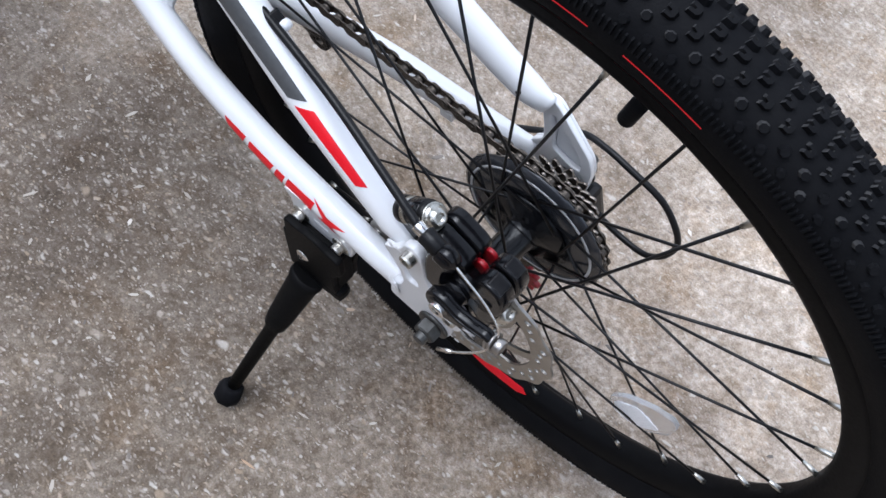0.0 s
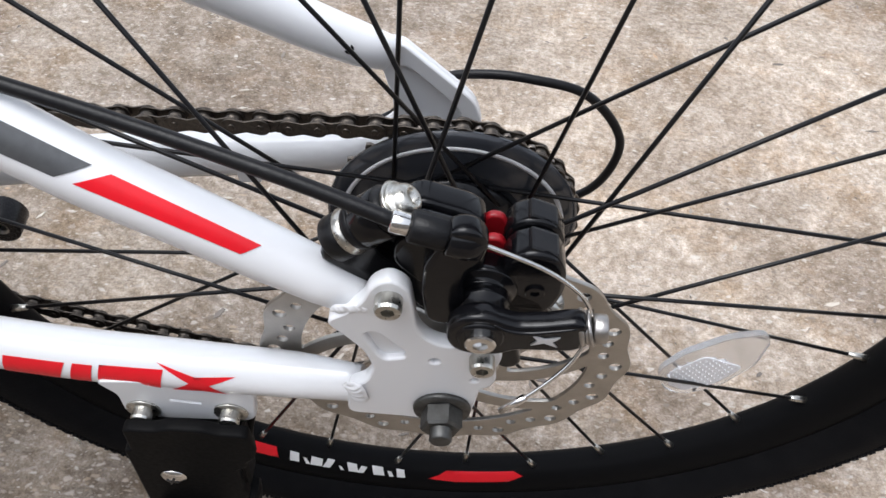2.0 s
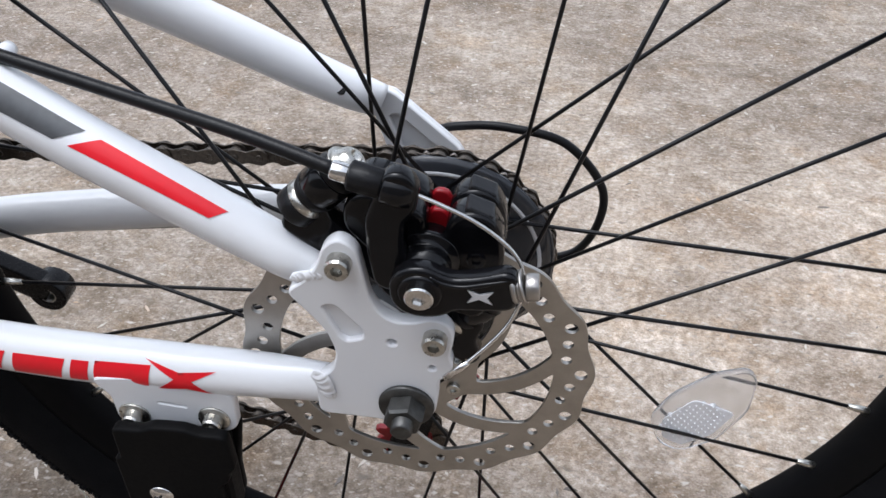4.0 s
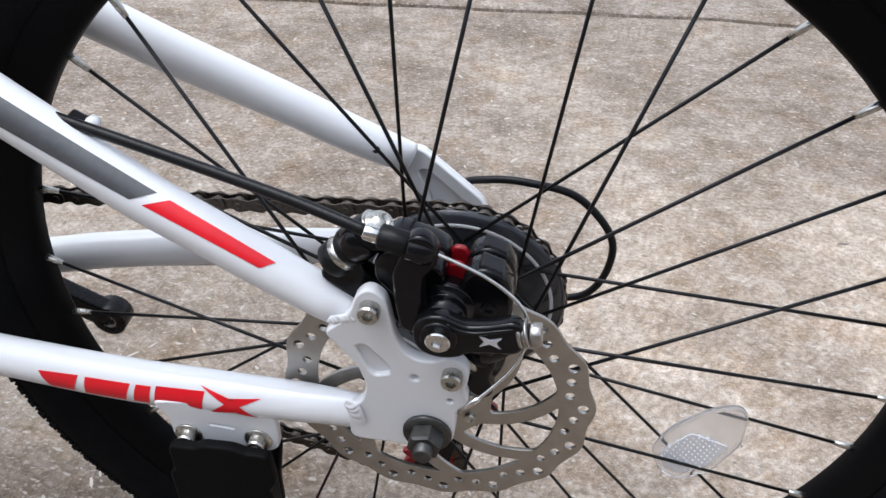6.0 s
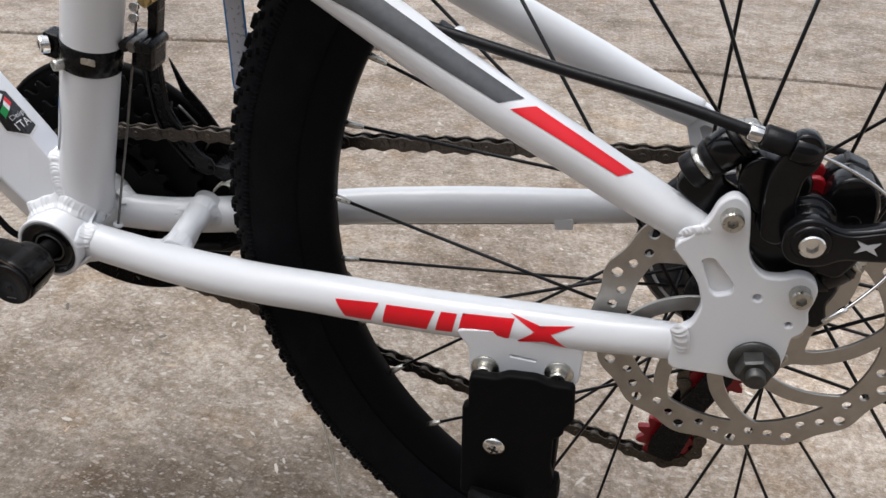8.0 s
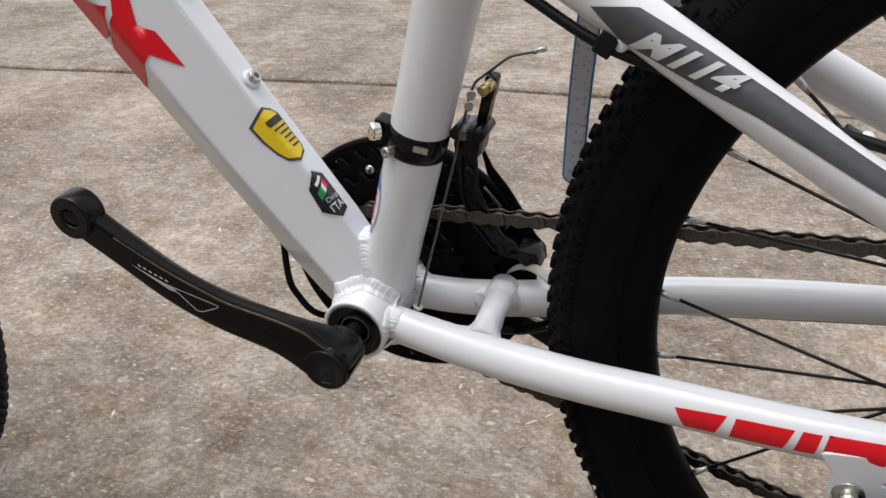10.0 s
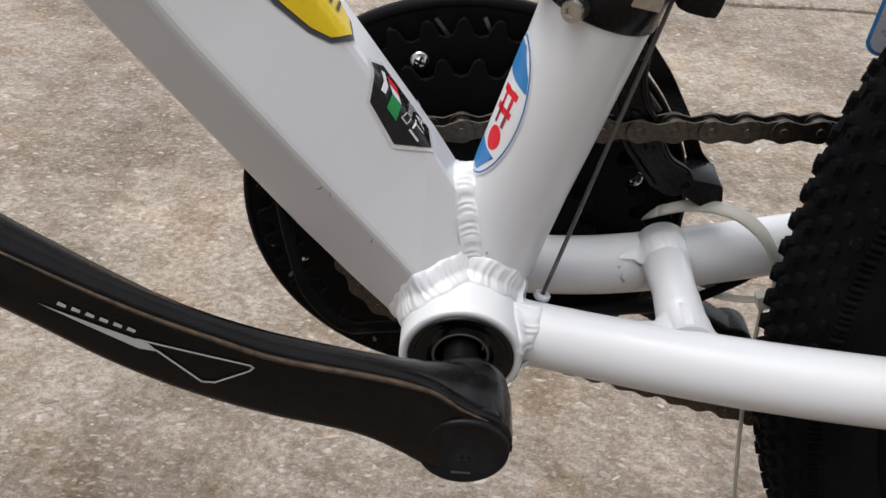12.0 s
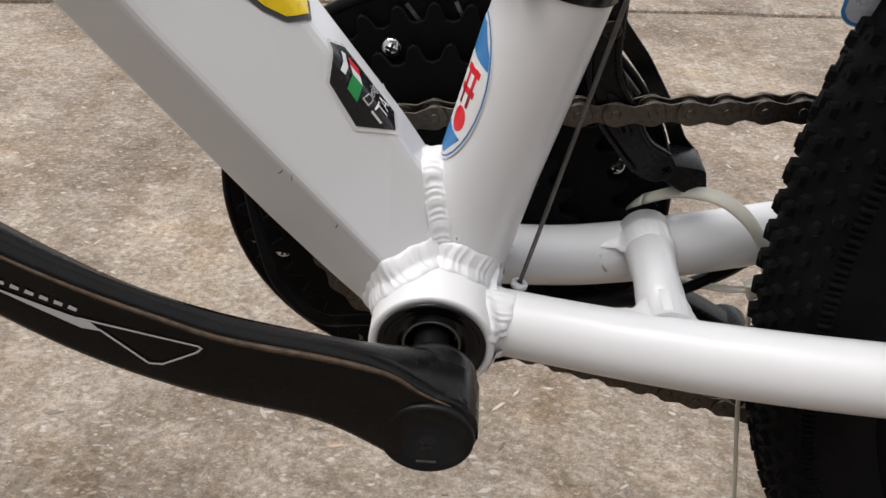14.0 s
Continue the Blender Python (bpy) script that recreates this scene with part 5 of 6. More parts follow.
part("pedal_eye", plate([ring(-0.2735, -0.1200, 0.0122, 36), ring(-0.2735, -0.1200, 0.0068, 28)], 0.0795, 0.0960, 0.0010), BLACK, arm_r, "empty threaded pedal hole")
bm = bmesh.new()
lathe(bm, [(0.0052, 0.0800), (0.0069, 0.0800), (0.0069, 0.0955), (0.0052, 0.0955)], 28, (-0.2735, 0, -0.1200))
part("pedal_thread", bm, STEEL, arm_r, "bright steel thread")
bm = bmesh.new()
lathe(bm, [(0.0, 0.0740), (0.0135, 0.0740), (0.0162, 0.0715), (0.0162, 0.0580), (0.0, 0.0560)], 40, (BBX, 0, BBZ))
part("crank_boss", bm, BLACK, arm_r)

# chainrings and guard, with a window between each pair of spider arms
def windows(r0, r1, half_deg):
    out = []
    for k in range(4):
        arc = [radians(52 + 90 * k + half_deg * t) for t in np.linspace(-1, 1, 9)]
        out.append(rounded([(r0 * math.cos(a), r0 * math.sin(a)) for a in arc] + [(r1 * math.cos(a), r1 * math.sin(a)) for a in arc[::-1]], 0.0012, 2))
    return out


def at_bracket(loops):
    return [[(x + BBX, z + BBZ) for x, z in lp] for lp in loops]


for nm, teeth, y in (("small_chainring", 24, 0.0325), ("middle_chainring", 34, 0.0395), ("large_chainring", 40, 0.0465)):
    holes = [ring(0, 0, 0.022, 40), *windows(0.0315, 0.0425, 21)] if teeth == 24 else [ring(0, 0, 0.044 if teeth == 34 else 0.058, 40)]
    part(nm, plate(at_bracket([cog_outline(teeth), *holes]), y - 0.001, y + 0.001, 0.0003), MATT, cups, "black toothed chainring")
bm = bmesh.new()
join_mesh(bm, plate(at_bracket([ring(0, 0, 0.0882, 80), ring(0, 0, 0.020, 32), *windows(0.0330, 0.0440, 22)]), 0.0500, 0.0535, 0.0006))
lathe(bm, [(0.0870, 0.0500), (0.0885, 0.0498), (0.0905, 0.0512), (0.0905, 0.0545), (0.0880, 0.0555), (0.0870, 0.0540)], 80, (BBX, 0, BBZ))
guard = part("chain_guard", bm, MATT, cups, "black plastic chain guard")
for k in range(30):
    a = radians(12 * k + 4)
    d = Vector((math.cos(a), 0, math.sin(a)))
    bm = bmesh.new()
    box(bm, Vector((BBX, 0.0498, BBZ)) + d * 0.0800, (0.0080, 0.0008, 0.0014), 0, Matrix.Rotation(-a - 0.5, 3, "Y"))
    part("guard_slot", bm, DULL, guard)
bm = bmesh.new()
for k in range(4):
    a = radians(17 + 90 * k)
    c = Vector((BBX, 0.0440, BBZ))
    d = Vector((math.cos(a), 0, math.sin(a)))
    box(bm, c + d * 0.036, (0.055, 0.0065, 0.014), 0.002, Matrix.Rotation(-a, 3, "Y"))
lathe(bm, [(0.010, 0.036), (0.020, 0.037), (0.024, 0.041), (0.024, 0.048), (0.010, 0.050)], 32, (BBX, 0, BBZ))
part("spider", bm, MATT, cups, "black four-armed spider")
for ang, r in ((107.5, 0.0705), (200.5, 0.0705), (20.5, 0.0695), (289.0, 0.0700)):
    a = radians(ang)
    c = (BBX + r * math.cos(a), 0.0452, BBZ + r * math.sin(a))
    bm = bmesh.new()
    lathe(bm, [(0.0, 0.0), (0.0030, 0.0002), (0.0037, 0.0009), (0.0037, 0.0060), (0.0, 0.0060)], 20, (c[0], 0.0440, c[2]))
    scr = part("guard_screw", bm, CHROME, cups, "silver cross-head screw")
    bm = bmesh.new()
    for t in (0, 90):
        box(bm, (c[0], 0.0440, c[2]), (0.0042, 0.0006, 0.0010), 0, Matrix.Rotation(radians(t + 20), 3, "Y"))
    part("screw_slot", bm, DARK_STICKER, cups)

# -- chain
def chain_path():
    """Centre line of the chain: big sprocket, jockey wheels, small chainring."""
    r1, r2 = 0.0127 / (2 * math.sin(math.pi / 28)), 0.0127 / (2 * math.sin(math.pi / 24))
    circles = [((0.0, 0.0), r1, 1), ((0.004, -0.098), 0.0215, -1), ((-0.018, -0.160), 0.0215, 1), ((BBX, BBZ), r2, 1)]
    return circles


def tangent(c1, r1, s1, c2, r2, s2):
    """Points of a belt's straight run; a belt turning clockwise for s = 1."""
    c1, c2 = Vector(c1), Vector(c2)
    d = c2 - c1
    L = d.length
    a0 = math.atan2(d.y, d.x)
    k = (s1 * r1 - s2 * r2) / L
    al = a0 + math.acos(k)
    n = Vector((math.cos(al), math.sin(al)))
    return c1 + n * r1 * s1, c2 + n * r2 * s2


cir = chain_path()
order = [3, 0, 1, 2]
runs = []
for i in range(4):
    a, b = cir[order[i]], cir[order[(i + 1) % 4]]
    runs.append(tangent(a[0], a[1], a[2], b[0], b[1], b[2]))
path = []
for i in range(4):
    p, q = runs[i]
    for t in np.linspace(0, 1, 40):
        path.append(p.lerp(q, t))
    c, r, s = cir[order[(i + 1) % 4]]
    a0, a1 = math.atan2(q.y - c[1], q.x - c[0]), math.atan2(runs[(i + 1) % 4][0].y - c[1], runs[(i + 1) % 4][0].x - c[0])
    while s > 0 and a1 > a0:
        a1 -= 2 * math.pi
    while s < 0 and a1 < a0:
        a1 += 2 * math.pi
    for t in np.linspace(0, 1, 60)[1:-1]:
        a = a0 + (a1 - a0) * t
        path.append(Vector((c[0] + r * math.cos(a), c[1] + r * math.sin(a))))
cum = [0.0]
for a, b in zip(path, path[1:] + path[:1]):
    cum.append(cum[-1] + (b - a).length)
LINKS = round(cum[-1] / 0.0127 / 2) * 2
pin = []
for k in range(LINKS):
    s = cum[-1] * k / LINKS
    i = int(np.searchsorted(cum, s, side="right")) - 1
    a, b = path[i], path[(i + 1) % len(path)]
    pin.append(a.lerp(b, (s - cum[i]) / max(cum[i + 1] - cum[i], 1e-9)))


def chain_y(p):
    return 0.0325 - 0.005 * min(max((p.x - BBX) / 0.40, 0), 1)


def link_plate(y0, y1, p):
    out = []
    for k in range(13):
        a = radians(70 + 220 * k / 12)
        out.append((0.0044 * math.cos(a), 0.0044 * math.sin(a)))
    out.append((p / 2, -0.0029))
    for k in range(13):
        a = radians(-110 + 220 * k / 12)
        out.append((p + 0.0044 * math.cos(a), 0.0044 * math.sin(a)))
    out.append((p / 2, 0.0029))
    return plate([out], y0, y1, 0.00025)


PITCH = cum[-1] / LINKS
link_meshes = []
for inner in (True, False):
    bm = bmesh.new()
    w0, w1 = (0.0018, 0.0027) if inner else (0.0028, 0.0037)
    join_mesh(bm, link_plate(w0, w1, PITCH)), join_mesh(bm, link_plate(-w1, -w0, PITCH))
    for x in (0, PITCH):
        if inner:
            solid_cyl(bm, (x, -0.0018, 0), (x, 0.0018, 0), 0.0038, 14)
        else:
            solid_cyl(bm, (x, -0.0043, 0), (x, 0.0043, 0), 0.0018, 12, bev=0.0003)
    me = bpy.data.meshes.new("link")
    bm.to_mesh(me), bm.free()
    me.materials.append(CHAIN)
    link_meshes.append(me)
chain = None
for k in range(LINKS):
    a, b = pin[k], pin[(k + 1) % LINKS]
    ya, yb = chain_y(a), chain_y(b)
    m = Matrix.Translation((a.x, ya, a.y)) @ Vector((b.x - a.x, yb - ya, b.y - a.y)).to_track_quat("X", "Z").to_matrix().to_4x4()
    ob = part("chain" if chain is None else "link", link_meshes[k % 2], CHAIN, bicycle if chain is None else chain, "oily dark steel chain" if chain is None else "")
    if chain is None:
        chain, chain_m = ob, m
        ob.matrix_basis = m
    else:
        ob.matrix_basis = chain_m.inverted() @ m

# -- disc brake caliper: adapter, two castings astride the pads, lever arm and cable
ADAPTER = rounded([(-0.0500, 0.0830), (-0.0400, 0.0980), (-0.0330, 0.0960), (-0.0300, 0.0860), (-0.0180, 0.0780), (0.0060, 0.0560), (0.0170, 0.0470), (0.0260, 0.0480), (0.0300, 0.0400),
                   (0.0260, 0.0300), (0.0290, 0.0200), (0.0250, 0.0160), (0.0160, 0.0220), (0.0100, 0.0350), (-0.0050, 0.0480), (-0.0200, 0.0660), (-0.0330, 0.0700)], 0.004, 3)
caliper = part("brake_caliper", plate([ADAPTER], -0.0655, -0.0560, 0.0012), CAST, bicycle, "black cable disc brake caliper on the dropout mounts")
RAD = Vector((0.70, 0.0, 0.714))
LEFT_CAST = rounded([(-0.0230, 0.0880), (-0.0225, 0.0975), (-0.0170, 0.1030), (-0.0070, 0.1000), (0.0000, 0.0980), (0.0052, 0.0945), (0.0046, 0.0850), (-0.0010, 0.0770), (-0.0120, 0.0760)], 0.0035, 3)
RIGHT_CAST = rounded([(0.0160, 0.0740), (0.0155, 0.0900), (0.0180, 0.0955), (0.0235, 0.0978), (0.0300, 0.0958), (0.0338, 0.0890), (0.0350, 0.0780), (0.0330, 0.0680), (0.0260, 0.0620), (0.0190, 0.0640)], 0.0035, 3)
LOW_CAST = rounded([(-0.0110, 0.0790), (0.0170, 0.0770), (0.0300, 0.0700), (0.0330, 0.0580), (0.0270, 0.0480), (0.0190, 0.0500), (0.0020, 0.0600), (-0.0120, 0.0700)], 0.0035, 3)
for nm, y0, y1 in (("caliper_outer_half", -0.0690, -0.0558), ("caliper_inner_half", -0.0545, -0.0430)):
    bm = bmesh.new()
    join_mesh(bm, plate([LEFT_CAST], y0, y1, 0.0018)), join_mesh(bm, plate([RIGHT_CAST], y0, y1, 0.0018))
    join_mesh(bm, plate([LOW_CAST], y0, y1 - 0.002, 0.0018))
    part(nm, bm, CAST, caliper, "black cast caliper half")
# bolts that clamp the halves together, and raised pads on their backs
for x, z in ((-0.0080, 0.0900), (0.0262, 0.0780)):
    bm = bmesh.new()
    bolt_head(bm, (x, -0.0688, z), 0.0036, 0.0012, 0.0009)
    part("body_bolt", bm, CAST, caliper)
for x, z, y, w, tilt in ((0.0262, 0.0972, -0.0487, 0.0090, 20), (0.0262, 0.0972, -0.0620, 0.0100, 20), (-0.0100, 0.1008, -0.0487, 0.0090, 14), (-0.0100, 0.1008, -0.0620, 0.0100, 14)):
    bm = bmesh.new()
    box(bm, (x, y, z), (0.0110, w, 0.0034), 0.0012, Matrix.Rotation(radians(tilt), 3, "Y"))
    part("caliper_rib", bm, SATIN, caliper)
# washer stacks and dome bolts, pointing outward from the hub
for c in (Vector((-0.0195, -0.0615, 0.1151)), Vector((0.0385, -0.0585, 0.0586))):
    for s0, s1, r0, r1, material, nm, lb in ((-0.0370, -0.0300, 0.0085, 0.0085, PLASTIC, "mount_post", ""), (-0.0300, -0.0268, 0.0088, 0.0074, BOLT, "cupped_washer", "silver cupped washer"), (-0.0268, -0.0225, 0.0082, 0.0092, PLASTIC, "dished_washer", ""),
                                           (-0.0225, -0.0115, 0.0092, 0.0092, CAST, "mount_ear", ""), (-0.0115, -0.0085, 0.0092, 0.0076, PLASTIC, "dished_washer", ""), (-0.0085, -0.0055, 0.0074, 0.0086, BOLT, "cupped_washer", "silver cupped washer")):
        bm = bmesh.new()
        solid_cyl(bm, c + RAD * s0, c + RAD * s1, r0, 28, r2=r1, bev=0.0006)
        part(nm, bm, material, caliper, lb)
    bm = bmesh.new()
    dome_bolt(bm, c - RAD * 0.0056, 0.0066, 0.0062, RAD)
    part("caliper_bolt", bm, BOLT, caliper, "bright socket-head bolt")
# tabs of the two brake pads
TABP = rounded([(0.0065, 0.0780), (0.0060, 0.0890), (0.0082, 0.0932), (0.0122, 0.0930), (0.0145, 0.0885), (0.0142, 0.0780)], 0.0030, 4)
for y0, y1, dz in ((-0.0500, -0.0470, 0.0010), (-0.0580, -0.0545, -0.0020)):
    bm = plate([TABP], y0, y1, 0.0009)
    bm.transform(Matrix.Translation((0, 0, dz)))
    part("pad_tab", bm, RED_PLASTIC, caliper, "red brake pad tab")
# actuator: stepped barrel round the lever pivot
PX, PZ = 0.0075, 0.0762
bm = bmesh.new()
lathe(bm, [(0.0, -0.060), (0.0108, -0.060), (0.0110, -0.0655), (0.0126, -0.0660), (0.0128, -0.0690), (0.0122, -0.0696), (0.0096, -0.0700), (0.0092, -0.0740), (0.0100, -0.0746), (0.0100, -0.0764), (0.0090, -0.0770), (0.0088, -0.0810), (0.0, -0.0810)], 40, (PX, 0, PZ), close=False)
part("actuator_barrel", bm, CAST, caliper, "stepped black actuator barrel")
# cast arm that carries the cable stop
STOP = rounded([(-0.0090, 0.1100), (-0.0055, 0.1195), (0.0002, 0.1200), (0.0042, 0.1150), (0.0030, 0.1060), (-0.0012, 0.1010), (-0.0022, 0.0890), (0.0006, 0.0770), (-0.0040, 0.0680), (-0.0100, 0.0700), (-0.0122, 0.0850), (-0.0125, 0.1000)], 0.0025, 3)
part("cable_stop_arm", plate([STOP], -0.0792, -0.0710, 0.0016), CAST, caliper, "black cast cable stop arm")
# lever arm
LEV = rounded([(-0.0022, 0.0712), (-0.0026, 0.0796), (0.0022, 0.0854), (0.0090, 0.0862), (0.0140, 0.0836), (0.0195, 0.0818), (0.0290, 0.0838), (0.0382, 0.0872), (0.0410, 0.0862), (0.0416, 0.0745), (0.0390, 0.0724), (0.0300, 0.0714), (0.0200, 0.0704), (0.0150, 0.0664), (0.0079, 0.0650), (0.0012, 0.0664)], 0.003, 3)
lever = part("lever_arm", plate([LEV], -0.0885, -0.0810, 0.0016), CAST, caliper, "black brake lever arm")
bm = bmesh.new()
sweep(bm, curve_points([(0.0110, -0.0884, 0.0846), (0.0160, -0.0888, 0.0822), (0.0230, -0.0888, 0.0816), (0.0320, -0.0888, 0.0842), (0.0390, -0.0884, 0.0862)], 5), [0.0004, 0.0009, 0.0010, 0.0009, 0.0004], 8)
part("lever_rib", bm, CAST, lever)
bm = bmesh.new()
solid_cyl(bm, (PX, -0.0896, PZ), (PX, -0.0700, PZ), 0.0086, 28, bev=0.0012)
part("lever_pivot", bm, CAST, lever)
bm = bmesh.new()
bolt_head(bm, (PX, -0.0892, PZ), 0.0055, 0.0030, 0.0018)
part("lever_bolt", bm, CHROME, lever, "round silver pivot bolt")
me = plate([[(0.0245, 0.0800), (0.0300, 0.0780), (0.0362, 0.0800), (0.0335, 0.0766), (0.0362, 0.0732), (0.0300, 0.0756), (0.0248, 0.0732), (0.0272, 0.0766)]], -0.0892, -0.0884, 0.0001)
me.transform(Matrix.Translation((0.0296, 0, 0.0776)) @ Matrix.Diagonal((0.78, 1, 0.86, 1)) @ Matrix.Translation((-0.0305, 0, -0.0766)))
part("lever_mark", me, SILVER_DECAL, lever, "small silver star mark")
for x0, x1, r in ((0.0408, 0.0426, 0.0068), (0.0426, 0.0442, 0.0060), (0.0442, 0.0456, 0.0066), (0.0456, 0.0506, 0.0052)):
    bm = bmesh.new()
    solid_cyl(bm, (x0, -0.0838, 0.0803), (x1, -0.0838, 0.0808), r, 24, bev=0.0005)
    part("cable_clamp", bm, STEEL, lever, "silver cable clamp bolt")
# barrel adjuster
AD0, AD1 = Vector((-0.0200, -0.0745, 0.1168)), Vector((0.0032, -0.0753, 0.1114))
d = (AD1 - AD0).normalized()
bm = bmesh.new()
star = [((1.0 if k % 2 else 0.90) * math.cos(math.pi * k / 16), (1.0 if k % 2 else 0.90) * math.sin(math.pi * k / 16)) for k in range(32)]
sweep(bm, [AD0 + d * 0.0002, AD0 + d * 0.0010, AD0 + d * 0.0120, AD0 + d * 0.0130], [0.0046, 0.0056, 0.0056, 0.0048], section=star)
part("barrel_adjuster", bm, PLASTIC, caliper, "black ribbed barrel adjuster")
bm = bmesh.new()
sweep(bm, [AD0 + d * 0.0128, AD0 + d * 0.0134, AD0 + d * 0.0200, AD1, AD1 + d * 0.0010], [0.0058, 0.0066, 0.0066, 0.0056, 0.0036], 24)
part("cable_stop", bm, CAST, caliper)
bm = bmesh.new()
solid_cyl(bm, AD0 - d * 0.0062, AD0 + d * 0.001, 0.0038, 20, bev=0.0006)
part("cable_ferrule", bm, CHROME, caliper, "silver cable end cap")
bm = bmesh.new()
sweep(bm, curve_points([AD1, (0.0130, -0.0763, 0.1082), (0.0244, -0.0770, 0.1032), (0.0335, -0.0780, 0.0976), (0.0405, -0.0792, 0.0912), (0.0442, -0.0815, 0.0845), (0.0442, -0.0860, 0.0760), (0.0400, -0.0905, 0.0660), (0.0300, -0.0958, 0.0548), (0.0205, -0.0990, 0.0458)], 8), 0.00082, 8)
part("brake_wire", bm, CHROME, caliper, "bare steel brake wire")
bm = bmesh.new()
sweep(bm, [(0.0268, -0.0968, 0.0516), (0.0240, -0.0978, 0.0490), (0.0232, -0.0981, 0.0483), (0.0185, -0.0994, 0.0440)], [0.0013, 0.0016, 0.0013, 0.0013], 10)
part("wire_cap", bm, CHROME, caliper)
for c in ((-0.0248, -0.0770, 0.0776), (0.0120, -0.0770, 0.0419)):
    bm = bmesh.new()
    bolt_head(bm, c, 0.0050, 0.0060, 0.003)
    part("mount_bolt", bm, BOLT, caliper, "silver socket-head mounting bolt")
for c in ((0.0205, 0.0270), (0.0185, 0.0095)):
    bm = bmesh.new()
    bolt_head(bm, (c[0], -0.0600, c[1]), 0.0038, 0.0030, 0.0015)
    part("pad_bolt", bm, BOLT, caliper)

# brake cable housing along the inside of the seatstay
bm = bmesh.new()
HOUSING = [(-0.520, -0.010, 0.300), (-0.430, -0.024, 0.262), (-0.372, -0.0285, 0.222), (-0.346, -0.0315, 0.2055), (-0.306, -0.0355, 0.1835), (-0.2689, -0.0430, 0.1665), (-0.225, -0.0415, 0.1530), (-0.190, -0.0440, 0.1440), (-0.1638, -0.0465, 0.1385), (-0.110, -0.0545, 0.1295), (-0.060, -0.0660, 0.1240), (-0.0235, -0.0745, 0.1178)]
sweep(bm, curve_points(HOUSING, 8), 0.0027, 12)
part("cable_housing", bm, PLASTIC, bicycle, "black cable housing")
for c in ((-0.2689, -0.0440, 0.1680), (-0.1638, -0.0430, 0.1355)):
    bm = bmesh.new()
    box(bm, c, (0.0090, 0.0075, 0.0100), 0.0015, Matrix.Rotation(radians(28), 3, "Y"))
    part("cable_clip", bm, PLASTIC, bicycle, "black cable clip")
    bm = bmesh.new()
    lathe(bm, [(0.0, -0.003), (0.0030, -0.003), (0.0035, 0.0), (0.0030, 0.003), (0.0, 0.003)], 16)
    bm.transform(Matrix.Translation((c[0] + 0.007, c[1] + 0.001, c[2] + 0.0005)))
    part("cable_guide", bm, WHITE, frame_ob, "white cable guide")

# -- kickstand on its welded tab
TAB = rounded([(-0.1475, -0.0140), (-0.1400, -0.0240), (-0.1395, -0.0400), (-0.1340, -0.0440), (-0.0860, -0.0400), (-0.0820, -0.0360), (-0.0815, -0.0160), (-0.1000, -0.0090), (-0.1250, -0.0105)], 0.003, 3)
SLOT = rounded([(-0.1190, -0.0240), (-0.1040, -0.0250), (-0.1040, -0.0275), (-0.1190, -0.0265)], 0.001, 2)
part("kickstand_tab", plate([TAB, SLOT], -0.0720, -0.0665, 0.0008), WHITE, frame_ob, "white welded kickstand plate")
bm = bmesh.new()
lp = rounded([(-0.1366, -0.0335), (-0.1230, -0.0330), (-0.1173, -0.0295), (-0.1026, -0.0288), (-0.0951, -0.0315), (-0.0838, -0.0312), (-0.0822, -0.0526), (-0.0866, -0.0586), (-0.0868, -0.0641), (-0.0919, -0.0675), (-0.0914, -0.0914), (-0.0891, -0.0998), (-0.0925, -0.1155), (-0.1000, -0.1200), (-0.1390, -0.1215), (-0.1397, -0.0555), (-0.1366, -0.0540)], 0.0022, 3)
join_mesh(bm, plate([lp], -0.0848, -0.0785, 0.0012))
join_mesh(bm, plate([rounded([(x * 0.98 - 0.001, z) for x, z in [(-0.1340, -0.0420), (-0.0850, -0.0420), (-0.0900, -0.0760), (-0.0900, -0.1000), (-0.1340, -0.1100)]], 0.004, 3)], -0.0650, -0.0600, 0.0012))
box(bm, (-0.1110, -0.0715, -0.0740), (0.046, 0.018, 0.060), 0.004)
stand = part("kickstand", bm, MATT, bicycle, "black side kickstand folded down to the concrete")
for c in ((-0.1314, -0.0715, -0.0359), (-0.0921, -0.0715, -0.0321)):
    bm = bmesh.new()
    lathe(bm, [(0.0, -0.0010), (0.0075, -0.0010), (0.0078, 0.0), (0.0, 0.0)], 24, (c[0], c[1] - 0.0005, c[2]))
    part("bolt_washer", bm, BOLT, stand)
    bm = bmesh.new()
    bolt_head(bm, (c[0], c[1] - 0.0015, c[2]), 0.0046, 0.0052, 0.0025)
    part("stand_bolt", bm, BOLT, stand, "silver socket bolt")
bm = bmesh.new()
lathe(bm, [(0.0, -0.0030), (0.0035, -0.0026), (0.0062, -0.0010), (0.0066, 0.0), (0.0, 0.0)], 24, (-0.1224, -0.0842, -0.0812))
part("pivot_screw", bm, CHROME, stand, "silver cross-head pivot screw")
bm = bmesh.new()
for t in (20, 110):
    box(bm, (-0.1224, -0.0873, -0.0812), (0.0060, 0.0006, 0.0012), 0, Matrix.Rotation(radians(t), 3, "Y"))
part("screw_slot", bm, DARK_STICKER, stand)
FOOT = Vector((-0.1390, -0.1860, -0.2790))
K0 = Vector((-0.1165, -0.0745, -0.0980))
bm = bmesh.new()
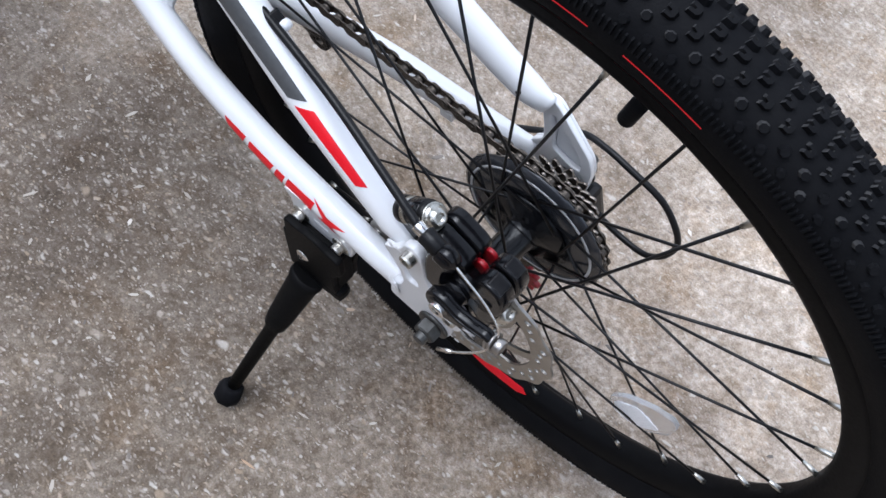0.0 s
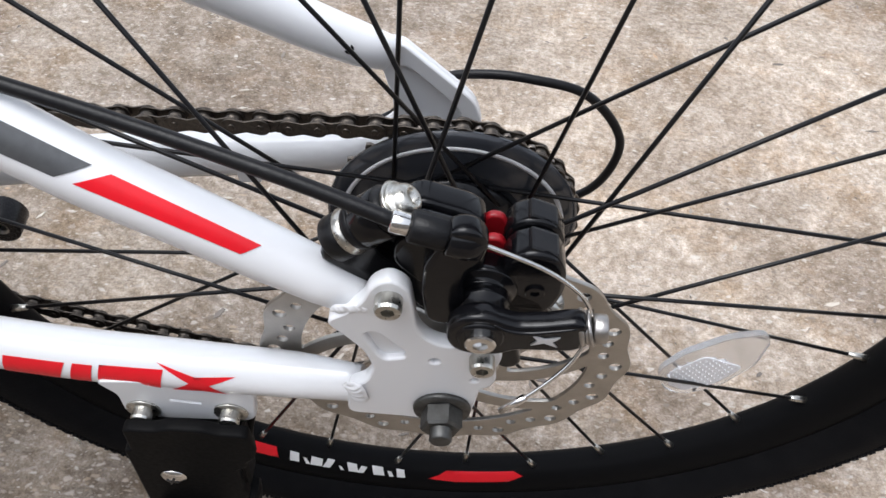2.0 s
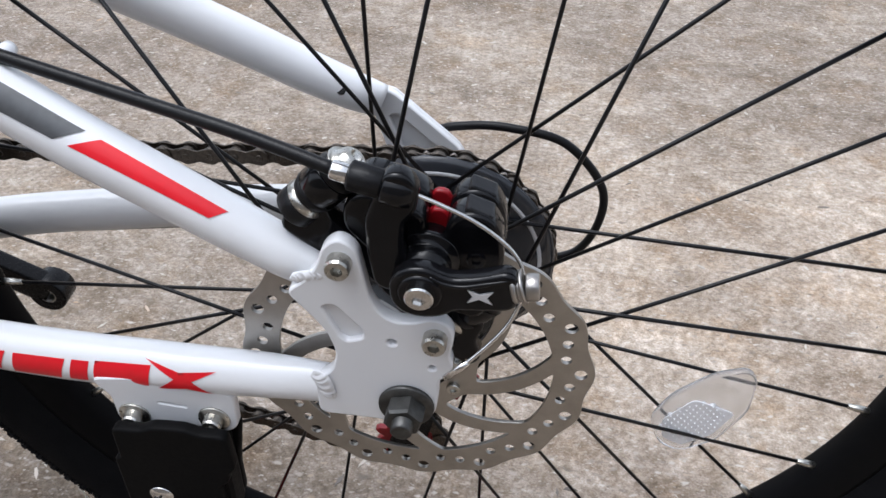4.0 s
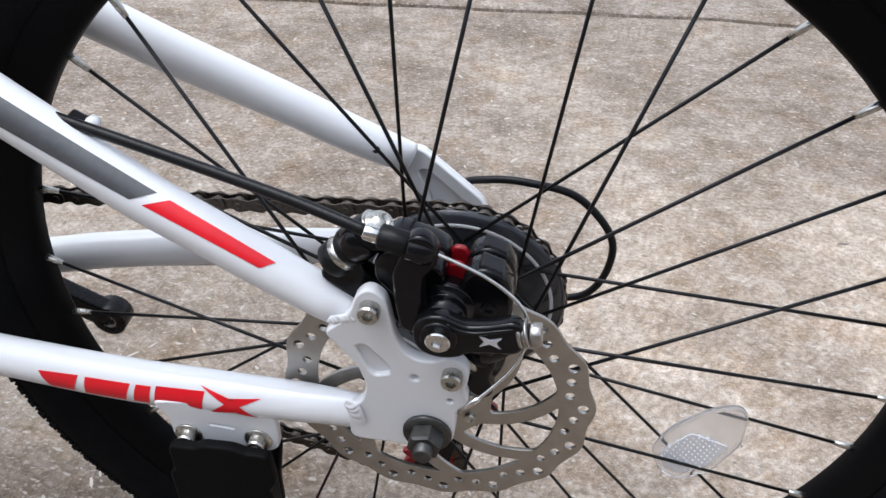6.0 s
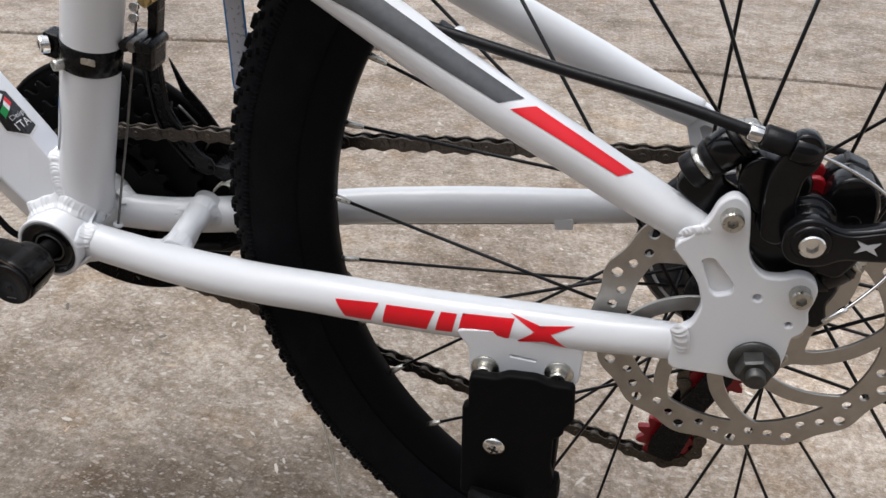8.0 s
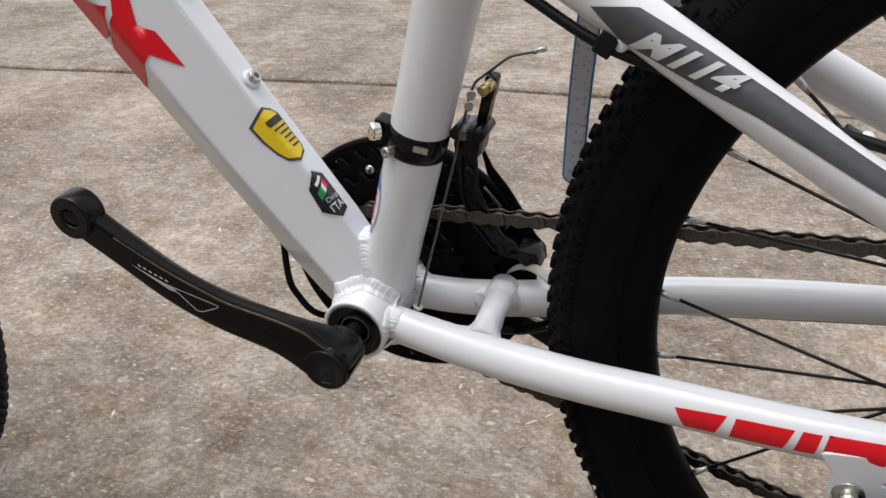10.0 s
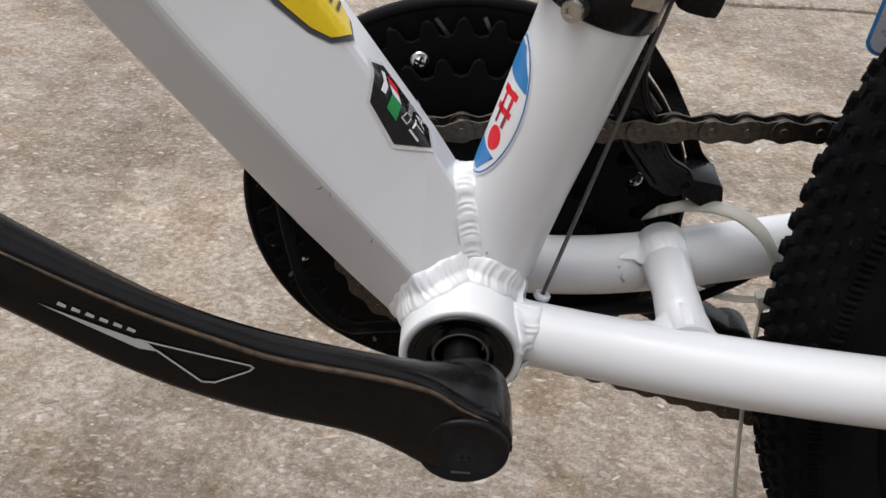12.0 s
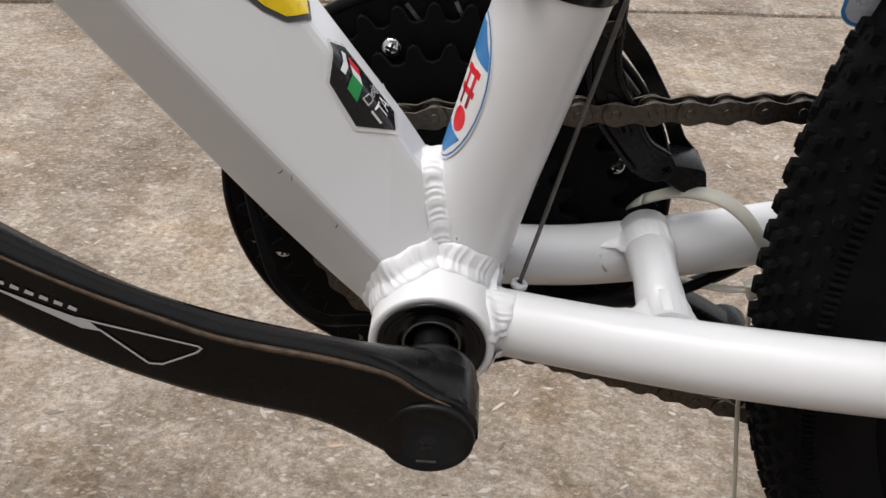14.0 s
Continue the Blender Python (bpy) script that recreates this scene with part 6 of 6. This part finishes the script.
sweep(bm, [K0.lerp(FOOT, 0.10), K0.lerp(FOOT, 0.12), K0.lerp(FOOT, 0.15), K0.lerp(FOOT, 0.38), K0.lerp(FOOT, 0.43), K0.lerp(FOOT, 0.45), K0.lerp(FOOT, 0.98)], [(0.0100, 0.0150), (0.0118, 0.0158), (0.0118, 0.0140), (0.0108, 0.0116), (0.0096, 0.0104), 0.0068, 0.0058], 24, up=(0, 1, 0))
part("stand_leg", bm, MATT, stand, "black telescopic leg")
bm = bmesh.new()
box(bm, (-0.0960, -0.0780, -0.1120), (0.024, 0.014, 0.018), 0.005)
part("leg_collar", bm, MATT, stand)
bm = bmesh.new()
dv = (FOOT - K0).normalized()
sweep(bm, [FOOT - dv * 0.016, FOOT - dv * 0.013, FOOT - dv * 0.004, FOOT + dv * 0.004, FOOT + dv * 0.0075], [0.0092, 0.0112, 0.0134, 0.0128, 0.0098], 8, up=(0, 1, 0))
part("rubber_foot", bm, RUBBER, stand, "black rubber foot")

# -- rear derailleur behind the wheel
bm = bmesh.new()
box(bm, (0.012, 0.0790, -0.0350), (0.026, 0.018, 0.040), 0.005, Matrix.Rotation(radians(-20), 3, "Y"))
box(bm, (0.010, 0.0640, -0.0700), (0.030, 0.022, 0.034), 0.006, Matrix.Rotation(radians(-10), 3, "Y"))
rd = part("rear_derailleur", bm, PLASTIC, bicycle, "black rear derailleur with red jockey wheels")
J1, J2 = (0.004, -0.098), (-0.018, -0.160)
for nm, y0 in (("cage_plate", 0.0205), ("cage_plate", 0.0370)):
    a, b = Vector(J1), Vector(J2)
    d2 = (b - a).normalized()
    nn = Vector((-d2.y, d2.x))
    lp = [a + nn * 0.008 - d2 * 0.008, a - nn * 0.008 - d2 * 0.008, a - nn * 0.010 + d2 * 0.03, b - nn * 0.011, b - nn * 0.008 + d2 * 0.014, b + nn * 0.010 + d2 * 0.014, b + nn * 0.011, a + nn * 0.006 + d2 * 0.03]
    part(nm, plate([rounded([tuple(q) for q in lp], 0.005, 3)], y0, y0 + 0.0018, 0.0003), BLACK, rd)
for c in (J1, J2):
    out = [((0.0175 + 0.0030 * math.cos(11 * t)) * math.cos(t) + c[0], (0.0175 + 0.0030 * math.cos(11 * t)) * math.sin(t) + c[1]) for t in np.linspace(0, 2 * math.pi, 67)[:-1]]
    part("jockey_wheel", plate([out, ring(c[0], c[1], 0.004, 14)], 0.0260, 0.0305, 0.0005), RED_PLASTIC, rd, "red plastic jockey wheel")
# gear cable loop behind the dropout
bm = bmesh.new()
sweep(bm, curve_points([(-0.034, 0.0840, 0.006), (-0.012, 0.0825, 0.034), (0.008, 0.0800, 0.0425), (0.0315, 0.077, 0.0450), (0.0610, 0.077, 0.0380), (0.0830, 0.077, 0.0120), (0.0835, 0.077, -0.0150), (0.0720, 0.078, -0.0370), (0.0500, 0.080, -0.0440), (0.0250, 0.080, -0.0400)], 10), 0.0024, 12)
part("gear_cable_housing", bm, PLASTIC, bicycle, "black gear cable loop")
bm = bmesh.new()
sweep(bm, [(0.0290, 0.080, -0.0405), (0.0250, 0.080, -0.0400), (0.0160, 0.080, -0.0385)], [0.0030, 0.0046, 0.0042], 14)
part("cable_barrel", bm, PLASTIC, bicycle)
# cable housing under the down tube, round the bottom bracket
bm = bmesh.new()
sweep(bm, curve_points([(-0.4740, 0.0000, 0.0232), (-0.4778, 0.0000, 0.0081), (-0.4704, -0.0120, -0.0160), (-0.4651, -0.0120, -0.0292), (-0.4542, -0.0120, -0.0401), (-0.4430, 0.0020, -0.0520), (-0.4150, 0.0120, -0.0555), (-0.3850, 0.0300, -0.0520)], 8), 0.0022, 12)
part("gear_cable_housing", bm, MATT, bicycle, "black cable housing under the down tube")
# short cable housing that ends beside the far chainstay
bm = bmesh.new()
sweep(bm, curve_points([(-0.3290, 0.0260, -0.0538), (-0.3151, 0.0290, -0.0480), (-0.3034, 0.0320, -0.0426), (-0.2933, 0.0350, -0.0374)], 5), 0.0022, 12)
part("gear_cable_housing", bm, MATT, bicycle, "short black cable housing with a capped end")
bm = bmesh.new()
sweep(bm, [(-0.2945, 0.0347, -0.0381), (-0.2883, 0.0370, -0.0341)], [0.0028, 0.0028], 12)
part("cable_ferrule", bm, PLASTIC, bicycle)
# wire and stop under the far chainstay
bm = bmesh.new()
sweep(bm, [(-0.385, 0.030, -0.052), (-0.2529, 0.050, -0.0376), (-0.108, 0.055, -0.0180)], 0.0007, 6)
part("gear_wire", bm, CHAIN, bicycle)
bm = bmesh.new()
box(bm, (-0.1046, 0.0560, -0.0170), (0.012, 0.008, 0.008), 0.001, Matrix.Rotation(radians(-8), 3, "Y"))
part("cable_stop", bm, WHITE, frame_ob)
bm = bmesh.new()
sweep(bm, curve_points([(-0.0990, 0.0570, -0.0160), (-0.075, 0.0680, -0.0130), (-0.034, 0.0840, 0.006)], 6), 0.0025, 10)
part("gear_cable_housing", bm, PLASTIC, bicycle)

# -- front derailleur
def st_at(s):
    return ST_LOW + st_dir * s


SC = 0.1110
bm = bmesh.new()
for s0, s1 in ((SC - 0.0085, SC + 0.0080),):
    sweep(bm, [st_at(s0), st_at(s0 + 0.0008), st_at(s1 - 0.0008), st_at(s1)], [0.0166, 0.0176, 0.0176, 0.0166], 40)
fd = part("front_derailleur", bm, BLACK, bicycle, "black front derailleur clamped to the seat tube")
fw = Vector((-st_dir.z, 0, st_dir.x))
bm = bmesh.new()
c = st_at(SC) + fw * 0.0195 + Vector((0, -0.004, 0))
box(bm, c, (0.010, 0.012, 0.015), 0.002, Matrix.Rotation(radians(14), 3, "Y"))
part("clamp_lug", bm, BLACK, fd)
bm = bmesh.new()
bolt_head(bm, c + fw * 0.001 + Vector((0, -0.006, 0.001)), 0.0052, 0.0048, 0.002, (-0.65, -0.75, 0.1))
part("clamp_bolt", bm, CHROME, fd, "silver clamp bolt")
bm = bmesh.new()
bolt_head(bm, st_at(SC - 0.003) + Vector((-0.0090, -0.0140, 0)), 0.0034, 0.0060, 0.001, (-0.5, -0.86, 0.05))
part("clamp_screw", bm, BOLT, fd)
bm = bmesh.new()
box(bm, st_at(SC + 0.001) + Vector((0.006, -0.0166, 0.0)), (0.012, 0.0012, 0.0040), 0.0005, Matrix.Rotation(radians(8), 3, "Y"))
part("clamp_slot", bm, BOLT, fd)
# link body and arm behind the seat tube
for nm, c, size, bev, tilt in (("link_body", (-0.3500, 0.012, 0.0880), (0.0135, 0.020, 0.018), 0.004, 10), ("link_arm", (-0.3440, 0.014, 0.1040), (0.0062, 0.010, 0.036), 0.0015, 12), ("link_head", (-0.3400, 0.012, 0.1200), (0.007, 0.010, 0.014), 0.002, 12)):
    bm = bmesh.new()
    box(bm, c, size, bev, Matrix.Rotation(radians(tilt), 3, "Y"))
    part(nm, bm, BLACK, fd)
for k in range(4):
    bm = bmesh.new()
    solid_cyl(bm, (-0.3560 + 0.0045 * k, -0.004, 0.0960), (-0.3560 + 0.0045 * k, 0.018, 0.0960), 0.0034, 14, bev=0.0005)
    part("link_spring", bm, DULL if k == 1 else BLACK, fd)
bm = bmesh.new()
solid_cyl(bm, (-0.3410, -0.002, 0.1215), (-0.3375, 0.006, 0.1240), 0.0034, 6)
part("wire_nut", bm, BRASS, fd, "brass wire clamp nut")
bm = bmesh.new()
bolt_head(bm, (-0.3475, 0.001, 0.1180), 0.0026, 0.003, 0.001, (0.2, -1, 0.3))
part("limit_screw", bm, CHROME, fd)
bm = bmesh.new()
bolt_head(bm, (-0.3490, 0.001, 0.1115), 0.0026, 0.003, 0.001, (0.2, -1, 0.3))
part("limit_screw", bm, CHROME, fd)
bm = bmesh.new()
sweep(bm, curve_points([(-0.3841, -0.0036, -0.0265), (-0.3782, -0.0013, -0.0011), (-0.3706, 0.0025, 0.0312), (-0.3615, 0.0060, 0.0708), (-0.3563, 0.0085, 0.0936), (-0.3525, 0.0105, 0.1116), (-0.3492, 0.0115, 0.1207), (-0.3454, 0.0125, 0.1244), (-0.3392, 0.0135, 0.1294), (-0.3312, 0.0140, 0.1358), (-0.3244, 0.0140, 0.1385), (-0.3174, 0.0140, 0.1403)], 6), 0.0008, 8)
part("derailleur_wire", bm, DULL, fd, "bare steel wire with a bent free end")
bm = bmesh.new()
sweep(bm, [(-0.3174, 0.0140, 0.1403), (-0.3104, 0.0140, 0.1429)], [0.0014, 0.0016], 10)
part("wire_cap", bm, CHROME, fd)
# cage: two curved plates with a foot
part("cage_inner_plate", plate([rounded([(-0.3700, 0.0760), (-0.3560, 0.0820), (-0.3553, 0.0440), (-0.3472, 0.0276), (-0.3400, 0.0146), (-0.3310, 0.0094), (-0.3280, 0.0012), (-0.3361, -0.0021), (-0.3439, 0.0015), (-0.3527, 0.0115), (-0.3601, 0.0213), (-0.3665, 0.0400)], 0.0035, 3), ring(-0.3318, 0.0034, 0.0021, 16)], 0.0312, 0.0330, 0.0004), BLACK, fd, "black derailleur cage")
for pts, r in (([(-0.3566, 0.0800), (-0.3560, 0.0440), (-0.3478, 0.0276), (-0.3408, 0.0150), (-0.3320, 0.0096)], 0.0011), ([(-0.3655, 0.0700), (-0.3650, 0.0400), (-0.3592, 0.0225), (-0.3520, 0.0125), (-0.3440, 0.0030)], 0.0013)):
    bm = bmesh.new()
    sweep(bm, curve_points([(x, 0.0308, z) for x, z in pts], 6), r, 8)
    part("cage_rib", bm, CAST, fd)
bm = bmesh.new()
join_mesh(bm, plate([rounded([(-0.3582, 0.0330), (-0.3545, 0.0320), (-0.3470, 0.0175), (-0.3500, 0.0150)], 0.0012, 3), rounded([(-0.3560, 0.0300), (-0.3547, 0.0296), (-0.3492, 0.0185), (-0.3503, 0.0178)], 0.0005, 2)], 0.0300, 0.0316, 0.0004))
part("cage_emboss", bm, BLACK, fd)
bm = bmesh.new()
bolt_head(bm, (-0.3600, 0.0312, 0.0560), 0.0034, 0.0022, 0.001)
part("cage_rivet", bm, SATIN, fd)
part("cage_outer_plate", plate([rounded([(-0.3600, 0.0680), (-0.3518, 0.0512), (-0.3418, 0.0391), (-0.3302, 0.0209), (-0.3230, 0.0071), (-0.3166, 0.0009), (-0.3154, -0.0090), (-0.3247, -0.0028), (-0.3306, 0.0114), (-0.3352, 0.0194), (-0.3423, 0.0303), (-0.3545, 0.0450)], 0.0020, 2)], 0.0490, 0.0506, 0.0004), BLACK, fd)
bm = bmesh.new()
solid_cyl(bm, (-0.3555, 0.0440, 0.0394), (-0.3444, 0.0440, 0.0269), 0.0010, 10, bev=0.0003)
part("cage_pin", bm, DULL, fd, "short worn steel pin")
part("cage_foot", plate([rounded([(-0.3300, 0.0050), (-0.3178, 0.0031), (-0.3156, -0.0072), (-0.3250, -0.0055), (-0.3320, -0.0010)], 0.0012, 2)], 0.0320, 0.0490, 0.0005), BLACK, fd)

# white tie round the far chainstay with its tail hanging down
bm = bmesh.new()
LOOP = [(-0.3353, 0.0430, -0.0164), (-0.3252, 0.0350, -0.0076), (-0.3134, 0.0250, -0.0030), (-0.3029, 0.0210, -0.0082), (-0.2948, 0.0205, -0.0186), (-0.2906, 0.0210, -0.0290), (-0.2906, 0.0205, -0.0381), (-0.2990, 0.0260, -0.0450),
        (-0.3130, 0.0360, -0.0500), (-0.3290, 0.0450, -0.0500), (-0.3400, 0.0500, -0.0380), (-0.3410, 0.0490, -0.0250)]
sweep(bm, curve_points([*LOOP, LOOP[0]], 5), [(0.0031, 0.0010)], 8, up=(0.6, 0.5, 0.6))
tie = part("cable_tie", bm, NYLON, bicycle, "translucent white cable tie with a hanging tail")
bm = bmesh.new()
box(bm, (-0.2925, 0.0205, -0.0400), (0.0065, 0.0050, 0.0070), 0.001, Matrix.Rotation(radians(-20), 3, "Y"))
part("tie_head", bm, NYLON, tie)
bm = bmesh.new()
sweep(bm, curve_points([(-0.2925, 0.0205, -0.0430), (-0.2890, 0.0200, -0.0720), (-0.2849, 0.0200, -0.0997), (-0.2735, 0.0200, -0.1561), (-0.2632, 0.0200, -0.2031), (-0.2533, 0.0200, -0.2756), (-0.2505, 0.0200, -0.3010)], 8), [(0.0005, 0.0010)], 8, up=(0, 1, 0))
part("tie_tail", bm, NYLON, tie)
bm = bmesh.new()
sweep(bm, curve_points([(-0.372, 0.028, -0.062), (-0.345, 0.034, -0.060), (-0.325, 0.038, -0.060), (-0.300, 0.042, -0.050), (-0.288, 0.044, -0.042)], 6), [0.0045, 0.0040, 0.0032, 0.0030, 0.0026], 12)
part("cable_guide_tube", bm, PLASTIC, bicycle)
# white guide eye at the foot of the wire
bm = bmesh.new()
lathe(bm, [(0.0012, -0.0012), (0.0026, -0.0012), (0.0031, -0.0006), (0.0031, 0.0006), (0.0026, 0.0012), (0.0012, 0.0012)], 24)
bm.transform(Matrix.Translation((-0.3840, -0.0036, -0.0262)) @ Yv.rotation_difference(Vector((0.226, 0.096, 0.973))).to_matrix().to_4x4())
part("wire_guide", bm, WHITE, frame_ob, "small white eye for the wire")
# narrow paper tag with a blue border and a round end, hanging behind the seat tube
TAG = curve_points([(-0.2830, -0.0120, 0.1720), (-0.2880, 0.0000, 0.1350), (-0.2908, 0.0060, 0.1000), (-0.2918, 0.0072, 0.0700)], 6)


def tag_mesh(half, lift, cut):
    """The tag's strip, rounded at its lower end; lift: towards the front, cut: how much shorter."""
    bm = bmesh.new()
    rows = []
    for p in [q for q in TAG if q.z > 0.0700 + half]:
        rows.append((p, half))
    low = TAG[-1]
    for k in range(1, 7):
        a = math.pi / 2 * k / 6
        rows.append((Vector((low.x, low.y, low.z + cut + half * (1 - math.sin(a)))), max(half * math.cos(a), 0.0002)))
    front, back = [], []
    for p, w in rows:
        for lst, dy in ((front, -lift - 0.0003), (back, 0.0)):
            lst.append([bm.verts.new((p.x + sx * w, p.y + dy, p.z)) for sx in (-1, 1)])
    for a, b, c, e in zip(front, front[1:], back, back[1:]):
        bm.faces.new((a[0], a[1], b[1], b[0])), bm.faces.new((c[1], c[0], e[0], e[1]))
        bm.faces.new((a[1], c[1], e[1], b[1])), bm.faces.new((c[0], a[0], b[0], e[0]))
    bm.faces.new((front[0][0], back[0][0], back[0][1], front[0][1])), bm.faces.new((front[-1][0], front[-1][1], back[-1][1], back[-1][0]))
    bmesh.ops.recalc_face_normals(bm, faces=bm.faces[:])
    return bm


tag = part("paper_tag", tag_mesh(0.0060, 0.0, 0.0), BLUE_PRINT, bicycle, "narrow white tag with a blue border")
part("tag_field", tag_mesh(0.0048, 0.0003, 0.0012), FILM, tag)

# -- fork that carries the front wheel
SDIR = (HEAD_HIGH - HEAD_LOW).normalized()
CROWN = HEAD_LOW - SDIR * 0.020
SIDE = (FRONT.to_3x3() @ Vector((0, 1, 0))).normalized()
AX = FRONT.translation
bm = bmesh.new()
sweep(bm, [CROWN - SIDE * 0.060, CROWN, CROWN + SIDE * 0.060], [(0.016, 0.013), (0.018, 0.016), (0.016, 0.013)], 20, up=SDIR)
solid_cyl(bm, CROWN, HEAD_LOW, 0.016, 24)
fork = part("fork", bm, BLACK, bicycle, "black suspension fork")
for s in (-1, 1):
    bm = bmesh.new()
    sweep(bm, [CROWN + SIDE * 0.056 * s, CROWN.lerp(AX, 0.4) + SIDE * 0.056 * s, CROWN.lerp(AX, 0.42) + SIDE * 0.056 * s, AX + SIDE * 0.056 * s], [0.014, 0.014, 0.019, 0.014], 20)
    part("fork_leg", bm, BLACK, fork)
bm = bmesh.new()
solid_cyl(bm, AX - SIDE * 0.062, AX + SIDE * 0.062, 0.005, 16)
part("front_axle", bm, DULL, fork)
